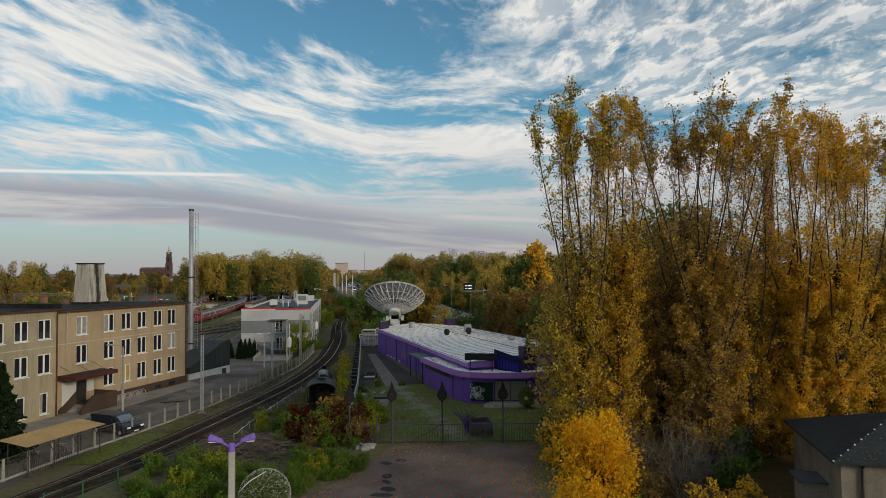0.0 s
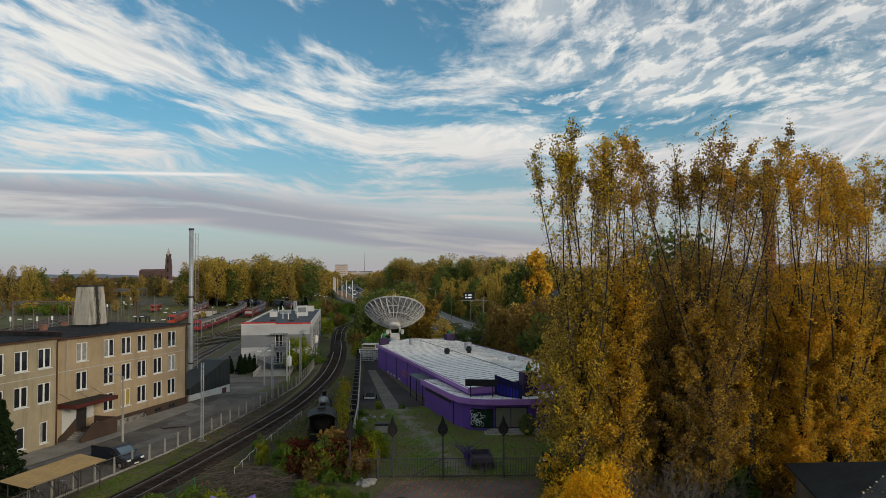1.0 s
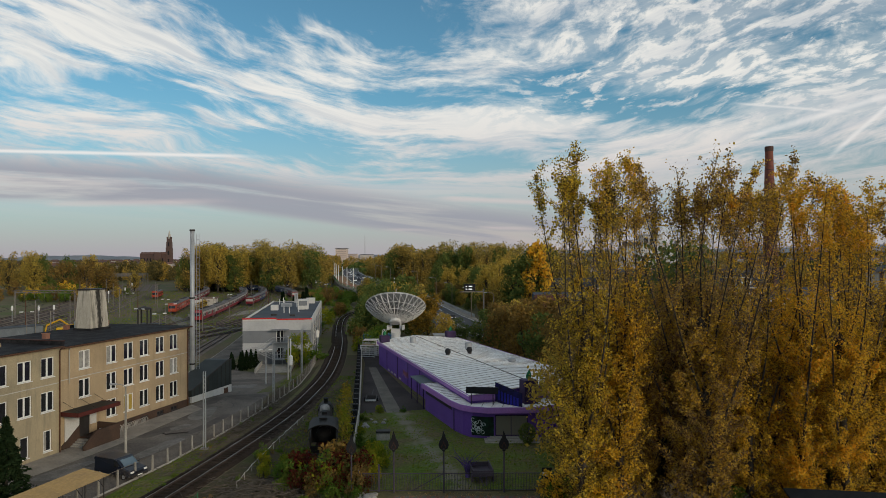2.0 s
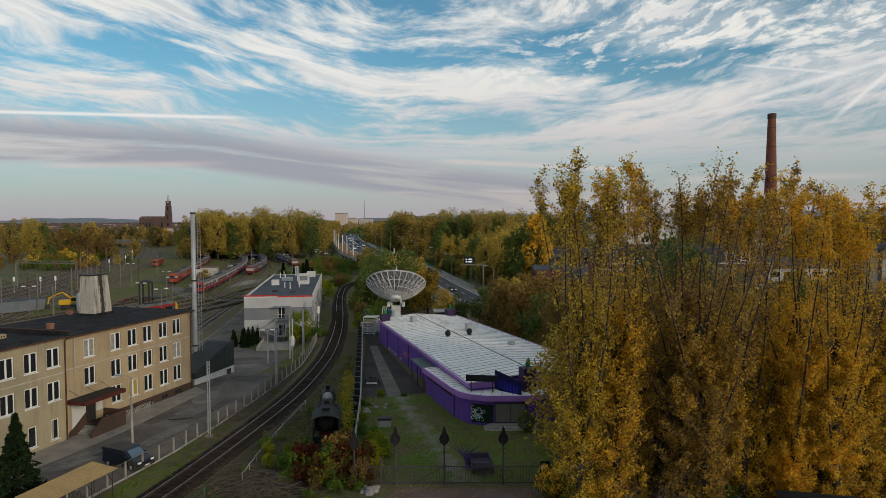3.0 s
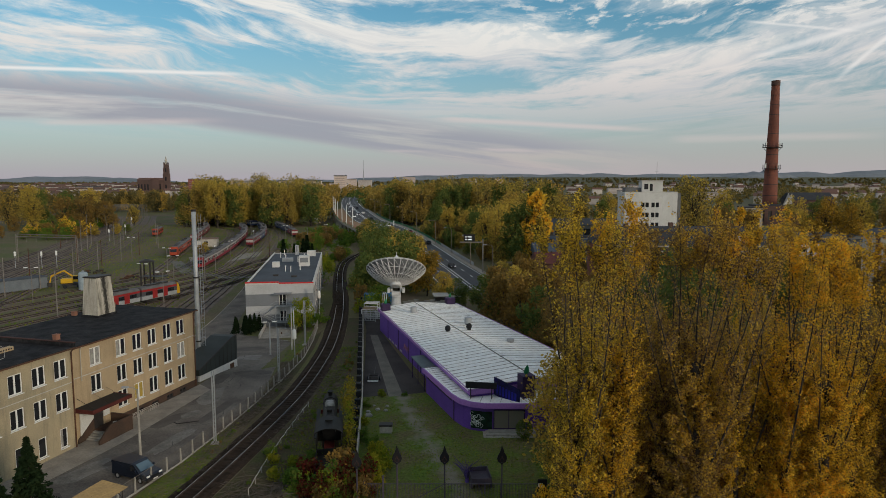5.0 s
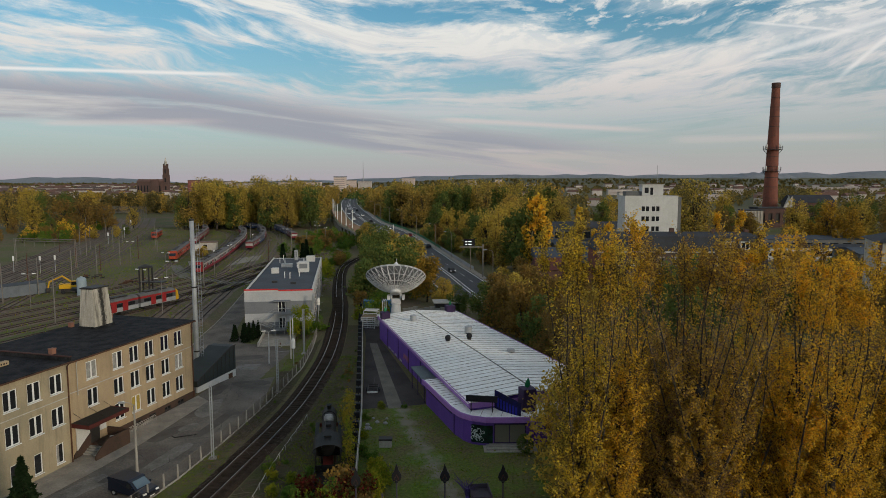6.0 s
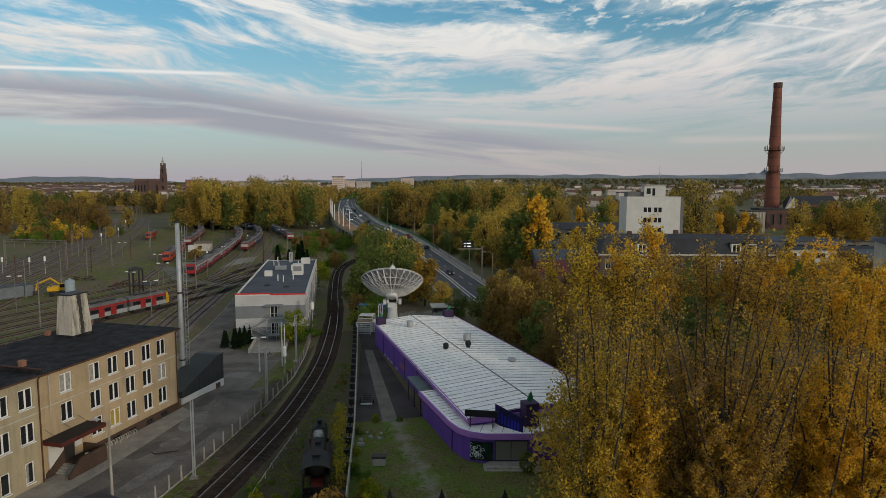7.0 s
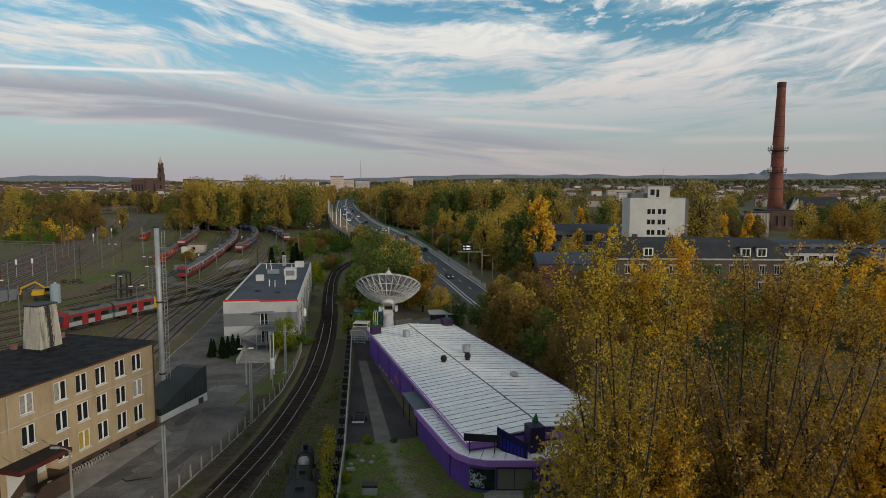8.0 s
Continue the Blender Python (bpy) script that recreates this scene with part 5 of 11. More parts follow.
for x, y, w, d, h, mm in ((3.2, 26, 1.6, 1.6, 1.2, white_wall), (5.0, 36, 2.6, 1.2, 0.9, steel), (9.5, 28, 2.4, 3.2, 2.3, white_wall), (10.2, 47, 2.2, 2.0, 1.4, white_wall), (6.3, 50, 0.9, 0.9, 2.6, steel),
                          (4.5, 12, 1.1, 0.9, 0.35, dark_steel), (8.4, 10, 1.1, 0.9, 0.35, dark_steel)):
    o = thing("roof_unit", "square plant housing on the dark felt roof" if h > 0.5 else "low dark rooflight on the felt roof", "roof unit", facing(*WA, *WB, WT - 0.26) @ Matrix.Translation((x, y, 0)), "roof units")
    part("housing", Build().box(-w / 2, -d / 2, 0, w / 2, d / 2, h), mm, o, bevel=0.03)
    if h > 2:
        part("louvre", Build().box(-w / 2 + 0.3, -d / 2 - 0.03, 0.9, w / 2 - 0.3, -d / 2 - 0.001, h - 0.3), grey_wall, o)
for x, y in ((2.6, 44), (4.2, 40), (7.6, 34), (6.0, 18), (7.2, 17), (9.0, 20), (3.0, 50), (8.8, 41)):
    o = thing("roof_pipe", "short pale vent pipe on the felt roof", "vent pipe", facing(*WA, *WB, WT - 0.26) @ Matrix.Translation((x, y, 0)), "vent pipes")
    part("pipe", Build().tube([(0, 0, 0), (0, 0, 1.3)], 0.09, 8), white_frame, o)
    part("cowl", Build().lathe([(0.16, 1.3), (0.16, 1.38), (0.03, 1.45)], 8), steel, o)

# outside steel stair in two flights
st = thing("steel_stair", "grey outside steel stair in two flights", "stair", facing(*WA, *WB))
part("landing", Build().box(5.6, -1.6, 2.65, 9.2, -0.01, 2.75), steel, st)
part("landing", Build().box(5.8, -1.7, -0.45, 9.2, -0.01, -0.38), steel, st)
for k in range(10):
    part("tread", Build().box(5.55 - 0.28 * k, -1.5, 2.5 - 0.165 * k, 5.83 - 0.28 * k, -0.7, 2.54 - 0.165 * k), steel, st)
for k in range(9):
    part("tread", Build().box(3.0 + 0.3 * k, -1.65, 0.85 - 0.14 * k, 3.3 + 0.3 * k, -0.8, 0.89 - 0.14 * k), steel, st)
part("landing", Build().box(1.9, -1.65, 0.9, 3.0, -0.6, 0.97), steel, st)
for z0, pts in ((0, [(9.2, -1.6, 3.75), (5.7, -1.6, 3.75), (2.9, -1.6, 2.0), (1.9, -1.6, 2.0)]), (1, [(1.9, -1.66, 1.9), (3.0, -1.66, 1.9), (5.8, -1.7, 0.6), (9.2, -1.7, 0.6)])):
    for dz in (0, -0.5):
        part("hand_rail", Build().tube([(a, b, c + dz) for a, b, c in pts], 0.04, 5), steel, st)
for x, zt in ((9.1, 2.65), (7.4, 2.65), (5.7, 2.65), (1.95, 0.9), (3.0, 0.9)):
    part("post", Build().box(x - 0.06, -1.68, -1.9, x + 0.06, -1.56, zt), steel, st)
# ramp walls
ramp = thing("ramp_walls", "low pale concrete walls beside a sunken ramp", "ramp", facing(*WA, *WB))
part("wall", Build().box(3.4, -9.5, -2.2, 3.65, -0.4, -0.75), pale_concrete, ramp, bevel=0.02)
part("wall", Build().box(9.4, -9.5, -2.2, 9.65, -0.4, -0.85), pale_concrete, ramp, bevel=0.02)
part("slab", Build().box(3.65, -9.5, -2.0, 9.4, -0.1, -1.42), concrete, ramp)

# ---- radio dish ----
dish = thing("radio_dish", "large white lattice radio dish on a white pedestal", "dish antenna", Matrix.Translation((-9.6, 130.0, 0)))
part("pedestal", Build().lathe([(1.25, -0.2), (1.05, 1.6), (0.85, 3.4), (0.95, 3.5), (0.95, 3.8)], 18), dish_white, dish, smooth=False)
part("yoke", Build().box(-0.9, -0.5, 3.8, 0.9, 0.5, 4.6).box(-1.1, -0.45, 4.6, -0.75, 0.45, 6.6).box(0.75, -0.45, 4.6, 1.1, 0.45, 6.6), dish_white, dish, bevel=0.05)
TILT_D = Matrix.Translation((0, -0.2, 9.0)) @ Matrix.Rotation(radians(-30), 4, "X")
RD, DEPTH = 5.85, 2.25


def bowl(r):
    return DEPTH * (r / RD) ** 2 - DEPTH


panelb = Build()
rings, seg = 7, 48
for i in range(rings + 1):
    r = 0.7 + (RD - 0.7) * i / rings
    for j in range(seg):
        a = 2 * math.pi * j / seg
        panelb.v.append((r * math.cos(a), r * math.sin(a), bowl(r)))
panelb.f = [(i * seg + j, i * seg + (j + 1) % seg, (i + 1) * seg + (j + 1) % seg, (i + 1) * seg + j) for i in range(rings) for j in range(seg)]
mesh_grey = mat("dish_mesh_grey", (0.17, 0.175, 0.18), (0.14, 0.145, 0.15), bump=0, rough=0.6)
part("reflector", panelb.move(TILT_D), mesh_grey, dish, "grey perforated reflector skin", smooth=True)
NR = 28
for j in range(NR):
    a = 2 * math.pi * j / NR
    c, s = math.cos(a), math.sin(a)
    outer = [(c * r, s * r, bowl(r) - 0.05) for r in (0.8, 2.0, 3.3, 4.6, RD)]
    inner = [(c * r, s * r, bowl(r) - d) for r, d in ((0.8, 0.75), (2.2, 0.8), (3.5, 0.72), (4.7, 0.5), (RD, 0.08))]
    rb = Build().tube(outer, 0.055, 4).tube(inner, 0.06, 4)
    for o, p in zip(outer, inner):
        rb.tube([o, p], 0.035, 4)
    for k in range(4):
        rb.tube([outer[k], inner[k + 1]], 0.035, 4)
    part("rib", rb.move(TILT_D), dish_white, dish)
for r, d in ((2.2, 0.8), (3.5, 0.72), (4.7, 0.5), (RD, 0.05), (RD, -0.12)):
    ring = [(r * math.cos(2 * math.pi * j / 40), r * math.sin(2 * math.pi * j / 40), bowl(r) - d) for j in range(41)]
    part("hoop", Build().tube(ring, 0.06, 4, False).move(TILT_D), dish_white, dish)
for j in range(NR):
    a0, a1 = 2 * math.pi * j / NR, 2 * math.pi * (j + 1) / NR
    part("brace", Build().tube([(3.5 * math.cos(a0), 3.5 * math.sin(a0), bowl(3.5) - 0.72), (4.7 * math.cos(a1), 4.7 * math.sin(a1), bowl(4.7) - 0.5), (RD * math.cos(a0), RD * math.sin(a0), bowl(RD) - 0.1)], 0.035, 4).move(TILT_D), dish_white, dish)
part("hub", Build().lathe([(0.9, bowl(0.7) - 1.4), (1.1, bowl(0.7) - 1.2), (1.0, bowl(0.7) - 0.1)], 16).move(TILT_D), dish_white, dish)
for j in range(4):
    a = math.pi / 4 + math.pi / 2 * j
    part("feed_leg", Build().tube([(1.5 * math.cos(a), 1.5 * math.sin(a), bowl(1.5)), (0.25 * math.cos(a), 0.25 * math.sin(a), 2.6)], 0.06, 5).move(TILT_D), dish_white, dish)
part("feed_horn", Build().lathe([(0.85, 1.5), (0.65, 2.1), (0.38, 2.8), (0.06, 3.1)], 12).move(TILT_D), dish_white, dish)
part("tip", Build().tube([(0, 0, 2.7), (0, 0, 3.8)], 0.04, 5).move(TILT_D), dish_white, dish)
for sx in (-1.45, 1.45):
    part("counterweight", Build().box(sx - 0.25, -0.9, 4.4, sx + 0.25, 0.6, 5.3), dish_white, dish, bevel=0.05)
for sx in (-2.6, -2.3, -1.9):
    part("ladder_cage", Build().tube([(sx, -0.9, 0), (sx, -0.9, 4.2), (sx + 0.3, -0.9, 4.6)], 0.06, 5), dish_white, dish)
# ---- fences, gate, vehicles and small things near the camera ----
def along(pts, step):
    """Points at even steps along a line, with the way it runs there."""
    line, out, d, nxt = [Vector((*p, 0)) for p in pts], [], 0.0, 0.0
    for a, b in zip(line, line[1:]):
        L = (b - a).length
        while nxt <= d + L:
            out.append((a.lerp(b, (nxt - d) / L), math.atan2(b.y - a.y, b.x - a.x)))
            nxt += step
        d += L
    return out


def at(x, y, turn=0.0, z=None):
    return Matrix.Translation((x, y, land(x, y) if z is None else z)) @ Matrix.Rotation(turn, 4, "Z")


# concrete post and wire fence between road and railway
FENCE = [(-29.6, 40), (-27.9, 50), (-26.5, 55.5), (-25.3, 60.3), (-24.0, 68.5), (-22.9, 77), (-21.9, 87), (-21.3, 97), (-22.0, 108), (-23.6, 121)]
fence = thing("road_fence", "old concrete post fence with sagging wire mesh", "fence")
pm = Build()
for s, z in ((0.08, -0.3), (0.075, 0.6), (0.06, 1.5)):
    pm.v += [(-s, -s, z), (s, -s, z), (s, s, z), (-s, s, z)]
pm.f = [(4 * i + j, 4 * i + (j + 1) % 4, 4 * i + 4 + (j + 1) % 4, 4 * i + 4 + j) for i in range(2) for j in range(4)] + [(8, 9, 10, 11)]
pm = pm.mesh("post", 0.015)
pm.materials.append(concrete)
posts = along(FENCE, 2.1)
for p, a in posts:
    part("post", pm, None, fence, m=at(p.x, p.y, a + random.uniform(-0.1, 0.1)) @ Matrix.Rotation(random.uniform(-0.03, 0.03), 4, "X"))
wire = mat("rusty_wire", (0.16, 0.14, 0.12), (0.10, 0.085, 0.07), bump=0)
for (p, a), (q, b) in zip(posts, posts[1:]):
    zp, zq = land(p.x, p.y), land(q.x, q.y)
    part("top_rail", Build().tube([(p.x, p.y, zp + 1.45), (q.x, q.y, zq + 1.45)], 0.028, 4), wire, fence)
    part("ground_beam", Build().tube([(p.x, p.y, zp + 0.08), (q.x, q.y, zq + 0.08)], 0.11, 4), concrete, fence)
    mesh_b = Build()
    for k in range(1, 5):
        z = 0.2 + 0.25 * k
        mesh_b.tube([(p.x, p.y, zp + z), ((p.x + q.x) / 2, (p.y + q.y) / 2, (zp + zq) / 2 + z - 0.03), (q.x, q.y, zq + z)], 0.008, 3, False)
    for k in range(1, 14):
        c = p.lerp(q, k / 14)
        zc = zp + (zq - zp) * k / 14
        mesh_b.tube([(c.x, c.y, zc + 0.15), (c.x + 0.03, c.y, zc + 1.42)], 0.008, 3, False)
    tagged(part("wire_mesh", mesh_b, wire, fence), kind="stuff")

# gate and railing in front of the hall
gate = thing("hall_gate", "dark purple-grey barred gate and railing", "gate", at(0, 53.25))
gp = mat("purple_grey_paint", (0.075, 0.062, 0.085), (0.055, 0.046, 0.062), rough=0.6, bump=0)
bar = Build().box(-0.012, -0.012, 0.10, 0.012, 0.012, 1.48).mesh("bar")
bar.materials.append(gp)
for i in range(132):
    part("bar", bar, None, gate, m=Matrix.Translation((-6.9 + 0.125 * i, 0, 0)))
for z in (0.12, 1.46):
    part("cross_rail", Build().box(-6.95, -0.03, z - 0.025, 9.6, 0.03, z + 0.025), gp, gate)
for x in (-6.9, -5.3, -4.1, -0.12, 4.68, 9.55):
    part("post", Build().box(x - 0.07, -0.07, -0.2, x + 0.07, 0.07, 1.75 if x != -5.3 else 2.2), gp, gate, bevel=0.012)
part("diagonal_brace", Build().tube([(-2.6, -0.04, 0.14), (-0.15, -0.04, 1.46)], 0.035, 5), gp, gate)
part("wicket", Build().box(7.7, -0.09, 0.1, 8.5, -0.04, 1.9), black_paint, gate, "black wicket leaf")
part("notice_plate", Build().box(7.75, -0.12, 1.25, 8.15, -0.095, 1.55), white_frame, gate)


def flame_outline(w, h, n=9):
    left = [(-0.02, 1.0), (-0.10, 0.80), (-0.20, 0.60), (-0.40, 0.42), (-0.48, 0.24), (-0.36, 0.06), (-0.15, 0.0)]
    right = [(0.15, 0.0), (0.36, 0.06), (0.48, 0.24), (0.42, 0.42), (0.22, 0.58), (0.16, 0.74), (0.06, 0.86)]
    return [(x * w, z * h) for x, z in left + right]


def flame_plate(w, h, y0, y1, z):
    o = flame_outline(w, h)
    n = len(o)
    b = Build()
    b.v = [(x, y0, z + q) for x, q in o] + [(x, y1, z + q) for x, q in o]
    b.f = [tuple(range(n)), tuple(range(2 * n - 1, n - 1, -1))] + [(i, n + i, n + (i + 1) % n, (i + 1) % n) for i in range(n)]
    return b


orange_paint = mat("dull_red_flame_paint", (0.075, 0.035, 0.026), (0.05, 0.024, 0.02), bump=0)
for i, (x, y) in enumerate(((-7.35, 52.2), (-4.1, 53.05), (-0.12, 53.05), (4.68, 53.05))):
    t = thing("flame_post", "slim grey-purple pole crowned by a black flame sign", "sign post", at(x, y), "flame posts")
    part("pole", Build().tube([(0, 0, -0.2), (0, 0, 3.5)], 0.065, 8), gp, t)
    part("flame_sign", flame_plate(0.86, 1.55, -0.05, 0.05, 3.4), black_paint, t, "black flame-shaped plate")
    part("flame_core", flame_plate(0.42, 0.55, -0.07, -0.051, 3.52), orange_paint, t, "small dull red flame outline")
    part("flame_heart", flame_plate(0.3, 0.4, -0.085, -0.071, 3.54), black_paint, t)
    part("collar", Build().lathe([(0.1, 3.28), (0.14, 3.32), (0.14, 3.42), (0.08, 3.44)], 8), black_paint, t)

# fence of black boxes on posts against a pale wall
WALLP = [(-8.05, 56), (-9.9, 76.5), (-13.2, 104.5), (-16.3, 130), (-17.5, 140)]
bw = thing("pale_boundary_wall", "narrow pale concrete panel wall beside the hall yard", "wall", kind="structure")
wl = along(WALLP, 3.0)
for (p, a), (q, b) in zip(wl, wl[1:]):
    L = (q - p).length - 0.03
    part("panel", Build().box(0, -0.06, -0.2, L, 0.06, 1.25), pale_concrete, bw, m=Matrix.Translation((p.x, p.y, 0)) @ Matrix.Rotation(a, 4, "Z"))
for i, (p, a) in enumerate(wl):
    t = thing("box_lantern", "square black box lantern on a short black post", "lantern", at(p.x - 0.42, p.y), "row of box lanterns")
    part("post", Build().box(-0.06, -0.06, -0.1, 0.06, 0.06, 1.1), black_paint, t)
    part("box", Build().box(-0.31, -0.29, 1.05, 0.31, 0.29, 1.75), black_paint, t, bevel=0.02)
    part("spike", Build().tube([(0.0, 0, 1.7), (0, 0, 2.0)], 0.04, 4), black_paint, t)

# steam locomotive on its plinth track
loco = thing("steam_locomotive", "old black steam locomotive overgrown by red creeper", "locomotive", at(-10.2, 54.6, math.atan2(17.6, -2.7) - math.pi / 2, 0.15) @ Matrix.Diagonal((0.82, 0.96, 0.94, 1)))
loco_black = mat("sooty_black", (0.015, 0.014, 0.013), (0.008, 0.008, 0.0075), scale=1.2, rough=0.6, bump=0.15, spec=0.18)
loco_red = mat("faded_red_frame", (0.16, 0.025, 0.02), (0.10, 0.03, 0.02), rough=0.7)
part("boiler", Build().tube([(0, 8.9, 2.55), (0, 15.6, 2.55)], 0.92, 20), loco_black, loco, smooth=False)
part("smokebox", Build().tube([(0, 15.6, 2.55), (0, 17.3, 2.55), (0, 17.45, 2.55)], [0.98, 0.98, 0.8], 20), loco_black, loco)
part("chimney", Build().lathe([(0.3, 3.35), (0.26, 3.6), (0.30, 3.95), (0.38, 4.0)], 14, (0, 16.4, 0)), loco_black, loco)
part("steam_dome", Build().lathe([(0.60, 3.2), (0.60, 3.66), (0.50, 3.84), (0.15, 3.92)], 16, (0, 13.4, 0)), mat("pale_dome", (0.36, 0.36, 0.35), (0.14, 0.14, 0.135), scale=1.6), loco, "greyish steam dome", smooth=True)
part("sand_dome", Build().box(-0.32, 11.0, 3.3, 0.32, 11.7, 3.72), loco_black, loco, bevel=0.05)
cabb = Build()
for y in (5.4, 8.9):
    cabb.v += [(1.66 * math.sin(a), y, 3.1 + 0.72 * math.cos(a)) for a in [-1.57 + 3.14 * j / 12 for j in range(13)]]
cabb.f = [(j, j + 1, 14 + j, 13 + j) for j in range(12)]
cabb.v += [(1.60 * math.sin(a), y, 3.05 + 0.69 * math.cos(a)) for y in (5.4, 8.9) for a in [-1.57 + 3.14 * j / 12 for j in range(13)]]
cabb.f += [(27 + j, 26 + j, 39 + j, 40 + j) for j in range(12)] + [(j, 26 + j, 27 + j, j + 1) for j in range(12)] + [(13 + j, 14 + j, 40 + j, 39 + j) for j in range(12)]
part("cab_roof", cabb, loco_black, loco, "rounded black cab roof", smooth=False)
part("cab_vent", Build().box(-0.45, 7.2, 3.9, 0.45, 7.9, 4.02), loco_black, loco)
for sx in (-1, 1):
    part("cab_side", Build().box(sx * 1.42 - 0.03, 5.6, 1.2, sx * 1.42 + 0.03, 8.9, 2.2).box(sx * 1.42 - 0.03, 8.2, 2.2, sx * 1.42 + 0.03, 8.9, 3.1).box(sx * 1.42 - 0.03, 5.6, 2.2, sx * 1.42 + 0.03, 5.9, 3.1), loco_black, loco)
    part("running_board", Build().box(sx * 1.45 - 0.35, 8.9, 1.42, sx * 1.45 + 0.1, 17.6, 1.5), loco_black, loco)
    part("tender_side", Build().box(sx * 1.38 - 0.04, 0.2, 1.0, sx * 1.38 + 0.04, 5.0, 1.9), loco_black, loco)
    for i, y in enumerate((9.6, 11.4, 13.2, 15.0)):
        wheel = part("wheel", Build().tube([(sx * 0.72, y, 0.78), (sx * 0.86, y, 0.78)], 0.70, 18), loco_red, loco, "red spoked wheel")
        part("tyre", Build().tube([(sx * 0.70, y, 0.78), (sx * 0.84, y, 0.78)], 0.75, 18), dark_steel, wheel)
    for y in (0.9, 2.3, 3.9):
        part("wheel", Build().tube([(sx * 0.72, y, 0.5), (sx * 0.86, y, 0.5)], 0.48, 14), loco_red, loco)
    part("side_rod", Build().box(sx * 0.95 - 0.03, 9.6, 0.7, sx * 0.95 + 0.03, 15.0, 0.84), dark_steel, loco)
part("tender_floor", Build().box(-1.36, 0.2, 0.9, 1.36, 5.0, 1.3), loco_black, loco)
part("tender_back", Build().box(-1.36, 0.12, 0.9, 1.36, 0.2, 1.8), loco_black, loco)
part("tender_front", Build().box(-1.36, 4.9, 1.0, 1.36, 5.0, 1.95), loco_black, loco)
part("cab_front", Build().box(-1.4, 8.82, 1.2, 1.4, 8.9, 3.2), loco_black, loco)
part("firebox_back", Build().tube([(0, 8.2, 2.2), (0, 8.85, 2.2)], 0.8, 14), loco_black, loco)
part("frame_beam", Build().box(-0.6, 0.2, 0.75, 0.6, 17.6, 1.2), loco_red, loco, "faded red underframe")
part("buffer_beam", Build().box(-1.35, 17.6, 0.85, 1.35, 17.75, 1.35), loco_red, loco)
for i in range(3):
    part("boiler_band", Build().tube([(0, 10.2 + 2.2 * i, 2.55), (0, 10.3 + 2.2 * i, 2.55)], 0.945, 20), dark_steel, loco)

# dark blue van by the fence
van = thing("delivery_van", "dark blue delivery van parked by the fence", "van", at(-28.1, 57.6, radians(-24) - math.pi / 2) @ Matrix.Diagonal((0.93, 0.95, 0.86, 1)))
vpaint = mat("dark_blue_paint", (0.008, 0.013, 0.026), (0.007, 0.011, 0.022), rough=0.28, bump=0, spec=0.5)
prof = [(-2.35, 0.35), (2.3, 0.35), (2.38, 0.75), (2.25, 0.98), (1.45, 1.16), (0.65, 1.82), (0.3, 1.92), (-2.2, 1.92), (-2.36, 1.6)]
vb = Build()
for x, k in ((-0.95, 0.0), (-0.88, 1.0), (0.88, 1.0), (0.95, 0.0)):
    vb.v += [(x * (0.9 if q > 1.2 and abs(x) > 0.9 else 1.0) if q > 1.2 else x, y, q) for y, q in prof]
n = len(prof)
vb.f = [tuple(range(n - 1, -1, -1)), tuple(range(3 * n, 4 * n))] + [(s * n + i, s * n + (i + 1) % n, (s + 1) * n + (i + 1) % n, (s + 1) * n + i) for s in range(3) for i in range(n)]
part("body", vb, vpaint, van, "dark blue body", bevel=0.09)
part("windscreen", Build().add([(-0.78, 1.40, 1.21), (0.78, 1.40, 1.21), (0.70, 0.70, 1.80), (-0.70, 0.70, 1.80)], [(0, 1, 2, 3)]).move(Matrix.Translation((0, 0.03, 0.03))), glassmat("windscreen_glass", (0.10, 0.15, 0.19), 0.05), van)
for sx in (-1, 1):
    part("side_window", Build().add([(sx * 0.955, 1.15, 1.2), (sx * 0.955, 0.2, 1.2), (sx * 0.89, 0.25, 1.72), (sx * 0.89, 0.6, 1.72)], [(0, 1, 2, 3) if sx > 0 else (3, 2, 1, 0)]).move(Matrix.Translation((sx * 0.02, 0, 0))), glass_dark, van)
    part("headlight", Build().box(sx * 0.72 - 0.2, 2.18, 0.72, sx * 0.72 + 0.2, 2.36, 0.92), white_frame, van, "clear headlight", 0.04)
    part("mirror", Build().box(sx * 1.08 - 0.1, 1.0, 1.15, sx * 1.08 + 0.1, 1.1, 1.4), vpaint, van, bevel=0.02)
    for y in (-1.5, 1.45):
        w = part("wheel", Build().tube([(sx * 0.78, y, 0.33), (sx * 0.965, y, 0.33)], 0.33, 18), black_paint, van, "black tyre")
        part("rim", Build().tube([(sx * 0.9, y, 0.33), (sx * 0.972, y, 0.33)], 0.19, 12), steel, w)
part("bumper", Build().box(-0.92, 2.3, 0.35, 0.92, 2.44, 0.62), dark_steel, van, bevel=0.04)
part("grille", Build().box(-0.4, 2.34, 0.70, 0.4, 2.40, 0.86), black_paint, van)
part("number_plate", Build().box(-0.26, 2.44, 0.42, 0.26, 2.45, 0.53), white_frame, van)

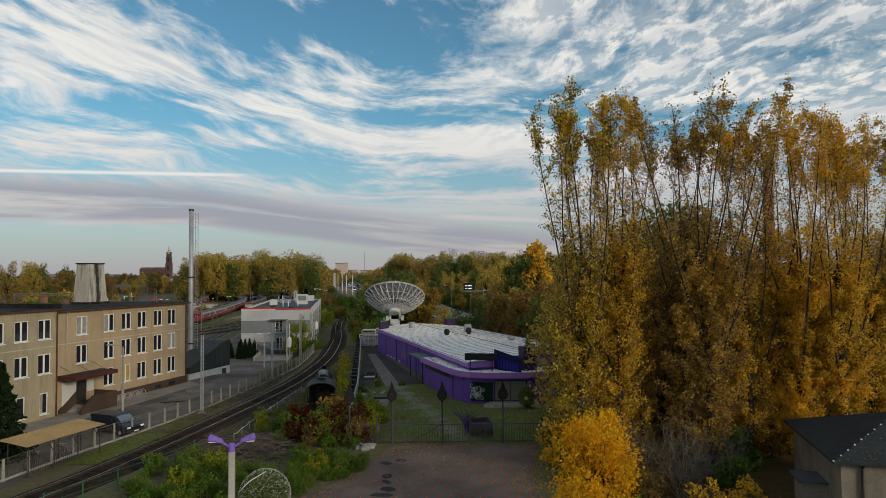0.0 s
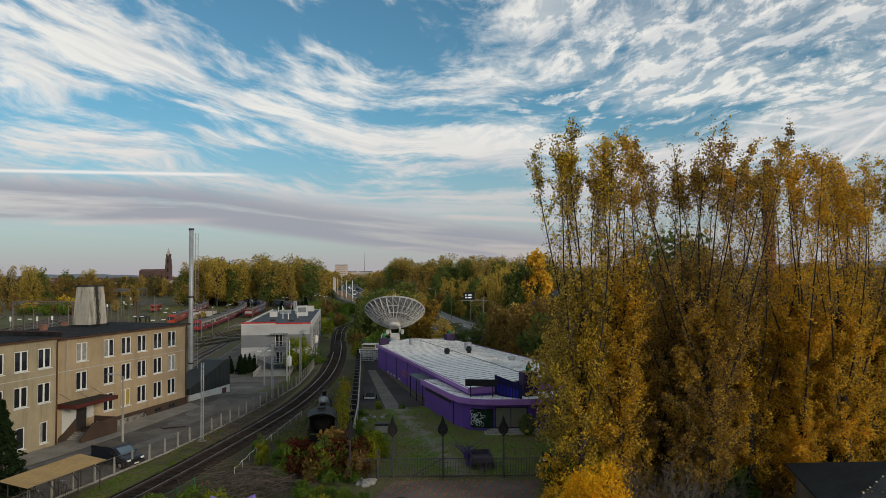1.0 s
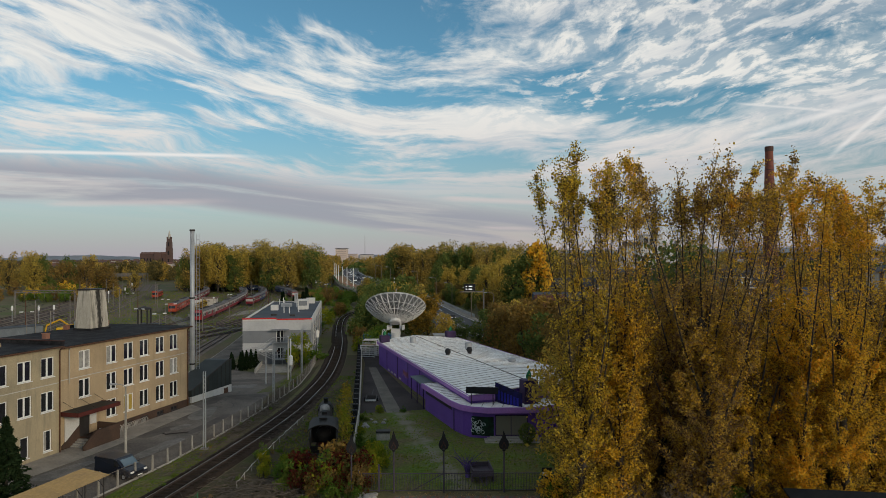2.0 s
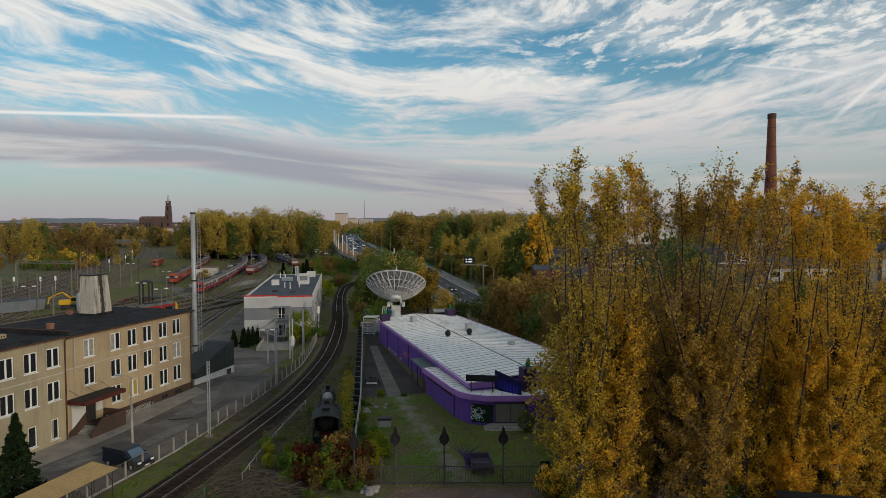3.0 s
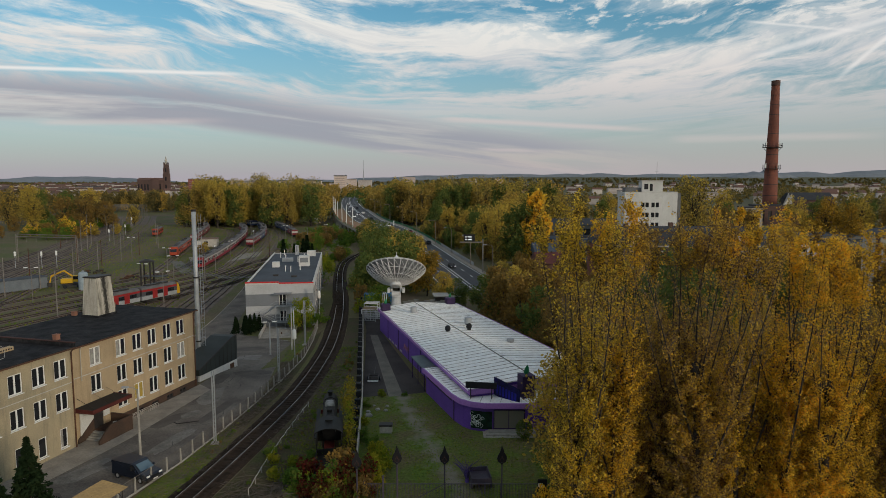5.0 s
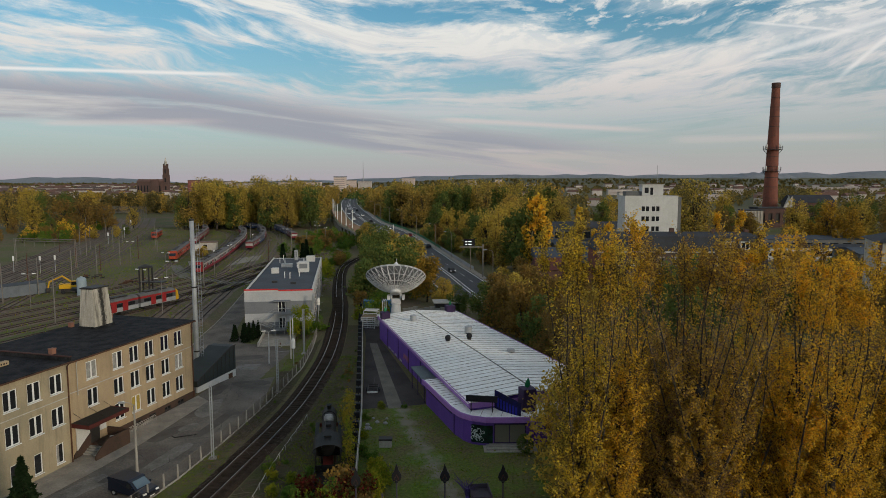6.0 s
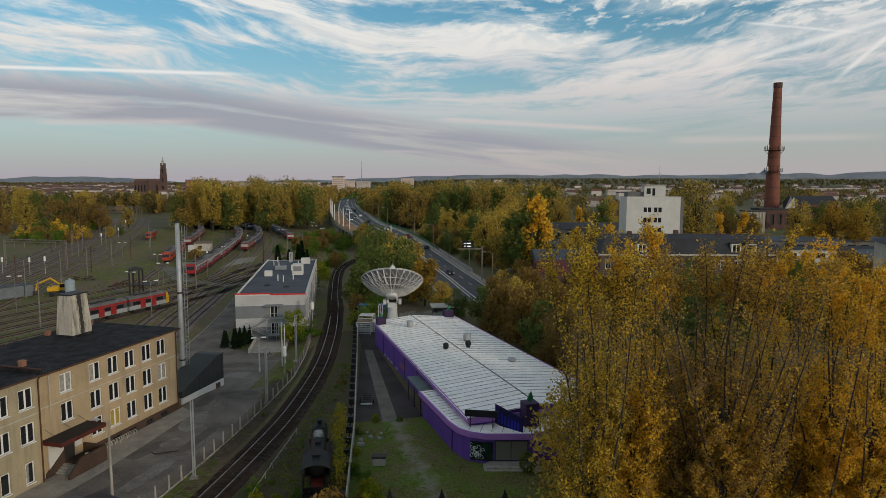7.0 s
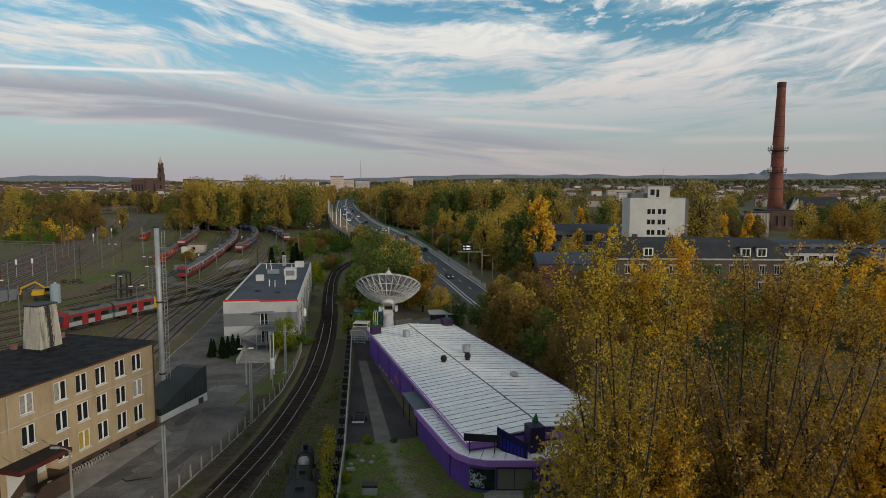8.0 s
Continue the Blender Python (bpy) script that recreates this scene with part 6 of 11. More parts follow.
# bicycle shelter with tan corrugated roof
shel = thing("bicycle_shelter", "open bicycle shelter with tan corrugated roof", "shelter", facing(-27.6, 44.6, -25.8, 51.4))
cb = Build()
nc = 70
for i in range(nc + 1):
    x = 0.1 * i
    z = 0.03 * (i % 2)
    cb.v += [(x, 0.0, 2.12 + z), (x, 2.5, 2.42 + z), (x, 0.0, 2.10 + z), (x, 2.5, 2.40 + z)]
cb.f = [f for i in range(nc) for f in ((4 * i, 4 * i + 4, 4 * i + 5, 4 * i + 1), (4 * i + 3, 4 * i + 7, 4 * i + 6, 4 * i + 2))]
part("roof", cb, mat("tan_corrugated", (0.44, 0.29, 0.12), (0.36, 0.24, 0.11), scale=0.8, fine=5), shel, "tan corrugated roof")
for x in (0.4, 2.5, 4.6, 6.7):
    part("post", Build().tube([(x, 0.35, -0.2), (x, 0.35, 2.12)], 0.04, 6), dark_steel, shel)
    part("post", Build().tube([(x, 2.1, -0.2), (x, 2.1, 2.36)], 0.04, 6), dark_steel, shel)
    part("brace", Build().tube([(x, 0.35, 1.2), (x, 1.4, 2.28)], 0.03, 5), dark_steel, shel)
rackb = Build()
for k in range(33):
    rackb.tube([(0.4 + 0.19 * k, 0.7, 0.0), (0.4 + 0.19 * k, 0.7, 0.75)], 0.012, 3)
part("bicycle_rack", rackb, dark_steel, shel)


def bicycle(m, label="black bicycle leaning in the shelter"):
    t = thing("bicycle", label, "bicycle", m, "bicycles")
    for x in (-0.52, 0.52):
        part("wheel", Build().tube([(x + 0.33 * math.cos(2 * math.pi * k / 16), 0, 0.34 + 0.33 * math.sin(2 * math.pi * k / 16)) for k in range(17)], 0.02, 4, False), black_paint, t)
    part("frame_tubes", Build().tube([(-0.52, 0, 0.34), (-0.12, 0, 0.85), (0.36, 0, 0.85), (0.52, 0, 0.34)], 0.02, 5).tube([(-0.05, 0, 0.3), (0.36, 0, 0.85)], 0.02, 5).tube([(-0.52, 0, 0.34), (-0.05, 0, 0.3), (-0.16, 0, 0.98)], 0.02, 5), dark_steel, t)
    part("handlebar", Build().tube([(0.36, -0.28, 1.02), (0.38, 0, 1.0), (0.36, 0.28, 1.02)], 0.016, 5).tube([(0.36, 0, 0.85), (0.38, 0, 1.0)], 0.02, 5), steel, t)
    part("saddle", Build().box(-0.3, -0.07, 0.97, -0.05, 0.07, 1.03), black_paint, t, bevel=0.02)


bicycle(at(-28.9, 47.4, 1.3))
bicycle(at(-28.4, 49.6, 1.5))
rack2 = thing("bicycle_stand", "pale zigzag bicycle stand along the brown plinth", "bicycle stand", facing(*BA, *BB, 0.0))
for k in range(17):
    x = 5.6 + 0.36 * k
    part("hoop", Build().tube([(x, -0.45, -0.3), (x, -0.45, 0.45), (x + 0.1, -0.6, 0.65), (x + 0.2, -0.75, 0.45), (x + 0.2, -0.75, -0.3)], 0.035, 5), pale_concrete, rack2)
part("ground_rail", Build().box(5.5, -0.5, -0.3, 11.9, -0.42, -0.22), pale_concrete, rack2)
pl = thing("fallen_barrier", "broken barrier bar lying on the asphalt", "barrier", at(-29.6, 70.5, 0.3))
part("bar", Build().tube([(0, 0, 0.08), (2.2, 0.2, 0.08)], 0.06, 5), dark_steel, pl)
part("foot", Build().tube([(0, 0, 0.05), (-0.4, 0.6, 0.05)], 0.06, 5), dark_steel, pl)


# lamps and overhead-line masts
def street_lamp(x, y, h, turn, label, double=False, pole=concrete, head=steel, arm=0.9):
    t = thing("street_lamp", label, "lamp post", at(x, y, turn), "street lamps")
    part("pole", Build().tube([(0, 0, -0.3), (0, 0, h * 0.5), (0, 0, h)], [0.14, 0.11, 0.08], 8), pole, t)
    for s in ((1, -1) if double else (1,)):
        part("arm", Build().tube([(0, 0, h - 0.05), (s * arm * 0.5, 0, h + 0.18), (s * arm, 0, h + 0.2)], 0.04, 5), pole, t)
        part("lamp_head", Build().box(s * arm - 0.1 if s > 0 else s * arm - 0.6, -0.14, h + 0.12, s * arm + 0.6 if s > 0 else s * arm + 0.1, 0.14, h + 0.28), head, t, bevel=0.05)
    return t


street_lamp(-29.6, 61.6, 6.9, radians(180), "tall grey concrete street lamp with one arm")
street_lamp(-27.7, 102.5, 5.2, 0.3, "grey double-headed lamp in the forecourt", True, steel, white_frame, 0.5)
street_lamp(-24.6, 104, 6.5, 1.8, "slim pale post beside the green tree", False, pale_concrete)
pl_lamp = thing("purple_twin_lamp", "concrete lamp post with two violet lamp heads", "lamp post", at(-9.35, 30.0, 0.1))
part("pole", Build().box(-0.13, -0.13, -0.2, 0.13, 0.13, 5.6), pale_concrete, pl_lamp, bevel=0.03)
part("cap", Build().tube([(0, 0, 5.45), (0, 0, 5.95)], 0.13, 10), lamp_purple, pl_lamp, "violet pole cap")
for s in (-1, 1):
    part("arm", Build().tube([(s * 0.1, 0, 5.8), (s * 0.45, 0, 6.02)], 0.05, 6), lamp_purple, pl_lamp)
    hd = Build().add([(s * 0.38, -0.12, 5.98), (s * 1.02, -0.18, 6.12), (s * 1.02, 0.18, 6.12), (s * 0.38, 0.12, 5.98), (s * 0.38, -0.1, 6.12), (s * 0.95, -0.14, 6.38), (s * 0.95, 0.14, 6.38), (s * 0.38, 0.1, 6.12)],
                     [(0, 1, 2, 3), (7, 6, 5, 4), (0, 4, 5, 1), (1, 5, 6, 2), (2, 6, 7, 3), (3, 7, 4, 0)])
    part("lamp_head", hd, lamp_purple, pl_lamp, "violet lamp head", 0.03)
    part("diffuser", Build().box(min(s * 0.5, s * 0.98), -0.1, 6.02, max(s * 0.5, s * 0.98), 0.1, 6.06), white_frame, pl_lamp)


def line_mast(x, y, h, side, turn=0.0, label="grey lattice overhead-line mast with bracket arm", arm=True):
    t = thing("line_mast", label, "mast", at(x, y, turn), "overhead-line masts")
    b = 0.10
    for sx, sy in ((-b, -b), (b, -b), (b, b), (-b, b)):
        part("leg", Build().box(sx - 0.03, sy - 0.03, -0.3, sx + 0.03, sy + 0.03, h), steel, t)
    lat = Build()
    k = 0.2
    while k < h - 0.4:
        lat.tube([(-b, -b, k), (b, -b, k + 0.4)], 0.016, 3, False).tube([(b, -b, k), (b, b, k + 0.4)], 0.016, 3, False).tube([(-b, b, k), (-b, -b, k + 0.4)], 0.016, 3, False)
        k += 0.4
    tagged(part("lacing", lat, steel, t), kind="stuff")
    part("footing", Build().box(-0.4, -0.4, -0.4, 0.4, 0.4, 0.12), concrete, t)
    if arm:
        part("bracket", Build().tube([(side * 0.1, 0, h - 0.1), (side * 0.6, 0, h + 0.1), (side * 1.9, 0, h - 0.15)], 0.025, 5).tube([(side * 0.1, 0, h - 1.3), (side * 1.9, 0, h - 0.2)], 0.02, 5), steel, t)
        part("registration_arm", Build().tube([(side * 0.1, 0, h - 1.7), (side * 2.0, 0, h - 1.5)], 0.015, 4), steel, t)
        part("insulator", Build().lathe([(0.05, 0), (0.1, 0.06), (0.05, 0.12), (0.1, 0.18), (0.05, 0.24)], 8, (side * 0.5, 0, h - 0.7)), rusty, t)
    return t


line_mast(-23.6, 65.2, 7.6, 1, 0.12, "slender grey twin-post mast beside the fence", False)
line_mast(-22.2, 86, 7.2, 1, -0.05)
line_mast(-22.9, 106, 7.4, 1, -0.1)
line_mast(-24.9, 124, 7.4, 1, -0.15)
line_mast(-28.3, 148, 7.4, 1, -0.15)
for x, y, h, lab in ((-22.9, 98.5, 4.3, "white railway signal head on a grey post"), (-25.8, 134, 5.2, "white railway signal head on a grey post")):
    t = thing("railway_signal", lab, "signal", at(x, y), "railway signals")
    part("post", Build().tube([(0, 0, -0.2), (0, 0, h - 0.8)], 0.07, 8), steel, t)
    part("signal_head", Build().lathe([(0.1, h - 1.6), (0.3, h - 1.45), (0.3, h - 0.25), (0.12, h)], 12), white_frame, t, "white signal housing")
post = thing("thin_white_post", "slim white marker post in the grass", "post", at(-24.9, 107))
part("shaft", Build().tube([(0, 0, -0.2), (0, 0, 6.3)], 0.07, 7), white_frame, post)
part("cap", Build().lathe([(0.09, 6.3), (0.09, 6.36), (0.02, 6.42)], 7), steel, post)

# yard clutter by the hall
trailer = thing("boat_trailer", "empty dark steel trailer with drawbar on the asphalt", "trailer", at(-9.6, 86.4, 0.05))
for x in (-0.65, 0.65):
    part("side_rail", Build().box(x - 0.05, -1.5, 0.42, x + 0.05, 1.5, 0.52), dark_steel, trailer)
    w = part("wheel", Build().tube([(x * 1.25 - 0.08, 0, 0.3), (x * 1.25 + 0.08, 0, 0.3)], 0.3, 14), black_paint, trailer)
    part("rim", Build().tube([(x * 1.25 - 0.09, 0, 0.3), (x * 1.25 + 0.09, 0, 0.3)], 0.15, 10), steel, w)
for y in (-1.45, -0.7, 0.0, 0.7, 1.45):
    part("cross_member", Build().box(-0.6, y - 0.04, 0.42, 0.6, y + 0.04, 0.5), dark_steel, trailer)
part("drawbar", Build().tube([(0, 1.5, 0.45), (0, 4.6, 0.5)], 0.05, 5), dark_steel, trailer)
part("tail_board", Build().box(-0.7, -1.6, 0.3, 0.7, -1.54, 0.5), white_frame, trailer)
util = thing("utility_cabinet", "low pale utility cabinet with dark lid on the grass", "cabinet", at(-6.35, 68.2))
part("body", Build().box(-0.66, -0.35, -0.05, 0.66, 0.35, 0.75), pale_concrete, util, bevel=0.02)
part("lid", Build().box(-0.72, -0.42, 0.75, 0.72, 0.42, 0.98), dark_steel, util, "dark lid", 0.04)
rubble = mat("pale_rubble", (0.34, 0.33, 0.31), (0.22, 0.21, 0.20), scale=3)
for i in range(16):
    r = random.Random(500 + i)
    x, y = (r.uniform(-6.9, -5.2), r.uniform(51.0, 52.6)) if i < 9 else (r.uniform(-9.0, -6.0), r.uniform(72.5, 76.5))
    t = thing("stone", "broken pale concrete rubble stone", "stone", at(x, y, r.uniform(0, 6)), "rubble stones")
    s = r.uniform(0.18, 0.45)
    part("block", Build().lathe([(s, -0.1), (s * 1.05, s * 0.3), (s * 0.7, s * 0.75), (s * 0.2, s * 0.85)], 6), rubble, t)
cart = thing("wooden_cart", "dark handcart planter standing on the grass", "cart", at(3.0, 56.3, 0.1))
part("bed", Build().box(-0.85, -1.2, 0.55, 0.85, 1.2, 0.65), gp, cart)
for sx in (-0.85, 0.85):
    part("side", Build().box(sx - 0.03, -1.2, 0.65, sx + 0.03, 1.2, 1.15), gp, cart)
    for y in (-0.8, 0.8):
        part("wheel", Build().tube([(sx * 1.05 - 0.05, y, 0.4), (sx * 1.05 + 0.05, y, 0.4)], 0.4, 14), gp, cart)
for sy in (-1.2, 1.2):
    part("end_board", Build().box(-0.85, sy - 0.03, 0.65, 0.85, sy + 0.03, 1.05), gp, cart)
part("shaft", Build().tube([(-0.3, -1.2, 0.6), (-0.1, -2.2, 0.15)], 0.04, 5).tube([(0.3, -1.2, 0.6), (0.1, -2.2, 0.15)], 0.04, 5), gp, cart)
tree_s = thing("purple_branch_sculpture", "bare branching shrub painted dull violet", "sculpture", at(1.9, 56.6))
vio = mat("dull_violet_paint", (0.085, 0.055, 0.19), (0.06, 0.045, 0.11), bump=0)
vb = Build()
rr = random.Random(77)
for k in range(26):
    part("branch", Build().tube([(0, 0, 0.0), (rr.uniform(-0.3, 0.3), rr.uniform(-0.3, 0.3), 0.9), (rr.uniform(-1.4, 1.4), rr.uniform(-1.0, 1.0), rr.uniform(1.4, 2.3))], [0.05, 0.035, 0.012], 4, False), vio, tree_s)
part("painted_trunk", Build().lathe([(0.2, -0.1), (0.16, 0.8), (0.2, 1.1)], 8), mat("violet_paint", (0.13, 0.08, 0.33), bump=0), tree_s)

rackm = mat("white_tube", (0.66, 0.66, 0.66), bump=0)
for k, (x, y, sz) in enumerate(((-14.3, 124.0, 1.0), (-14.2, 127.2, 1.25), (-11.9, 125.5, 0.9))):
    t = thing("stage_rack", "white lattice storage rack with a brown board" if k == 0 else "white lattice storage rack", "rack", at(x, y, -0.1), "storage racks")
    w, d, h = 1.3, 1.1, 2.3 * sz
    for sx in (-w, w):
        for sy in (-d, d):
            part("upright", Build().box(sx - 0.05, sy - 0.05, -0.05, sx + 0.05, sy + 0.05, h), rackm, t)
    for i in range(6):
        z = 0.25 + i * (h - 0.3) / 5
        part("shelf_rail", Build().box(-w, -d - 0.03, z - 0.05, w, -d + 0.03, z + 0.05), rackm, t)
        part("shelf_rail", Build().box(-w, d - 0.03, z - 0.05, w, d + 0.03, z + 0.05), rackm, t)
    for i in range(5):
        part("slat", Build().box(-w + 0.5 * i + 0.2, -d - 0.04, 0.2, -w + 0.5 * i + 0.27, -d + 0.02, h * 0.75), rackm, t)
    part("top_board", Build().box(-w, -d, h - 0.1, w, d, h), mat("brown_board", (0.22, 0.16, 0.10), bump=0.1) if k == 0 else rackm, t)
box_c = thing("blue_container", "long low blue container behind the racks", "container", at(-14.0, 139.5, 0.08))
part("body", Build().box(-3.2, -1.2, 0, 3.2, 1.2, 2.5), mat("container_blue", (0.03, 0.11, 0.22), (0.025, 0.09, 0.18)), box_c, bevel=0.03)
part("roof_panel", Build().box(-3.1, -1.1, 2.505, 3.1, 1.1, 2.55), mat("container_top", (0.10, 0.22, 0.34)), box_c)
kiosk = thing("garden_shed", "small dark shed with flat pale felt roof", "shed", at(0.6, 138.5, 0.1))
part("wall_shell", Build().box(-2.6, -1.8, -0.2, 2.6, 1.8, 2.3), dark_steel, kiosk)
part("roof", Build().box(-3.0, -2.2, 2.3, 3.0, 2.2, 2.5), pale_concrete, kiosk, "flat pale roof", 0.03)
statue_white = mat("statue_white", (0.55, 0.55, 0.55), bump=0.1)
for k, (x, y, h) in enumerate(((-5.6, 128.0, 2.5), (-4.9, 128.3, 2.2), (-4.0, 128.1, 2.6), (-3.2, 128.6, 2.3), (-2.2, 128.4, 2.0), (-1.2, 128.9, 2.1))):
    b = Build().lathe([(0.34, -0.1), (0.30, 0.2 * h), (0.22, 0.45 * h), (0.30, 0.72 * h), (0.12, 0.82 * h), (0.16, 0.9 * h), (0.06, h)], 10)
    tagged(part("statue", b, statue_white, None, smooth=True, m=at(x, y)), "plain white standing statue behind the hall", "statue", "white statues")
rail_fence = thing("grey_lattice_wall", "grey lattice wall panels behind the dish", "wall", at(-4.5, 133, 0.05))
for i in range(8):
    part("panel", Build().box(-4.0 + 1.1 * i, -0.08, -0.1, -2.98 + 1.1 * i, 0.08, 2.0 + 0.2 * (i % 3)), concrete, rail_fence)

# white rope barrier on little posts beside the locomotive
rope = thing("rope_barrier", "white chain barrier on short posts along the track", "barrier")
rp = along([(-16.9, 54), (-17.0, 60), (-16.7, 68), (-16.2, 77)], 2.2)
for p, a in rp:
    part("post", Build().tube([(p.x, p.y, -0.1), (p.x, p.y, 0.7)], 0.025, 5), pale_concrete, rope)
for (p, a), (q, b) in zip(rp, rp[1:]):
    for k in range(6):
        c, d = p.lerp(q, (k + 0.1) / 6), p.lerp(q, (k + 0.75) / 6)
        part("link", Build().tube([(c.x, c.y, 0.66 - 0.12 * math.sin(math.pi * (k + 0.1) / 6)), (d.x, d.y, 0.66 - 0.12 * math.sin(math.pi * (k + 0.75) / 6))], 0.02, 4), white_frame, rope)
gf = thing("green_wire_fence", "low green wire mesh fence along the railway", "fence")
gpts = along([(-22.5, 38), (-20.4, 43.2), (-18.8, 47.5), (-18.2, 52)], 2.5)
for p, a in gpts:
    part("post", Build().tube([(p.x, p.y, -0.1), (p.x, p.y, 1.25)], 0.04, 6), green_paint, gf)
for (p, a), (q, b) in zip(gpts, gpts[1:]):
    for z in (0.2, 0.65, 1.15):
        part("wire", Build().tube([(p.x, p.y, z), (q.x, q.y, z)], 0.015, 4), green_paint, gf)

def leaf_mesh_flat(pts, size):
    """Fallen leaves lying flat, one small kite each."""
    r = random.Random(3)
    b = Build()
    for x, y, z in pts:
        a, q = r.uniform(0, 6.283), size * r.uniform(0.6, 1.2)
        c, d = q * math.cos(a), q * math.sin(a)
        b.add([(x + c, y + d, z), (x - d * 0.6, y + c * 0.6, z + 0.02), (x - c, y - d, z + 0.005), (x + d * 0.6, y - c * 0.6, z + 0.015)], [(0, 1, 2, 3)])
    return b.mesh("roof_leaves")


# small stone shed with dark hipped roof
shed_render = mat("brownish_shed_render", (0.25, 0.215, 0.17), (0.17, 0.145, 0.115), scale=0.7, streak=0.5, stain=(0.08, 0.065, 0.05))
shed = thing("stone_outbuilding", "small grey rendered outbuilding with dark hipped roof", "outbuilding", Matrix.Translation((19.6, 33.4, 0)) @ Matrix.Rotation(radians(-14), 4, "Z"))
SW, SD = 12.0, 8.6
part("wall", wall_with_holes(0, SW, -0.3, 4.05, [(3.6, 4.9, 1.6, 3.0), (8.0, 9.3, 1.6, 3.0)], 0.3), shed_render, shed, "grey rendered wall")
part("side_wall", Build().box(0.0, 0.01, -0.3, 0.3, SD, 4.05).box(SW - 0.3, 0.01, -0.3, SW, SD, 4.05).box(0.3, SD - 0.3, -0.3, SW - 0.3, SD, 4.05), shed_render, shed)
for x in (4.25, 8.65):
    window_unit(shed, x, 1.6, 1.3, 1.4, 0.0, "plain", 2, dark_steel)
rb = Build()
e = 0.45
rb.v = [(-e, -e, 4.05), (SW + e, -e, 4.05), (SW + e, SD + e, 4.05), (-e, SD + e, 4.05), (4.2, SD / 2, 5.75), (SW - 4.2, SD / 2, 5.75), (-e, -e, 3.92), (SW + e, -e, 3.92), (SW + e, SD + e, 3.92), (-e, SD + e, 3.92)]
rb.f = [(0, 1, 5, 4), (1, 2, 5), (2, 3, 4, 5), (3, 0, 4), (6, 7, 1, 0), (7, 8, 2, 1), (8, 9, 3, 2), (9, 6, 0, 3), (9, 8, 7, 6)]
part("roof", rb, mat("dark_shed_felt", (0.036, 0.042, 0.045), (0.026, 0.030, 0.033), scale=0.8, fine=5), shed, "dark felt hipped roof")
part("roof_pipe", Build().lathe([(0.16, 4.9), (0.16, 5.6), (0.22, 5.62), (0.22, 5.75)], 10, (6.0, 5.5, 0)), dark_steel, shed)
part("downpipe", Build().tube([(0.9, -0.1, 0), (0.9, -0.1, 3.7), (0.9, -0.4, 3.95)], 0.07, 6), dark_steel, shed)
for k in range(11):
    f = k / 10
    part("cable_clip", Build().lathe([(0.045, 0), (0.05, 0.03), (0.02, 0.06)], 6, (-e + (4.2 + e) * f, -e + (SD / 2 + e) * f, 4.06 + 1.69 * f)), white_frame, shed)
rl = random.Random(5)
lpts = []
for k in range(420):
    u, v = rl.random() ** 0.6, rl.random()
    x, y = -e + (SW + 2 * e) * v, -e + (SD / 2 + e) * (1 - u)
    if 4.2 * (y + e) / (SD / 2 + e) - e < x < SW - 4.2 * (y + e) / (SD / 2 + e) + e:
        lpts.append((x, y, 4.08 + 1.7 * (y + e) / (SD / 2 + e)))
lm = leaf_mesh_flat(lpts, 0.08)
lm.materials.append(leaf_fallen)
tagged(part("roof_leaves", lm, None, shed), kind="stuff")
part("side_porch", Build().box(-1.2, 2.2, -0.2, 0.0, 3.8, 2.2), shed_render, shed)
part("porch_roof", Build().box(-1.4, 2.0, 2.2, 0.0, 4.0, 2.32), felt, shed)
# ---- railway yard ----
def shifted(pts, k):
    """The line moved sideways by k metres."""
    line = [Vector((*p, 0)) for p in pts]
    out = []
    for i, p in enumerate(line):
        d = (line[min(i + 1, len(line) - 1)] - line[max(i - 1, 0)]).normalized()
        out.append((p.x + d.y * k, p.y - d.x * k))
    return out


THROUGH = [(-88, 40), (-104, 95), (-117, 140), (-131, 192), (-148, 255), (-170, 320), (-198, 400), (-235, 490)]
for k in (-9, -4.5, 0, 4.5, 9, 13.5, 18):
    railway("yard_track", shifted(THROUGH, k), "brown weathered running line in the yard", False, yard_ballast, 1.5, 6.0, 0.08, 0)
SIDING = [(-118, 80), (-95, 142), (-81, 180), (-76, 203), (-80, 232), (-87.3, 274), (-96.7, 318), (-111.4, 362), (-135, 398)]
for k in (-7, 0, 6, 11.5, 17):
    railway("yard_track", shifted(SIDING, k), "rusty siding among weeds in the yard", False, yard_ballast, 1.5, 6.0, 0.06, 0)
EMU_LINE = [(-80, 118), (-71.2, 141.5), (-63.6, 160), (-57, 182), (-56, 215), (-60, 250), (-68, 285)]
railway("yard_track", EMU_LINE, "siding with the grey and red train", False, yard_ballast, 1.5, 5.0, 0.06, 0)
for k in (-9.2, -4.6, 0):
    railway("yard_track", shifted([(-46.4, 104), (-49.2, 117), (-51, 130), (-53.3, 144), (-55.6, 162), (-58, 182), (-57.6, 205), (-53, 234), (-47, 262)], k), "rusty stabling track with weeds", False, yard_ballast, 1.5, 5.0, 0.06, 0)
tagged(part("kerb", strip(spline([(-42.6, 106), (-45.6, 119), (-47.1, 134), (-49.1, 149), (-51.7, 166), (-53.3, 175)], 3.0), -0.10, 0.10, 0.08, land), slab), "pale kerb line along the yard road", "kerb", kind="structure")
THIRD = [(-86, 190), (-96.3, 232.7), (-113.8, 300.9), (-129, 357.9), (-150, 400)]
railway("yard_track", THIRD, "siding with the orange-red railcars", False, yard_ballast, 1.5, 6.0, 0.06, 0)
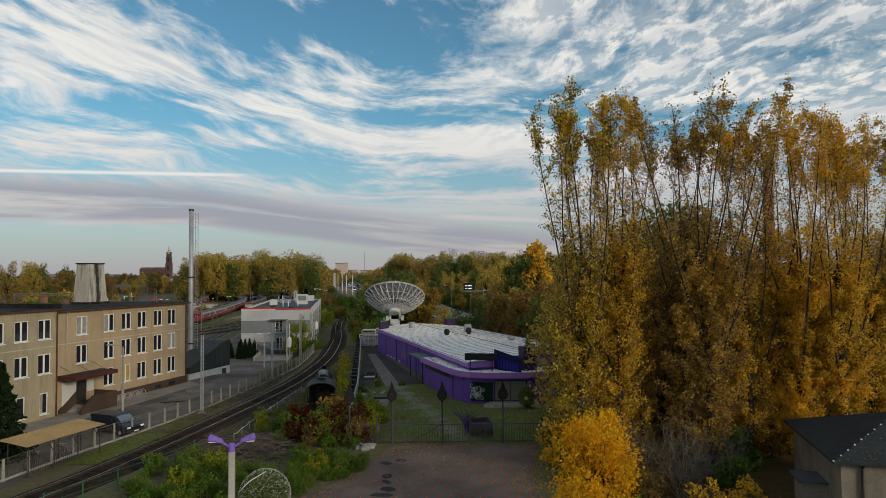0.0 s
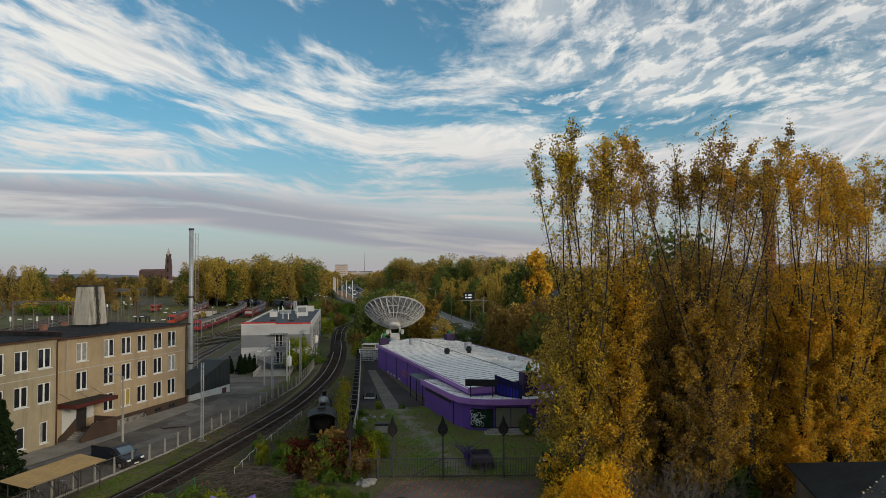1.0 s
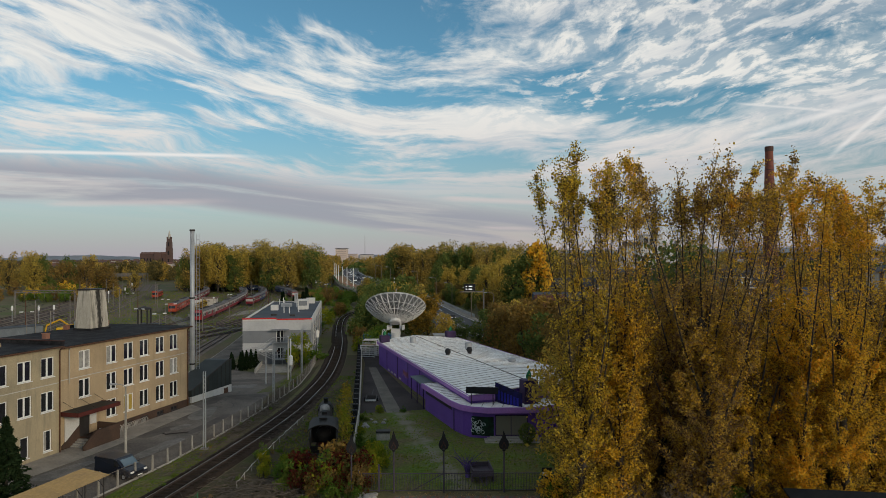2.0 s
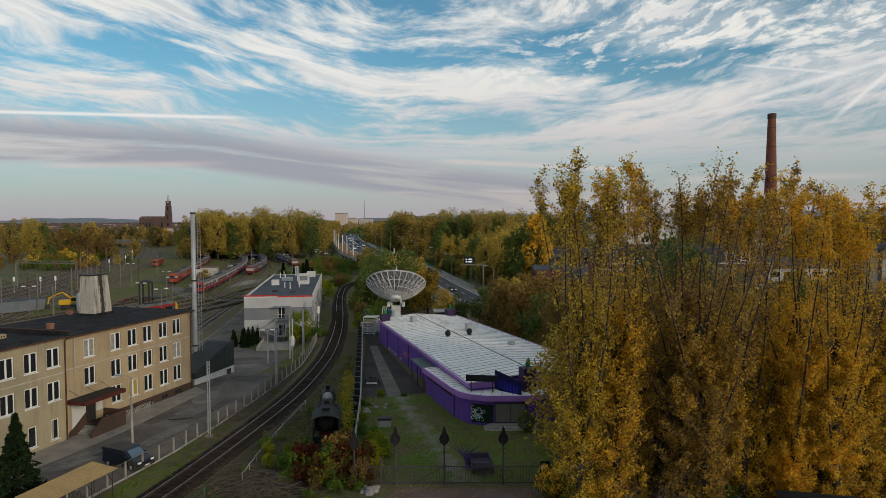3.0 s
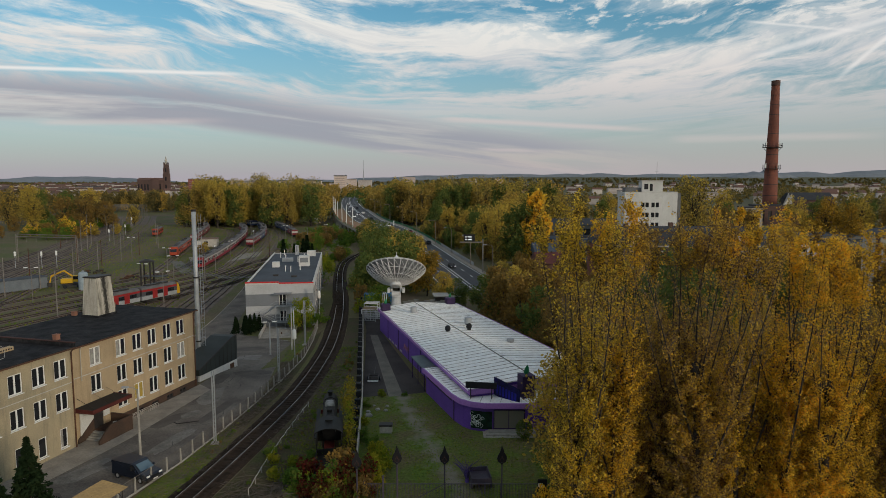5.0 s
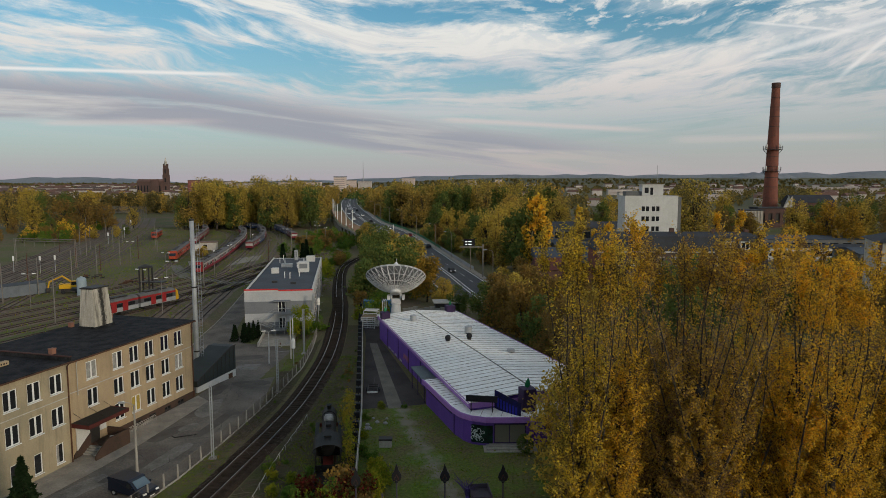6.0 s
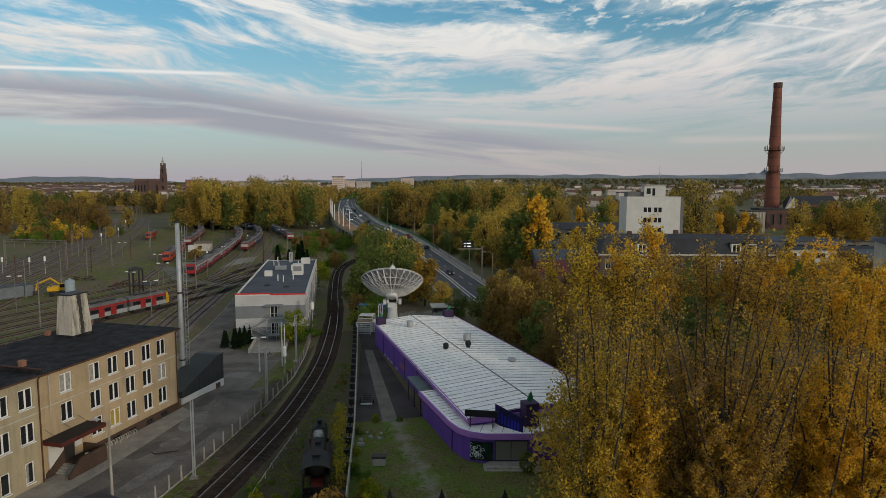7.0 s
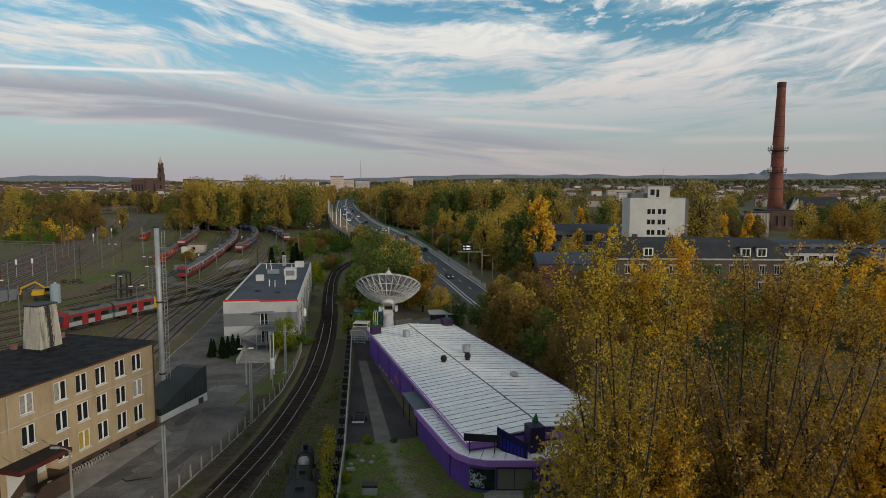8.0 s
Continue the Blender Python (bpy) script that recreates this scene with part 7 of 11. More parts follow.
area("yard_path", [(-94, 224), (-79, 196), (-62, 185), (-50, 189), (-50, 192), (-62, 189), (-76, 200), (-91, 226)], path_dust, 0.14, "pale cinder crossing between the tracks", "path")
area("concrete_pad", [(-92, 236), (-86, 222), (-80, 224), (-84, 240)], slab, 0.12, "pale concrete loading pad", "pad")
area("concrete_pad", [(-74, 222), (-68, 240), (-71, 256), (-76, 246)], slab, 0.12, "pale concrete loading pad", "pad")

red_paint = mat("carriage_red", (0.30, 0.026, 0.026), (0.23, 0.022, 0.022), rough=0.45, bump=0)
orange_red = mat("orange_red_paint", (0.38, 0.060, 0.026), (0.30, 0.048, 0.022), rough=0.5, bump=0)
dark_red = mat("wine_red_paint", (0.17, 0.015, 0.022), (0.13, 0.013, 0.02), rough=0.5, bump=0)
coach_white = mat("carriage_white", (0.40, 0.38, 0.36), (0.32, 0.30, 0.29), rough=0.5, bump=0)
coach_grey = mat("carriage_silver", (0.33, 0.34, 0.35), (0.28, 0.29, 0.30), rough=0.45, bump=0)
coach_roof = mat("sooty_carriage_roof", (0.15, 0.14, 0.14), (0.10, 0.092, 0.090), rough=0.75)
coach_dark = mat("tinted_window_band", (0.085, 0.085, 0.092), (0.065, 0.065, 0.070), rough=0.35, bump=0)
wine_red = mat("wine_magenta_red", (0.235, 0.026, 0.042), (0.185, 0.022, 0.034), rough=0.5, bump=0)
navy = mat("navy_paint", (0.03, 0.05, 0.12), (0.03, 0.04, 0.09), rough=0.5, bump=0)
yellow_paint = mat("yellow_paint", (0.62, 0.36, 0.015), (0.52, 0.30, 0.02), rough=0.5, bump=0)


def railcar(label, L, low, mid, high, door, nose=0, nose_mat=None, wins=8):
    """A carriage along y: bogies, lower panel, window band, cantrail, roof; nose: cab end at +y."""
    t = thing("railcar", label, "railcar", None, "stabled trains")
    w = 1.42
    h = L / 2
    part("lower_panel", Build().box(-w, -h, 0.85, w, h, 1.75), low, t, bevel=0.04)
    part("window_band", Build().box(-w + 0.02, -h + 0.02, 1.75, w - 0.02, h - 0.02, 2.75), mid, t)
    part("cantrail", Build().box(-w, -h, 2.75, w, h, 3.2), high, t)
    rf = Build()
    for y in (-h, h):
        rf.v += [(w * math.sin(a), y, 3.2 + 0.62 * math.cos(a)) for a in [-1.57 + 3.14 * j / 8 for j in range(9)]]
    rf.f = [(j, j + 1, 10 + j, 9 + j) for j in range(8)] + [tuple(range(8, -1, -1)), tuple(range(9, 18))]
    part("roof", rf, coach_roof, t, "sooty grey roof")
    for i in range(wins):
        y = -h + 1.1 + (L - 2.2) * (i + 0.5) / wins
        for s in (-1, 1):
            if i in (2, wins - 3):
                part("door", Build().box(s * w - 0.03 + s * 0.03, y - 0.7, 0.95, s * w + 0.03 + s * 0.0, y + 0.7, 2.8), door, t)
            else:
                part("window", Build().box(s * w - 0.02, y - 0.62, 1.9, s * w + 0.012, y + 0.62, 2.62), glass_dark, t)
    for y in (-h + 3, h - 3):
        part("bogie", Build().box(-1.05, y - 1.5, 0.15, 1.05, y + 1.5, 0.8), dark_steel, t, bevel=0.05)
    for y in (-h * 0.4, 0.0, h * 0.45):
        part("roof_box", Build().box(-0.6, y - 0.9, 3.78, 0.6, y + 0.9, 4.05), dark_steel, t)
    if nose:
        b = Build()
        for y, z0, z1, ww in ((h, 0.85, 3.75, w), (h + 0.7, 0.85, 3.1, w * 0.92), (h + 1.1, 0.9, 1.9, w * 0.85)):
            b.v += [(-ww, y, z0), (ww, y, z0), (ww, y, z1), (-ww, y, z1)]
        b.f = [(4 * i + j, 4 * i + (j + 1) % 4, 4 * i + 4 + (j + 1) % 4, 4 * i + 4 + j) for i in range(2) for j in range(4)] + [(8, 9, 10, 11)]
        part("cab_nose", b, nose_mat, t, "painted cab end", 0.05)
        part("windscreen", Build().add([(-1.15, h + 0.73, 2.95), (1.15, h + 0.73, 2.95), (1.05, h + 1.12, 1.95), (-1.05, h + 1.12, 1.95)], [(3, 2, 1, 0)]).move(Matrix.Translation((0, 0.03, 0.03))), glass_dark, t)
    return t


def train(models, pts, L, start=0.0, flip=False):
    """Carriages coupled along a track; the first of the models that is still unplaced is moved, the rest are copies."""
    line = spline(pts, 1.0)
    dist = [0.0]
    for a, b in zip(line, line[1:]):
        dist.append(dist[-1] + (b - a).length)

    def where(s):
        i = max(0, min(len(line) - 2, next((k for k in range(len(dist) - 1) if dist[k + 1] >= s), len(line) - 2)))
        return line[i].lerp(line[i + 1], (s - dist[i]) / max(1e-6, dist[i + 1] - dist[i]))
    s = start
    for mdl, rev in models:
        a, b = where(s + 2.5), where(s + L - 2.5)
        c = (a + b) / 2
        ang = math.atan2(b.y - a.y, b.x - a.x) - math.pi / 2 + (math.pi if rev else 0)
        m = Matrix.Translation((c.x, c.y, land(c.x, c.y) + 0.28)) @ Matrix.Rotation(ang, 4, "Z")
        if mdl.get("placed"):
            copy_thing(mdl, m)
        else:
            mdl.matrix_world = m
            mdl["placed"] = 1
        s += L + 0.6


emu_mid = railcar("silver-grey railcar with red cantrail and doors", 10.2, coach_grey, coach_dark, red_paint, red_paint, 1, red_paint)
emu_end = railcar("silver-grey railcar with red doors and yellow cab", 10.2, coach_grey, coach_dark, red_paint, red_paint, 1, yellow_paint)
train([(emu_mid, True), (emu_end, False)], [(-80, 118), (-71.2, 141.5), (-63.6, 160), (-57, 182)], 10.2, 19.8)
rw = railcar("red and white suburban railcar with sooty roof", 20.0, wine_red, coach_white, coach_white, wine_red, 0, None, 9)
rw_end = railcar("red and white suburban railcar with a cab end", 20.0, wine_red, coach_white, coach_white, wine_red, 1, red_paint, 9)
train([(rw_end, True)] + [(rw, False)] * 6 + [(rw_end, False)], [(-76, 203), (-80, 232), (-87.3, 274), (-96.7, 318), (-111.4, 362), (-135, 398)], 20.0, 0.0)
orr = railcar("faded orange-red railcar with grey roof", 19.0, orange_red, orange_red, orange_red, dark_red, 1, orange_red)
train([(orr, True), (orr, False)], THIRD[1:], 19.0, 2.0)
wine = railcar("dark wine-red carriage with grey roof", 20.0, dark_red, coach_white, dark_red, dark_red, 0, None, 8)
train([(wine, False)] * 4, THIRD[1:], 20.0, 62.0)
train([(orr, True)], [(-140, 318), (-154, 365), (-160, 380)], 19.0, 2.0)
navy_car = railcar("dark navy and grey stored carriage", 20.0, navy, coach_grey, navy, navy, 0, None, 8)
train([(wine, False), (navy_car, False), (wine, False), (navy_car, False), (navy_car, False)], [(-80.5, 272), (-86, 310), (-96, 350), (-112, 388), (-135, 410)], 20.0, 0.0)
train([(wine, False), (navy_car, False), (navy_car, False)], [(-72, 318), (-84, 350), (-100, 384), (-120, 408)], 20.0, 0.0)
train([(navy_car, False)] * 3, [(-110, 385), (-128, 398), (-150, 405), (-175, 410)], 20.0, 0.0)


mast_conc = mat("weathered_mast_concrete", (0.22, 0.20, 0.175), (0.15, 0.135, 0.12), scale=1.5)


def pole(x, y, h, label="weathered concrete overhead-line mast", mm=mast_conc, arms=1, turn=0.0):
    t = thing("yard_mast", label, "mast", at(x, y, turn), "yard masts")
    part("shaft", Build().tube([(0, 0, -0.3), (0, 0, h)], [0.15, 0.10], 8), mm, t)
    for s in ((1,) if arms == 1 else (1, -1) if arms == 2 else ()):
        part("bracket", Build().tube([(0, 0, h - 0.5), (s * 2.4, 0, h - 1.2)], 0.045, 4).tube([(0, 0, h - 1.9), (s * 2.4, 0, h - 1.2)], 0.045, 4), dark_steel, t)
    part("cap", Build().lathe([(0.16, h), (0.16, h + 0.06), (0.03, h + 0.12)], 8), mm, t)
    return t


yard_masts = ((-105.7, 156.5), (-118.6, 186.7), (-104.3, 168.2), (-80.3, 134.6), (-106, 186.7), (-123.7, 220.7), (-142.4, 257.3), (-137, 252), (-149.6, 278.3), (-105.8, 199.9),
              (-111.2, 212.4), (-141.3, 281), (-112.5, 228.1), (-147.9, 302.9), (-175.3, 368), (-113.7, 244.4), (-127.2, 290.1), (-116.8, 268), (-115.9, 302.9), (-116, 319),
              (-155, 265), (-166, 300), (-172, 335), (-190, 350), (-200, 380), (-60, 225), (-52, 250), (-62, 268), (-88, 300), (-66, 180))
for i, (x, y) in enumerate(yard_masts):
    if i == 0:
        m0 = pole(x, y, 9.5)
    elif i == 1:
        m1 = pole(x, y, 8.5, "dark rusty steel overhead-line mast", rusty, 2, 0.3)
    else:
        copy_thing(m1 if i % 5 == 0 else m0, at(x, y, (i * 37 % 10) * 0.3))


def twin_lamp(x, y, h=8.0):
    t = thing("yard_lamp", "tall grey yard lamp with two white heads", "lamp post", at(x, y, 0.2), "yard lamps")
    part("pole", Build().tube([(0, 0, -0.3), (0, 0, h)], [0.10, 0.06], 8), mast_conc, t)
    for s in (-1, 1):
        part("arm", Build().tube([(0, 0, h - 0.1), (s * 0.8, 0, h + 0.15)], 0.04, 4), mast_conc, t)
        part("lamp_head", Build().box(s * 1.1 - 0.4, -0.2, h + 0.08, s * 1.1 + 0.4, 0.2, h + 0.28), white_frame, t, "white lamp head", 0.05)
    return t


yl = twin_lamp(-94.7, 149.6)
for x, y in ((-81.3, 192), (-72.3, 156.5), (-71.5, 172.5), (-61.8, 143.2), (-69.1, 197.6), (-69.7, 214), (-108, 226.5), (-73.7, 254), (-68.2, 283), (-58.6, 306), (-52, 290), (-45, 310), (-64, 330)):
    copy_thing(yl, at(x, y, x * 0.7))
for x, y in ((-135.9, 207.2), (-127.5, 207.2), (-124.3, 209.8), (-151.8, 297.7), (-184.5, 388.9), (-160, 330)):
    t = thing("yard_signal", "white-headed colour light signal on a post", "signal", at(x, y), "yard signals")
    part("post", Build().tube([(0, 0, -0.2), (0, 0, 4.2)], 0.08, 6), steel, t)
    part("signal_head", Build().lathe([(0.15, 3.9), (0.30, 4.05), (0.30, 5.2), (0.15, 5.45)], 10), white_frame, t)


def portal(x, y, span, h, turn):
    t = thing("line_portal", "grey lattice portal spanning the running lines", "portal", at(x, y, turn), "line portals")
    for sx in (0, span):
        for dx in (-0.3, 0.3):
            part("leg", Build().tube([(sx + dx, 0, -0.3), (sx + dx, 0, h)], 0.11, 5), mast_conc, t)
        lc = Build()
        for k in range(int(h / 0.8)):
            lc.tube([(sx - 0.3, 0, k * 0.8), (sx + 0.3, 0, k * 0.8 + 0.8)], 0.05, 3, False)
        tagged(part("lacing", lc, mast_conc, t), kind="stuff")
    for z in (h - 0.8, h):
        part("chord", Build().tube([(0, 0, z), (span, 0, z)], 0.13, 5), mast_conc, t)
    lc = Build()
    n = int(span / 1.2)
    for k in range(n):
        lc.tube([(span * k / n, 0, h - 0.8 if k % 2 else h), (span * (k + 1) / n, 0, h if k % 2 else h - 0.8)], 0.05, 3, False)
    tagged(part("lacing", lc, mast_conc, t), kind="stuff")
    for k in range(1, 6):
        part("dropper", Build().tube([(span * k / 6, 0, h - 0.8), (span * k / 6, 0, h - 2.6)], 0.07, 5), mast_conc, t)


portal(-146, 224, 24, 9.5, -0.22)
for k in range(5):
    portal(-228 - 6 * k, 424 + 17 * k, 34, 9.0, -0.2)

digger = thing("yellow_excavator", "yellow wheeled excavator parked on the grass", "excavator", at(-97.5, 171, 0.4))
part("cab", Build().box(0.2, -0.9, 1.6, 1.6, 0.7, 3.2), yellow_paint, digger, "yellow cab", 0.08)
part("cab_glass", Build().box(0.25, -0.92, 2.2, 1.55, -0.9, 3.05), glass_dark, digger)
part("engine_housing", Build().box(-2.6, -1.2, 1.3, 0.2, 1.2, 2.5), yellow_paint, digger, "yellow engine housing", 0.1)
part("chassis", Build().box(-2.2, -1.2, 0.6, 2.2, 1.2, 1.2), dark_steel, digger)
part("boom", Build().tube([(1.2, 0.8, 1.9), (-2.0, 1.2, 4.4), (-5.0, 1.4, 3.0)], 0.24, 6), yellow_paint, digger)
part("bucket", Build().box(-5.9, 1.0, 0.3, -4.9, 1.9, 1.4), dark_steel, digger, bevel=0.1)
part("stick", Build().tube([(-5.0, 1.4, 3.1), (-5.4, 1.4, 1.2)], 0.18, 6), yellow_paint, digger)
for x in (-1.6, 1.6):
    for y in (-1.2, 1.2):
        part("wheel", Build().tube([(x, y - 0.2, 0.5), (x, y + 0.2, 0.5)], 0.52, 14), black_paint, digger)
tank = thing("storage_tank", "upright pale blue-grey steel tank", "tank", at(-92.5, 167.1))
part("shell", Build().lathe([(1.15, 0), (1.15, 4.2), (0.9, 4.6), (0.2, 4.75)], 20), mat("tank_blue_grey", (0.30, 0.36, 0.40), (0.24, 0.29, 0.33)), tank, smooth=False)
part("manhole", Build().lathe([(0.3, 4.6), (0.3, 4.95), (0.28, 5.0)], 10), steel, tank)
gw = thing("grey_store", "long low grey sheet-metal store", "store", facing(-118, 150, -103.5, 171, -1.2))
part("wall_shell", Build().box(0, 0, -0.2, 25, 4, 2.6), mat("store_grey", (0.16, 0.18, 0.20), (0.13, 0.145, 0.16)), gw, bevel=0.03)
part("roof", Build().box(-0.2, -0.2, 2.6, 25.2, 4.2, 2.8), felt, gw)
hut = thing("yard_hut", "low pale yard hut with flat roof", "hut", at(-98.7, 276.4, 0.2))
part("wall_shell", Build().box(-3.2, -3, -0.2, 3.2, 3, 3.2), pale_concrete, hut, bevel=0.03)
part("roof", Build().box(-3.5, -3.3, 3.2, 3.5, 3.3, 3.5), mat("hut_roof", (0.20, 0.13, 0.10)), hut)
part("window", Build().box(-1.8, -3.03, 1.0, -0.3, -2.995, 2.3), glass_dark, hut)
part("lean_to", Build().box(-5.4, -4.2, -0.2, -3.2, -1.8, 2.6), white_wall, hut)
fr = thing("coaling_frame", "dark steel loading frame with a round canopy", "frame", at(-76.2, 167.5))
for sx, sy in ((-1.2, -1), (1.2, -1), (1.2, 1), (-1.2, 1)):
    part("leg", Build().box(sx - 0.15, sy - 0.15, -0.2, sx + 0.15, sy + 0.15, 7.4), dark_steel, fr)
part("platform", Build().box(-1.6, -1.4, 3.4, 4.8, 1.4, 3.6), dark_steel, fr)
part("canopy", Build().lathe([(1.9, 7.2), (1.6, 7.6), (0.3, 8.0)], 14), dark_steel, fr)
for i, (x, y) in enumerate(((-105.4, 196.5), (-89, 186.7), (-84, 184))):
    t = thing("scrap_heap", "heap of rusty scrap and old sleepers", "scrap heap", at(x, y, i), "scrap heaps")
    r = random.Random(900 + i)
    for k in range(14):
        p = Vector((r.uniform(-3, 3), r.uniform(-1.2, 1.2), 0.15 + 0.2 * (k % 5)))
        q = p + Vector((r.uniform(-2.5, 2.5), r.uniform(-0.8, 0.8), r.uniform(-0.1, 0.5)))
        part("baulk", Build().tube([p, q], 0.16, 4), rusty if k % 3 else dark_steel, t)
# ---- main road and viaduct ----
def road_h(x, y):
    return -0.75 + 4.5 * smooth01(y, 215, 330) + 1.2 * smooth01(y, 345, 440)


ROAD = [(24, 105), (13.0, 140), (7, 168), (1.4, 200), (-6.6, 240), (-17.0, 280), (-27.5, 315), (-42.5, 367), (-56, 430), (-72.5, 521), (-91, 640), (-112, 800)]
rline = spline(ROAD, 4.0)
road_mat = mat("main_road_asphalt", (0.085, 0.086, 0.090), (0.068, 0.068, 0.072), scale=0.15, fine=6, rough=0.85)
embb = Build()
for i, p in enumerate(rline):
    d = (rline[min(i + 1, len(rline) - 1)] - rline[max(i - 1, 0)]).normalized()
    s = Vector((d.y, -d.x, 0))
    h = road_h(p.x, p.y)
    low = -1.6
    wide = 8.2 + max(0.0, (h - low)) * 1.3 if p.y < 306 or p.y > 480 else 8.2
    for o, z in ((-wide, low), (-8.1, h - 0.06), (8.1, h - 0.06), (wide + 2.0, low)):
        q = p + s * o
        embb.v.append((q.x, q.y, z))
embb.f = [(i * 4 + j, i * 4 + j + 1, i * 4 + j + 5, i * 4 + j + 4) for i in range(len(rline) - 1) for j in range(3) if not (316 < rline[i].y < 478 and j == 0)]
tagged(part("embankment", embb, weedy_ground), "grassy embankment carrying the main road", "embankment", kind="structure")
tagged(part("main_road", strip(rline, -7.6, 7.6, 0.0, road_h), road_mat), "dual-lane grey asphalt road rising onto a viaduct", "road", kind="structure")
for o, w in ((-0.5, 0.12), (0.5, 0.12), (-7.2, 0.12), (7.2, 0.12)):
    tagged(part("road_line", strip(rline, o - w, o + w, 0.02, road_h), white_frame), "white painted road line", "road marking", kind="structure")
for o in (-3.9, 3.9):
    for k in range(2, len(rline) - 2, 3):
        tagged(part("lane_dash", strip(rline[k:k + 2], o - 0.08, o + 0.08, 0.02, road_h), white_frame), "white lane dash on the asphalt", "road marking", kind="structure")
near_r = [p for p in rline if p.y < 470]
kerb_s = strip(near_r, 7.6, 9.6, 0.12, road_h)
tagged(part("pavement_road", kerb_s, slab), "pale concrete footway beside the main road", "pavement", kind="structure")
bridge_line = [p for p in rline if 302 < p.y < 482]
via = thing("viaduct", "concrete road viaduct with red and green railings", "viaduct")
part("deck_edge", strip(bridge_line, -15.6, -7.62, -0.05, road_h), mat("brown_footway", (0.30, 0.17, 0.08), (0.22, 0.13, 0.07)), via, "orange-brown footway")
gir = Build()
for i, p in enumerate(bridge_line):
    d = (bridge_line[min(i + 1, len(bridge_line) - 1)] - bridge_line[max(i - 1, 0)]).normalized()
    s = Vector((d.y, -d.x, 0))
    h = road_h(p.x, p.y)
    for o, z in ((-15.7, h - 0.02), (-15.7, h - 1.1), (-14.6, h - 1.3), (8.0, h - 1.3)):
        q = p + s * o
        gir.v.append((q.x, q.y, z))
gir.f = [(i * 4 + j, i * 4 + j + 1, i * 4 + j + 5, i * 4 + j + 4) for i in range(len(bridge_line) - 1) for j in range(3)]
part("girder", gir, concrete, via)
for k, i in enumerate(range(0, len(bridge_line) - 1, 3)):
    p = bridge_line[i]
    d = (bridge_line[i + 1] - p).normalized()
    s = Vector((d.y, -d.x, 0))
    for o in (-14.8, -8.0, 0.0, 6.0):
        q = p + s * o
        part("pier", Build().tube([(q.x, q.y, -1.6), (q.x, q.y, road_h(q.x, q.y) - 1.2)], 0.6, 10), concrete, via)
for i in range(len(bridge_line) - 1):
    p, q = bridge_line[i], bridge_line[i + 1]
    d = (q - p).normalized()
    s = Vector((d.y, -d.x, 0))
    a, b = p + s * -15.5, q + s * -15.5
    for z, mm in ((1.05, red_trim), (0.55, green_paint)):
        part("railing", Build().tube([(a.x, a.y, road_h(p.x, p.y) + z), (b.x, b.y, road_h(q.x, q.y) + z)], 0.09, 4), mm, via)
    part("railing_post", Build().box(a.x - 0.06, a.y - 0.06, road_h(p.x, p.y) - 0.1, a.x + 0.06, a.y + 0.06, road_h(p.x, p.y) + 1.05), green_paint, via)
wall_line = [p for p in rline if 205 < p.y < 410]
nb = thing("green_roadside_fence", "low green roadside fence beside the footway", "fence")
for i in range(len(wall_line) - 1):
    p, q = wall_line[i], wall_line[i + 1]
    d = (q - p).normalized()
    s = Vector((d.y, -d.x, 0))
    a, b = p + s * 9.7, q + s * 9.7
    part("panel", Build().add([(a.x, a.y, road_h(p.x, p.y) - 0.2), (b.x, b.y, road_h(q.x, q.y) - 0.2), (b.x, b.y, road_h(q.x, q.y) + 1.1), (a.x, a.y, road_h(p.x, p.y) + 1.1),
                               (a.x + 0.08, a.y, road_h(p.x, p.y) - 0.2), (b.x + 0.08, b.y, road_h(q.x, q.y) - 0.2), (b.x + 0.08, b.y, road_h(q.x, q.y) + 1.1), (a.x + 0.08, a.y, road_h(p.x, p.y) + 1.1)],
                              [(0, 1, 2, 3), (7, 6, 5, 4), (3, 2, 6, 7)]), green_paint if p.y > 255 else steel, nb)


def beside(y, o):
    """A place on the road: y along it, o metres to the right of its middle."""
    i = min(range(len(rline) - 1), key=lambda k: abs(rline[k].y - y))
    d = (rline[i + 1] - rline[i]).normalized()
    q = rline[i] + Vector((d.y, -d.x, 0)) * o
    return q.x, q.y, road_h(rline[i].x, rline[i].y), math.atan2(d.y, d.x)


def road_lamp(y, o, h, side):
    x, yy, z, a = beside(y, o)
    t = thing("road_lamp", "tall road lamp with curved arm over the carriageway", "lamp post", Matrix.Translation((x, yy, z - 0.1)) @ Matrix.Rotation(a - math.pi / 2, 4, "Z"), "road lamps")
    part("pole", Build().tube([(0, 0, -0.3), (0, 0, h - 0.6), (side * 0.5, 0, h), (side * 2.0, 0, h + 0.15)], [0.13, 0.1, 0.08, 0.06], 7), mat("lamp_brown_grey", (0.22, 0.18, 0.14)) if "lamp_brown_grey" not in MATS else MATS["lamp_brown_grey"], t)
    part("lamp_head", Build().box(side * 2.3 - 0.5, -0.15, h + 0.08, side * 2.3 + 0.5, 0.15, h + 0.24), steel, t, bevel=0.04)


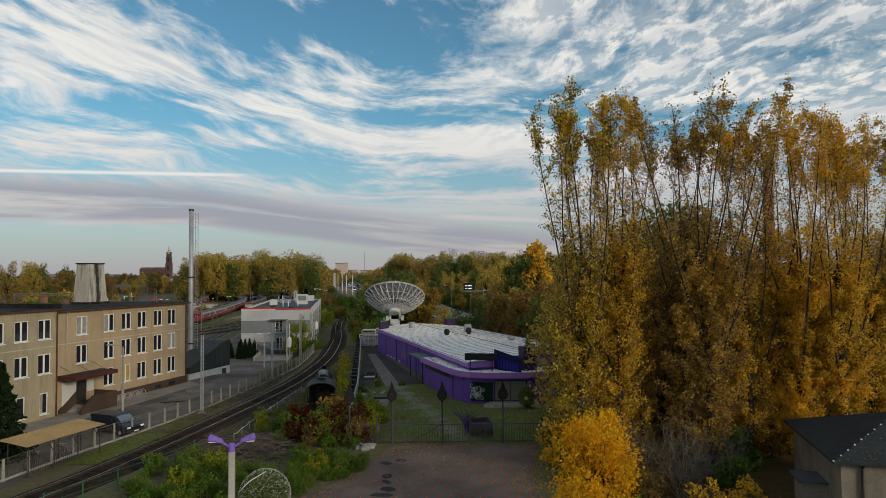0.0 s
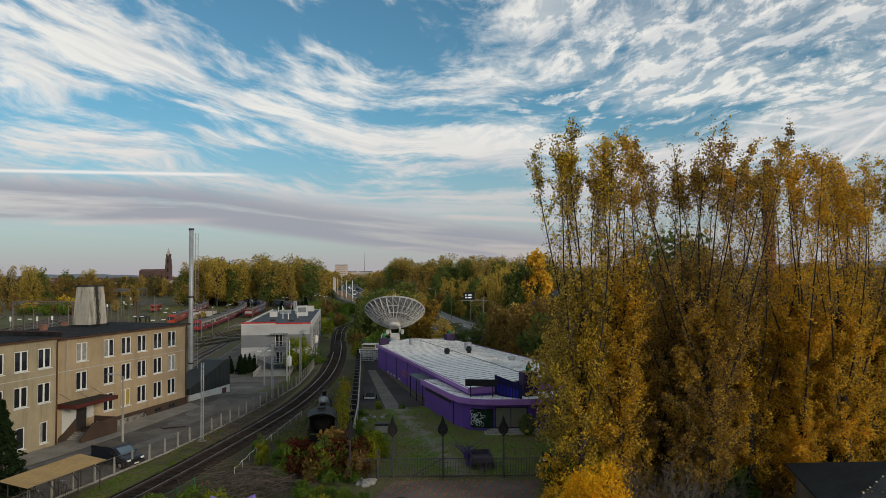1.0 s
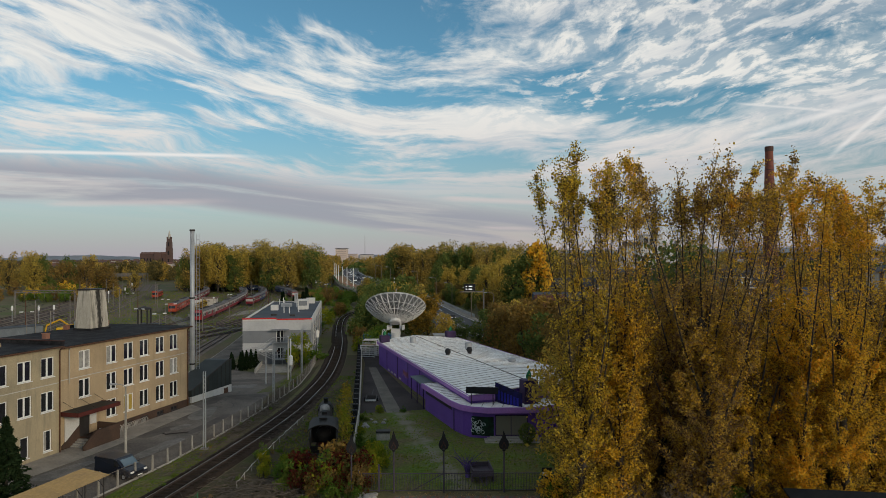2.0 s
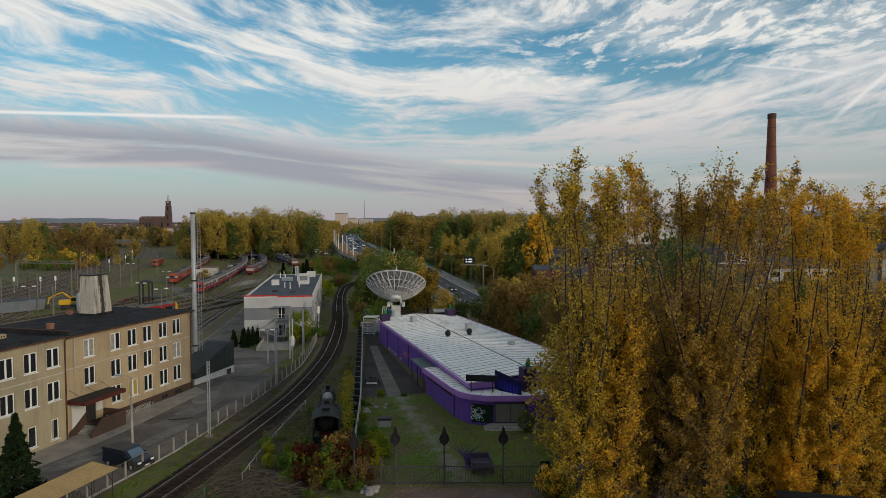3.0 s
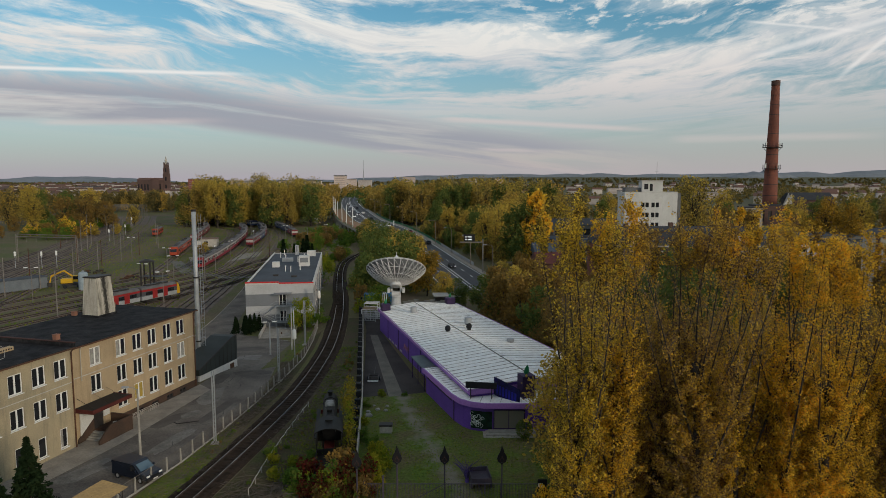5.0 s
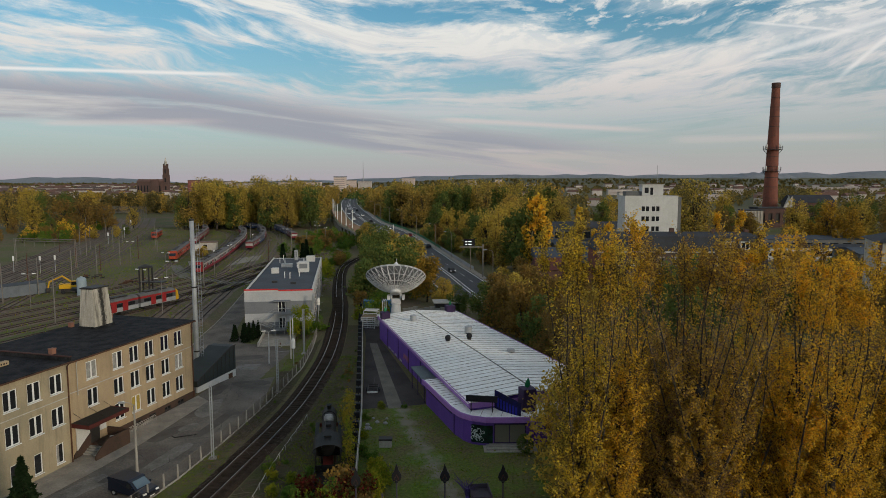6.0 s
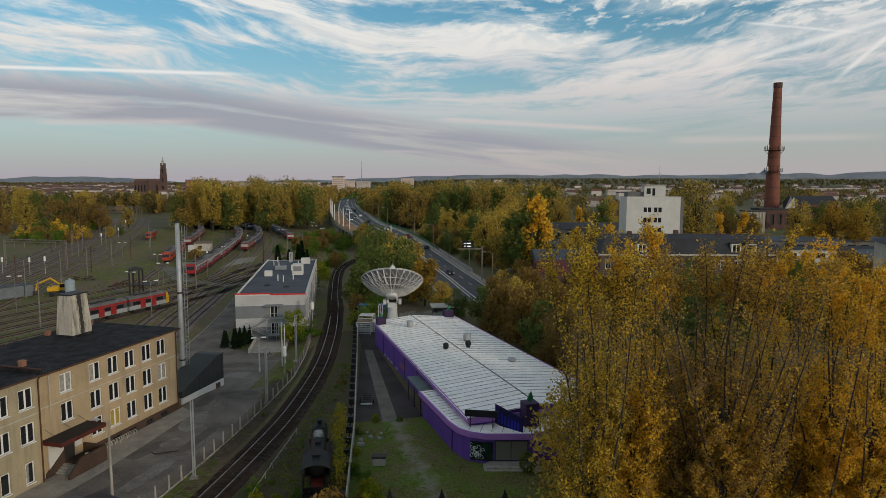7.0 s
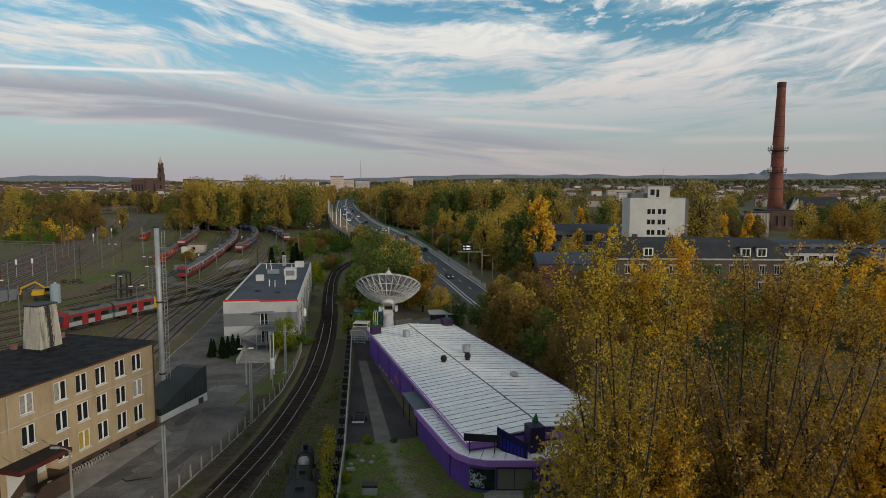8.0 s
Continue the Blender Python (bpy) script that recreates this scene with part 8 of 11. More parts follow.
for y in (178, 206, 234, 262, 290, 318, 346, 374, 402):
    road_lamp(y, 8.6, 9.5, -1)
for y in (322, 340, 360, 384, 410, 436, 462, 226, 262):
    x, yy, z, a = beside(y, -15.0 if y > 300 else -8.3)
    t = thing("white_pole", "tall plain white pole beside the road", "pole", Matrix.Translation((x, yy, z - 0.1)), "white poles")
    part("shaft", Build().tube([(0, 0, -0.5), (0, 0, 9.6)], [0.22, 0.16], 8), white_frame, t)
    part("cap", Build().lathe([(0.2, 9.6), (0.2, 9.7), (0.05, 9.8)], 8), steel, t)
x, yy, z, a = beside(193, 8.6)
sg = thing("message_sign", "black electronic message sign on a cantilever post", "road sign", Matrix.Translation((x, yy, z + 0.1)))
part("post", Build().tube([(0, 0, -0.5), (0, 0, 9.8)], 0.2, 8), mast_conc, sg)
part("beam", Build().box(-6.8, -0.15, 8.8, 0.1, 0.15, 9.15), mast_conc, sg)
part("panel", Build().box(-5.7, -0.35, 9.2, -2.4, -0.1, 11.3), black_paint, sg, "black display panel", 0.03)
glow = bpy.data.materials.new("lit_display")
glow.use_nodes = True
glow.node_tree.nodes["Principled BSDF"].inputs["Emission Color"].default_value = (0.95, 0.95, 1.0, 1)
glow.node_tree.nodes["Principled BSDF"].inputs["Emission Strength"].default_value = 0.7
for zz in (10.45, 9.65):
    part("lit_bar", Build().box(-5.2, -0.38, zz, -4.8, -0.352, zz + 0.22), glow, sg)
    part("lit_bar", Build().box(-4.4, -0.38, zz, -3.3, -0.352, zz + 0.22), glow, sg)


def motor_car(y, o, paint, label, away):
    x, yy, z, a = beside(y, o)
    t = thing("car", label, "car", Matrix.Translation((x, yy, z + 0.02)) @ Matrix.Rotation(a - math.pi / 2 + (0 if away else math.pi), 4, "Z"), "cars on the road")
    pf = [(-2.1, 0.35), (2.1, 0.35), (2.15, 0.7), (1.1, 0.92), (0.4, 1.42), (-1.0, 1.45), (-1.8, 1.0), (-2.15, 0.9)]
    b = Build()
    for xx in (-0.86, 0.86):
        b.v += [(xx * (0.82 if q > 1.1 else 1.0), yv, q) for yv, q in pf]
    n = len(pf)
    b.f = [tuple(range(n - 1, -1, -1)), tuple(range(n, 2 * n))] + [(i, (i + 1) % n, n + (i + 1) % n, n + i) for i in range(n)]
    part("body", b, paint, t, bevel=0.05)
    part("windscreen", Build().add([(-0.75, 1.06, 0.97), (0.75, 1.06, 0.97), (0.64, 0.44, 1.40), (-0.64, 0.44, 1.40)], [(0, 1, 2, 3)]).move(Matrix.Translation((0, 0.03, 0.02))), glass_dark, t)
    part("rear_window", Build().add([(-0.64, -1.04, 1.42), (0.64, -1.04, 1.42), (0.72, -1.74, 1.06), (-0.72, -1.74, 1.06)], [(0, 1, 2, 3)]).move(Matrix.Translation((0, -0.03, 0.02))), glass_dark, t)
    for sx in (-1, 1):
        part("headlight", Build().box(sx * 0.6 - 0.2, 2.1, 0.6, sx * 0.6 + 0.2, 2.19, 0.75), glow, t, "lit headlight")
        for yv in (-1.35, 1.35):
            part("wheel", Build().tube([(sx * 0.72, yv, 0.31), (sx * 0.9, yv, 0.31)], 0.31, 12), black_paint, t)


silver = mat("silver_paint", (0.42, 0.43, 0.44), rough=0.35, bump=0)
paints = (black_paint, silver, white_frame, vpaint, dark_red)
names = ("black", "silver", "white", "dark blue", "wine-red")
for i, (y, o, k, away) in enumerate(((205, 1.8, 0, False), (262, 5.6, 0, True), (290, 5.4, 4, True), (276, -2.2, 1, False), (318, 1.8, 2, False), (352, -2.0, 3, False), (366, 2.0, 0, True), (385, -5.6, 2, False),
                                    (398, -2.0, 3, False), (412, 2.0, 2, True), (430, -5.6, 1, False), (446, -2.0, 2, False), (470, 2.0, 0, True), (495, -2.2, 2, False), (520, 2.2, 1, True), (550, -2, 2, False))):
    motor_car(y, o, paints[k], f"{names[k]} saloon car with lit headlights on the road", away)
# ---- buildings on the right ----
brick = mat("red_brick", (0.24, 0.085, 0.055), (0.17, 0.065, 0.048), scale=0.3, fine=3, grain=0.25, streak=0.45, stain=(0.04, 0.03, 0.028))
dark_brick = mat("sooty_brick", (0.11, 0.060, 0.048), (0.075, 0.045, 0.04), scale=0.3, fine=3, grain=0.3)
slate = mat("dark_slate_roof", (0.040, 0.042, 0.048), (0.030, 0.031, 0.036), scale=0.3, fine=4, rough=0.7)
blue_roof = mat("blue_grey_roof", (0.075, 0.090, 0.115), (0.055, 0.068, 0.088), scale=0.1, fine=1.5)
shed_grey = mat("works_grey", (0.15, 0.15, 0.15), (0.11, 0.11, 0.11), scale=0.2)


def plain_window(parent, x, z, w, h, y=0.0, mm=None):
    o = part("window", Build().box(x - w / 2, y - 0.05, z, x - w / 2 + 0.12, y + 0.02, z + h).box(x + w / 2 - 0.12, y - 0.05, z, x + w / 2, y + 0.02, z + h).box(x - w / 2, y - 0.05, z + h - 0.12, x + w / 2, y + 0.02, z + h)
             .box(x - w / 2, y - 0.05, z, x + w / 2, y + 0.02, z + 0.12).box(x - 0.05, y - 0.05, z, x + 0.05, y + 0.02, z + h), mm or white_frame, parent)
    part("pane", Build().box(x - w / 2 + 0.1, y - 0.025, z + 0.1, x + w / 2 - 0.1, y - 0.015, z + h - 0.1), glass_dark, o)
    return o


# white office tower
tow = thing("white_tower_block", "plain white six-storey office block with few windows", "building", Matrix.Translation((65.2, 238, -1.2)) @ Matrix.Rotation(radians(-4), 4, "Z"))
TW, TH = 18.6, 23.2
cols = (6.5, 8.0, 10.1, 11.6)
hs = [(x - 0.6, x + 0.6, z, z + 1.7) for x in cols for z in (7.0, 10.6, 14.2, 17.8)]
# added grey block: the tower's shaded right side put into shape and colour
part("rear_wing", Build().box(TW + 0.01, 3.0, -0.3, TW + 2.0, 12.8, TH - 0.4), shed_grey, tow, "added grey block for the shaded right side")
part("front_wall", wall_with_holes(0, TW, -0.3, TH, hs, 0.4), white_wall, tow, "white rendered wall")
part("side_wall", Build().box(0, 0.01, -0.3, 0.3, 13, TH).box(TW - 0.3, 0.01, -0.3, TW, 13, TH).box(0.3, 12.7, -0.3, TW - 0.3, 13, TH), white_wall, tow)
for a, c, d, e in hs:
    part("window", Build().box(a, 0.3, d, c, 0.35, e), glass_dark, tow)
part("roof", Build().box(0.3, 0.3, TH - 0.5, TW - 0.3, 12.7, TH - 0.35), felt, tow)
part("parapet", Build().box(-0.1, -0.1, TH, TW + 0.1, 0.3, TH + 0.15).box(TW - 0.3, 0.3, TH, TW + 0.1, 13, TH + 0.15), pale_concrete, tow)
pent = part("penthouse", Build().box(6.4, 2.0, TH - 0.4, 13.8, 7.5, TH + 4.0), white_wall, tow)
part("window", Build().box(7.2, 1.95, TH + 1.0, 8.6, 1.999, TH + 3.0), glass_dark, pent)
part("window", Build().box(9.2, 1.95, TH + 0.4, 10.2, 1.999, TH + 3.0), glass_dark, pent)
part("penthouse_roof", Build().box(6.0, 1.6, TH + 4.0, 14.2, 7.9, TH + 4.25), pale_concrete, tow)
part("plant_room", Build().box(0.8, 3, TH - 0.4, 6.4, 9, TH + 1.6), shed_grey, tow)
part("aerial", Build().tube([(12.0, 4.0, TH + 4.2), (12.0, 4.0, TH + 11)], 0.07, 5).tube([(11.4, 4, TH + 7.5), (12.6, 4, TH + 7.5)], 0.05, 4), steel, tow)
part("low_wing", Build().box(5.0, -5.0, -0.3, 18.0, -0.01, 3.6), white_wall, tow)
sdish = thing("satellite_dish", "small white satellite dish on a roof", "satellite dish", Matrix.Translation((77, 235, 3.45)))
part("reflector", Build().lathe([(0.1, 0), (0.7, 0.12), (1.2, 0.45)], 16).move(Matrix.Rotation(radians(50), 4, "X")), dish_white, sdish, smooth=True)
part("mount", Build().tube([(0, 0, -1.2), (0, 0, 0)], 0.08, 6), steel, sdish)

# brick stack with platforms
stack = thing("brick_chimney", "very tall tapering red brick factory chimney with steel platforms", "chimney", Matrix.Translation((209.5, 424, -1.2)))
part("shaft", Build().lathe([(4.7, -0.5), (4.6, 6), (4.1, 24), (3.4, 50), (2.55, 80), (2.4, 86)], 28), brick, stack, "red brick shaft", smooth=False)
part("crown", Build().lathe([(2.4, 86), (2.6, 86.2), (2.6, 89.2), (2.3, 89.3)], 28), dark_brick, stack, "sooty brick crown")
for z in (10, 17, 24, 30, 37, 43, 56, 62, 68, 74, 80):
    r = np.interp(z, (0, 6, 24, 50, 80, 86), (4.7, 4.6, 4.1, 3.4, 2.55, 2.4)) + 0.05
    part("iron_band", Build().lathe([(r, z), (r + 0.03, z + 0.02), (r + 0.03, z + 0.28), (r, z + 0.3)], 28), dark_steel, stack)
for z, w in ((34, 1.4), (47.5, 2.2)):
    r = 3.9 if z < 40 else 3.5
    part("platform", Build().lathe([(r, z), (r + w, z), (r + w, z + 0.25), (r, z + 0.25)], 24), dark_steel, stack)
    for k in range(16):
        a = 2 * math.pi * k / 16
        c, s = math.cos(a), math.sin(a)
        part("guard_post", Build().tube([((r + w) * c, (r + w) * s, z), ((r + w) * c, (r + w) * s, z + 2.6)], 0.09, 4), dark_steel, stack)
        if k % 4 == 1:
            part("aerial_panel", Build().box(-0.3, -0.2, z + 0.4, 0.3, 0.2, z + 3.4).move(Matrix.Translation(((r + w * 0.8) * c, (r + w * 0.8) * s, 0))), white_frame, stack, "white aerial panel")
    part("guard_rail", Build().tube([((r + w) * math.cos(2 * math.pi * k / 24), (r + w) * math.sin(2 * math.pi * k / 24), z + 1.3) for k in range(25)], 0.08, 4, False), dark_steel, stack)
    for k in range(8):
        a = 2 * math.pi * k / 8
        part("strut", Build().tube([(r * math.cos(a), r * math.sin(a), z - 2.5), ((r + w) * math.cos(a), (r + w) * math.sin(a), z)], 0.09, 4), dark_steel, stack)
works = thing("brick_boiler_house", "derelict dark brick boiler house with sagging roof", "factory", Matrix.Translation((190, 398, -1.2)))
part("low_block", wall_with_holes(0, 20, -0.3, 11.5, [(1.5 + 4.5 * k, 4.0 + 4.5 * k, 2.5, 8.5) for k in range(4)], 0.5), dark_brick, works)
# dark body block; its colour gives the unlit inside behind the open windows
part("low_block_back", Build().box(0, 0.6, -0.3, 20, 12, 11.4), dark_steel, works)
part("low_roof", Build().box(-0.4, -0.4, 11.5, 20.4, 12.4, 12.1), slate, works)
part("high_block", wall_with_holes(20.5, 46, -0.3, 15, [(22 + 4.2 * k, 24.4 + 4.2 * k, z, z + 3.4) for k in range(6) for z in (3.0, 9.5)], 0.5), dark_brick, works)
# same dark block behind the higher openings, for the unlit inside
part("high_back", Build().box(20.5, 0.6, -0.3, 46, 14, 14.9), dark_steel, works)
part("high_roof", Build().add([(20, -0.6, 15), (46.5, -0.6, 15), (46.5, 7, 19.5), (20, 7, 19.5), (46.5, 14.5, 15), (20, 14.5, 15)], [(0, 1, 2, 3), (3, 2, 4, 5), (0, 3, 5), (1, 4, 2)]), slate, works)
part("pale_gable", Build().add([(19.9, -0.7, 12), (19.9, 10, 12), (19.9, 4, 19.5)], [(0, 1, 2)]).add([(14.5, -0.72, 12.1), (20.4, -0.72, 12.1), (19.5, -0.72, 19.0)], [(0, 1, 2)]), pale_concrete, works)
silo = thing("pale_silo", "square pale ribbed concrete silo", "silo", Matrix.Translation((160, 350, -1.2)))
part("body", Build().box(0, 0, -0.3, 9.6, 8, 12.5), mat("pale_tan_concrete", (0.38, 0.33, 0.27), (0.30, 0.26, 0.22), streak=0.5), silo)
for k in range(6):
    part("rib", Build().box(0.4 + 1.55 * k, -0.25, -0.3, 0.75 + 1.55 * k, 0.0, 12.5), pale_concrete, silo)
part("roof", Build().box(-0.4, -0.4, 12.5, 10.0, 8.4, 13.1), slate, silo)


def works_shed(x, y, w, d, h, rise, wall, roof, label, turn=0.0, bays=0):
    t = thing("works_shed", label, "shed", Matrix.Translation((x, y, -1.2)) @ Matrix.Rotation(turn, 4, "Z"), "industrial sheds")
    part("wall_shell", Build().box(0, 0, -0.3, w, d, h), wall, t)
    part("roof", Build().add([(-0.5, -0.5, h), (w + 0.5, -0.5, h), (w + 0.5, d / 2, h + rise), (-0.5, d / 2, h + rise), (w + 0.5, d + 0.5, h), (-0.5, d + 0.5, h)], [(0, 1, 2, 3), (3, 2, 4, 5), (0, 3, 5), (1, 4, 2), (0, 5, 4, 1)]), roof, t)
    for k in range(bays):
        xx = w * (k + 0.5) / bays
        part("window", Build().box(xx - w / bays * 0.32, -0.06, h * 0.35, xx + w / bays * 0.32, -0.005, h * 0.75), glass_dark, t)
    return t


works_shed(50, 300, 44, 26, 7, 2.2, shed_grey, slate, "long dark industrial shed with low roof", 0, 10)
works_shed(46, 272, 50, 5, 3.6, 0.8, white_wall, slate, "row of low pale garages with dark roof", 0.02, 14)
works_shed(44, 258, 48, 5, 3.4, 0.8, shed_grey, blue_roof, "row of low grey garages with dark roof", 0.02, 14)
works_shed(92, 262, 120, 14, 5.5, 1.2, shed_grey, blue_roof, "very long low shed with blue-grey roof", -0.03, 24)
works_shed(112, 238, 100, 10, 4.5, 1.0, white_wall, slate, "very long low pale shed with dark roof", -0.03, 20)
works_shed(130, 205, 90, 16, 6, 1.5, shed_grey, blue_roof, "long low shed with blue-grey roof", -0.04, 16)
works_shed(27, 190, 20, 12, 6.5, 2.6, shed_grey, blue_roof, "grey brick shed with grey metal roof", 0.05, 4)
works_shed(22.0, 152, 6.4, 8, 8.4, 2.4, dark_brick, mat("red_brown_roof", (0.105, 0.034, 0.030), (0.075, 0.028, 0.026), scale=0.4, fine=3), "low brick house with red-brown metal roof", 0.05, 3)
works_shed(32, 262, 16, 9, 4, 0.8, shed_grey, blue_roof, "low grey flat-roofed pavilion", 0.1, 4)

# long old tenement with mansard roof
ten = thing("old_tenement", "long three-storey rendered house with dark mansard roof", "house", Matrix.Translation((36.5, 156, -1.2)) @ Matrix.Rotation(radians(-1), 4, "Z"))
OL, OH = 40.0, 12.0
tan_wall = mat("tan_render", (0.115, 0.085, 0.066), (0.080, 0.062, 0.050), scale=0.3, streak=0.4, stain=(0.10, 0.08, 0.06))
oc = [1.8 + 3.3 * k for k in range(12)]
hs = [(x - 0.65, x + 0.65, z, z + 2.0) for x in oc for z in (1.2, 5.0, 8.8)]
part("wall", wall_with_holes(0, OL, -0.3, OH, hs, 0.35), tan_wall, ten, "tan rendered wall with pale window surrounds")
part("side_wall", Build().box(0, 0.01, -0.3, 0.3, 12, OH).box(OL - 0.3, 0.01, -0.3, OL, 12, OH).box(0.3, 11.7, -0.3, OL - 0.3, 12, OH), brick, ten)
# added dark block fills the house in place of unlit rooms
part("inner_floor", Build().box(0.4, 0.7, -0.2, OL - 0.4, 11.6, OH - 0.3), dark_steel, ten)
for x in oc:
    for z in (1.2, 5.0, 8.8):
        plain_window(ten, x, z, 1.3, 2.0, 0.2)
        part("surround", Build().box(x - 0.85, -0.08, z + 2.0, x + 0.85, 0.0, z + 2.25), pale_concrete, ten)
part("cornice", Build().box(-0.4, -0.45, OH, OL + 0.4, 0.2, OH + 0.35), pale_concrete, ten)
mz = OH + 0.35
part("mansard", Build().add([(-0.3, -0.3, mz), (OL + 0.3, -0.3, mz), (OL + 0.3, 12.3, mz), (-0.3, 12.3, mz), (1.4, 1.6, mz + 3.4), (OL - 1.4, 1.6, mz + 3.4), (OL - 1.4, 10.4, mz + 3.4), (1.4, 10.4, mz + 3.4), (3, 6, mz + 4.2), (OL - 3, 6, mz + 4.2)],
     [(0, 1, 5, 4), (1, 2, 6, 5), (2, 3, 7, 6), (3, 0, 4, 7), (4, 5, 9, 8), (5, 6, 9), (6, 7, 8, 9), (7, 4, 8)]), slate, ten, "dark slate mansard roof")
for x in (9.5, 31, 34.5):
    o = part("dormer", Build().box(x - 1.1, -0.05, mz + 0.3, x + 1.1, 2.2, mz + 2.4), white_frame, ten, "white dormer")
    part("dormer_roof", Build().box(x - 1.35, -0.35, mz + 2.4, x + 1.35, 2.6, mz + 2.6), slate, o)
    part("pane", Build().box(x - 0.8, -0.07, mz + 0.6, x - 0.08, -0.052, mz + 2.1), glass_dark, o)
    part("pane", Build().box(x + 0.08, -0.07, mz + 0.6, x + 0.8, -0.052, mz + 2.1), glass_dark, o)
for x, h in ((8, 1.2), (19, 1.5), (29, 1.2), (37, 1.1)):
    part("roof_chimney", Build().box(x - 0.5, 5.4, mz + 2.5, x + 0.5, 6.3, mz + 3.6 + h), dark_brick, ten)
# pale station house further right
sta = thing("station_house", "pale two-storey old house with dark quoins", "house", Matrix.Translation((91, 138, -1.2)) @ Matrix.Rotation(radians(-22), 4, "Z"))
sc = [2.2 + 3.6 * k for k in range(6)]
hs = [(x - 0.7, x + 0.7, z, z + 2.6) for x in sc for z in (2.0, 7.0, 11.6)]
part("wall", wall_with_holes(0, 24, -0.3, 16.2, hs, 0.35), mat("pale_render", (0.52, 0.48, 0.41), (0.42, 0.39, 0.34), streak=0.5), sta)
part("side_wall", Build().box(0, 0.01, -0.3, 0.3, 14, 16.2).box(23.7, 0.01, -0.3, 24, 14, 16.2).box(0.3, 13.7, -0.3, 23.7, 14, 16.2), MATS["pale_render"], sta)
# dark block added inside, standing in for unlit rooms
part("inner_floor", Build().box(0.4, 0.7, -0.2, 23.6, 13.6, 15.9), dark_steel, sta)
for x in sc:
    for z in (2.0, 7.0, 11.6):
        plain_window(sta, x, z, 1.4, 2.6, 0.2, dark_brick)
for x in (-0.15, 23.45):
    part("quoin", Build().box(x, -0.12, -0.3, x + 0.7, 0.3, 16.2), dark_brick, sta)
part("roof", Build().add([(-0.8, -0.8, 16.2), (24.8, -0.8, 16.2), (24.8, 14.8, 16.2), (-0.8, 14.8, 16.2), (6, 7, 18.6), (18, 7, 18.6)], [(0, 1, 5, 4), (1, 2, 5), (2, 3, 4, 5), (3, 0, 4), (3, 2, 1, 0)]), slate, sta)
part("roof_chimney", Build().box(8, 5, 17.2, 9.6, 6.4, 20.6), dark_brick, sta)
# side track beyond the poplars
for k in (0, 4.8):
    railway("side_track", [(38 + k, 20), (39 + k, 50), (40.5 + k, 70), (44 + k, 100), (52 + k, 140)], "rusty side track behind the poplars", False, yard_ballast, 1.6, 5.0, 0.08, 0)
# ---- town, church and hills in the distance ----
pale_far = mat("pale_far_render", (0.56, 0.50, 0.46), (0.42, 0.37, 0.34), scale=0.05, fine=0.5, bump=0)
roof_far = mat("far_roof", (0.16, 0.085, 0.065), (0.10, 0.07, 0.06), scale=0.02, fine=0.3, bump=0)
church_brick = mat("church_brick", (0.125, 0.075, 0.064), (0.095, 0.062, 0.055), scale=0.1, fine=1.0, bump=0)
ch = thing("brick_church", "large dark brick church with a tall square tower", "church", Matrix.Translation((-418, 1000, -1.2)))
part("nave", Build().box(-42, -6, -0.5, -4, 8, 25), church_brick, ch)
part("nave_roof", Build().add([(-42.5, -6.6, 25), (-3.5, -6.6, 25), (-3.5, 1, 28.5), (-42.5, 1, 28.5), (-3.5, 8.6, 25), (-42.5, 8.6, 25)], [(0, 1, 2, 3), (3, 2, 4, 5), (0, 3, 5), (1, 4, 2)]), roof_far, ch)
part("transept", Build().box(-20, -8, -0.5, -9, -6.01, 27.5), church_brick, ch)
part("tower", Build().box(-4.2, -3.4, -0.5, 4.2, 3.4, 35), church_brick, ch, "square brick tower")
part("upper_stage", Build().box(-3.6, -3.0, 35, 3.6, 3.0, 44), church_brick, ch)
part("belfry", Build().box(-3.0, -2.6, 44, 3.0, 2.6, 49), church_brick, ch)
for sx in (-2.5, 2.5):
    for sy in (-2.1, 2.1):
        part("corner_turret", Build().box(sx - 0.6, sy - 0.6, 49, sx + 0.6, sy + 0.6, 51.5), church_brick, ch)
part("lantern", Build().lathe([(2.0, 49), (2.0, 54), (2.3, 54.1), (2.3, 54.6), (1.2, 56), (1.0, 58.5), (0.3, 61)], 8), pale_concrete, ch, "pale stone lantern top")
for k in range(8):
    if k not in (4, 5, 6):
        part("window", Build().box(-41 + 4.6 * k, -6.05, 6, -39 + 4.6 * k, -6.005, 19), black_paint, ch)
for z in (12, 24, 39):
    part("window", Build().box(-1.2, -3.46, z, 1.2, -3.41, z + 6) if z < 37 else Build().box(-1.0, -3.06, z - 2, 1.0, -3.01, z + 4), black_paint, ch)


far_pink = mat("far_pink_render", (0.62, 0.50, 0.44), (0.54, 0.43, 0.38), scale=0.05, fine=0.5, bump=0)
far_red = mat("far_red_render", (0.32, 0.10, 0.08), (0.26, 0.09, 0.07), scale=0.05, fine=0.5, bump=0)
far_glass = mat("far_window_band", (0.30, 0.25, 0.24), (0.25, 0.21, 0.20), bump=0)


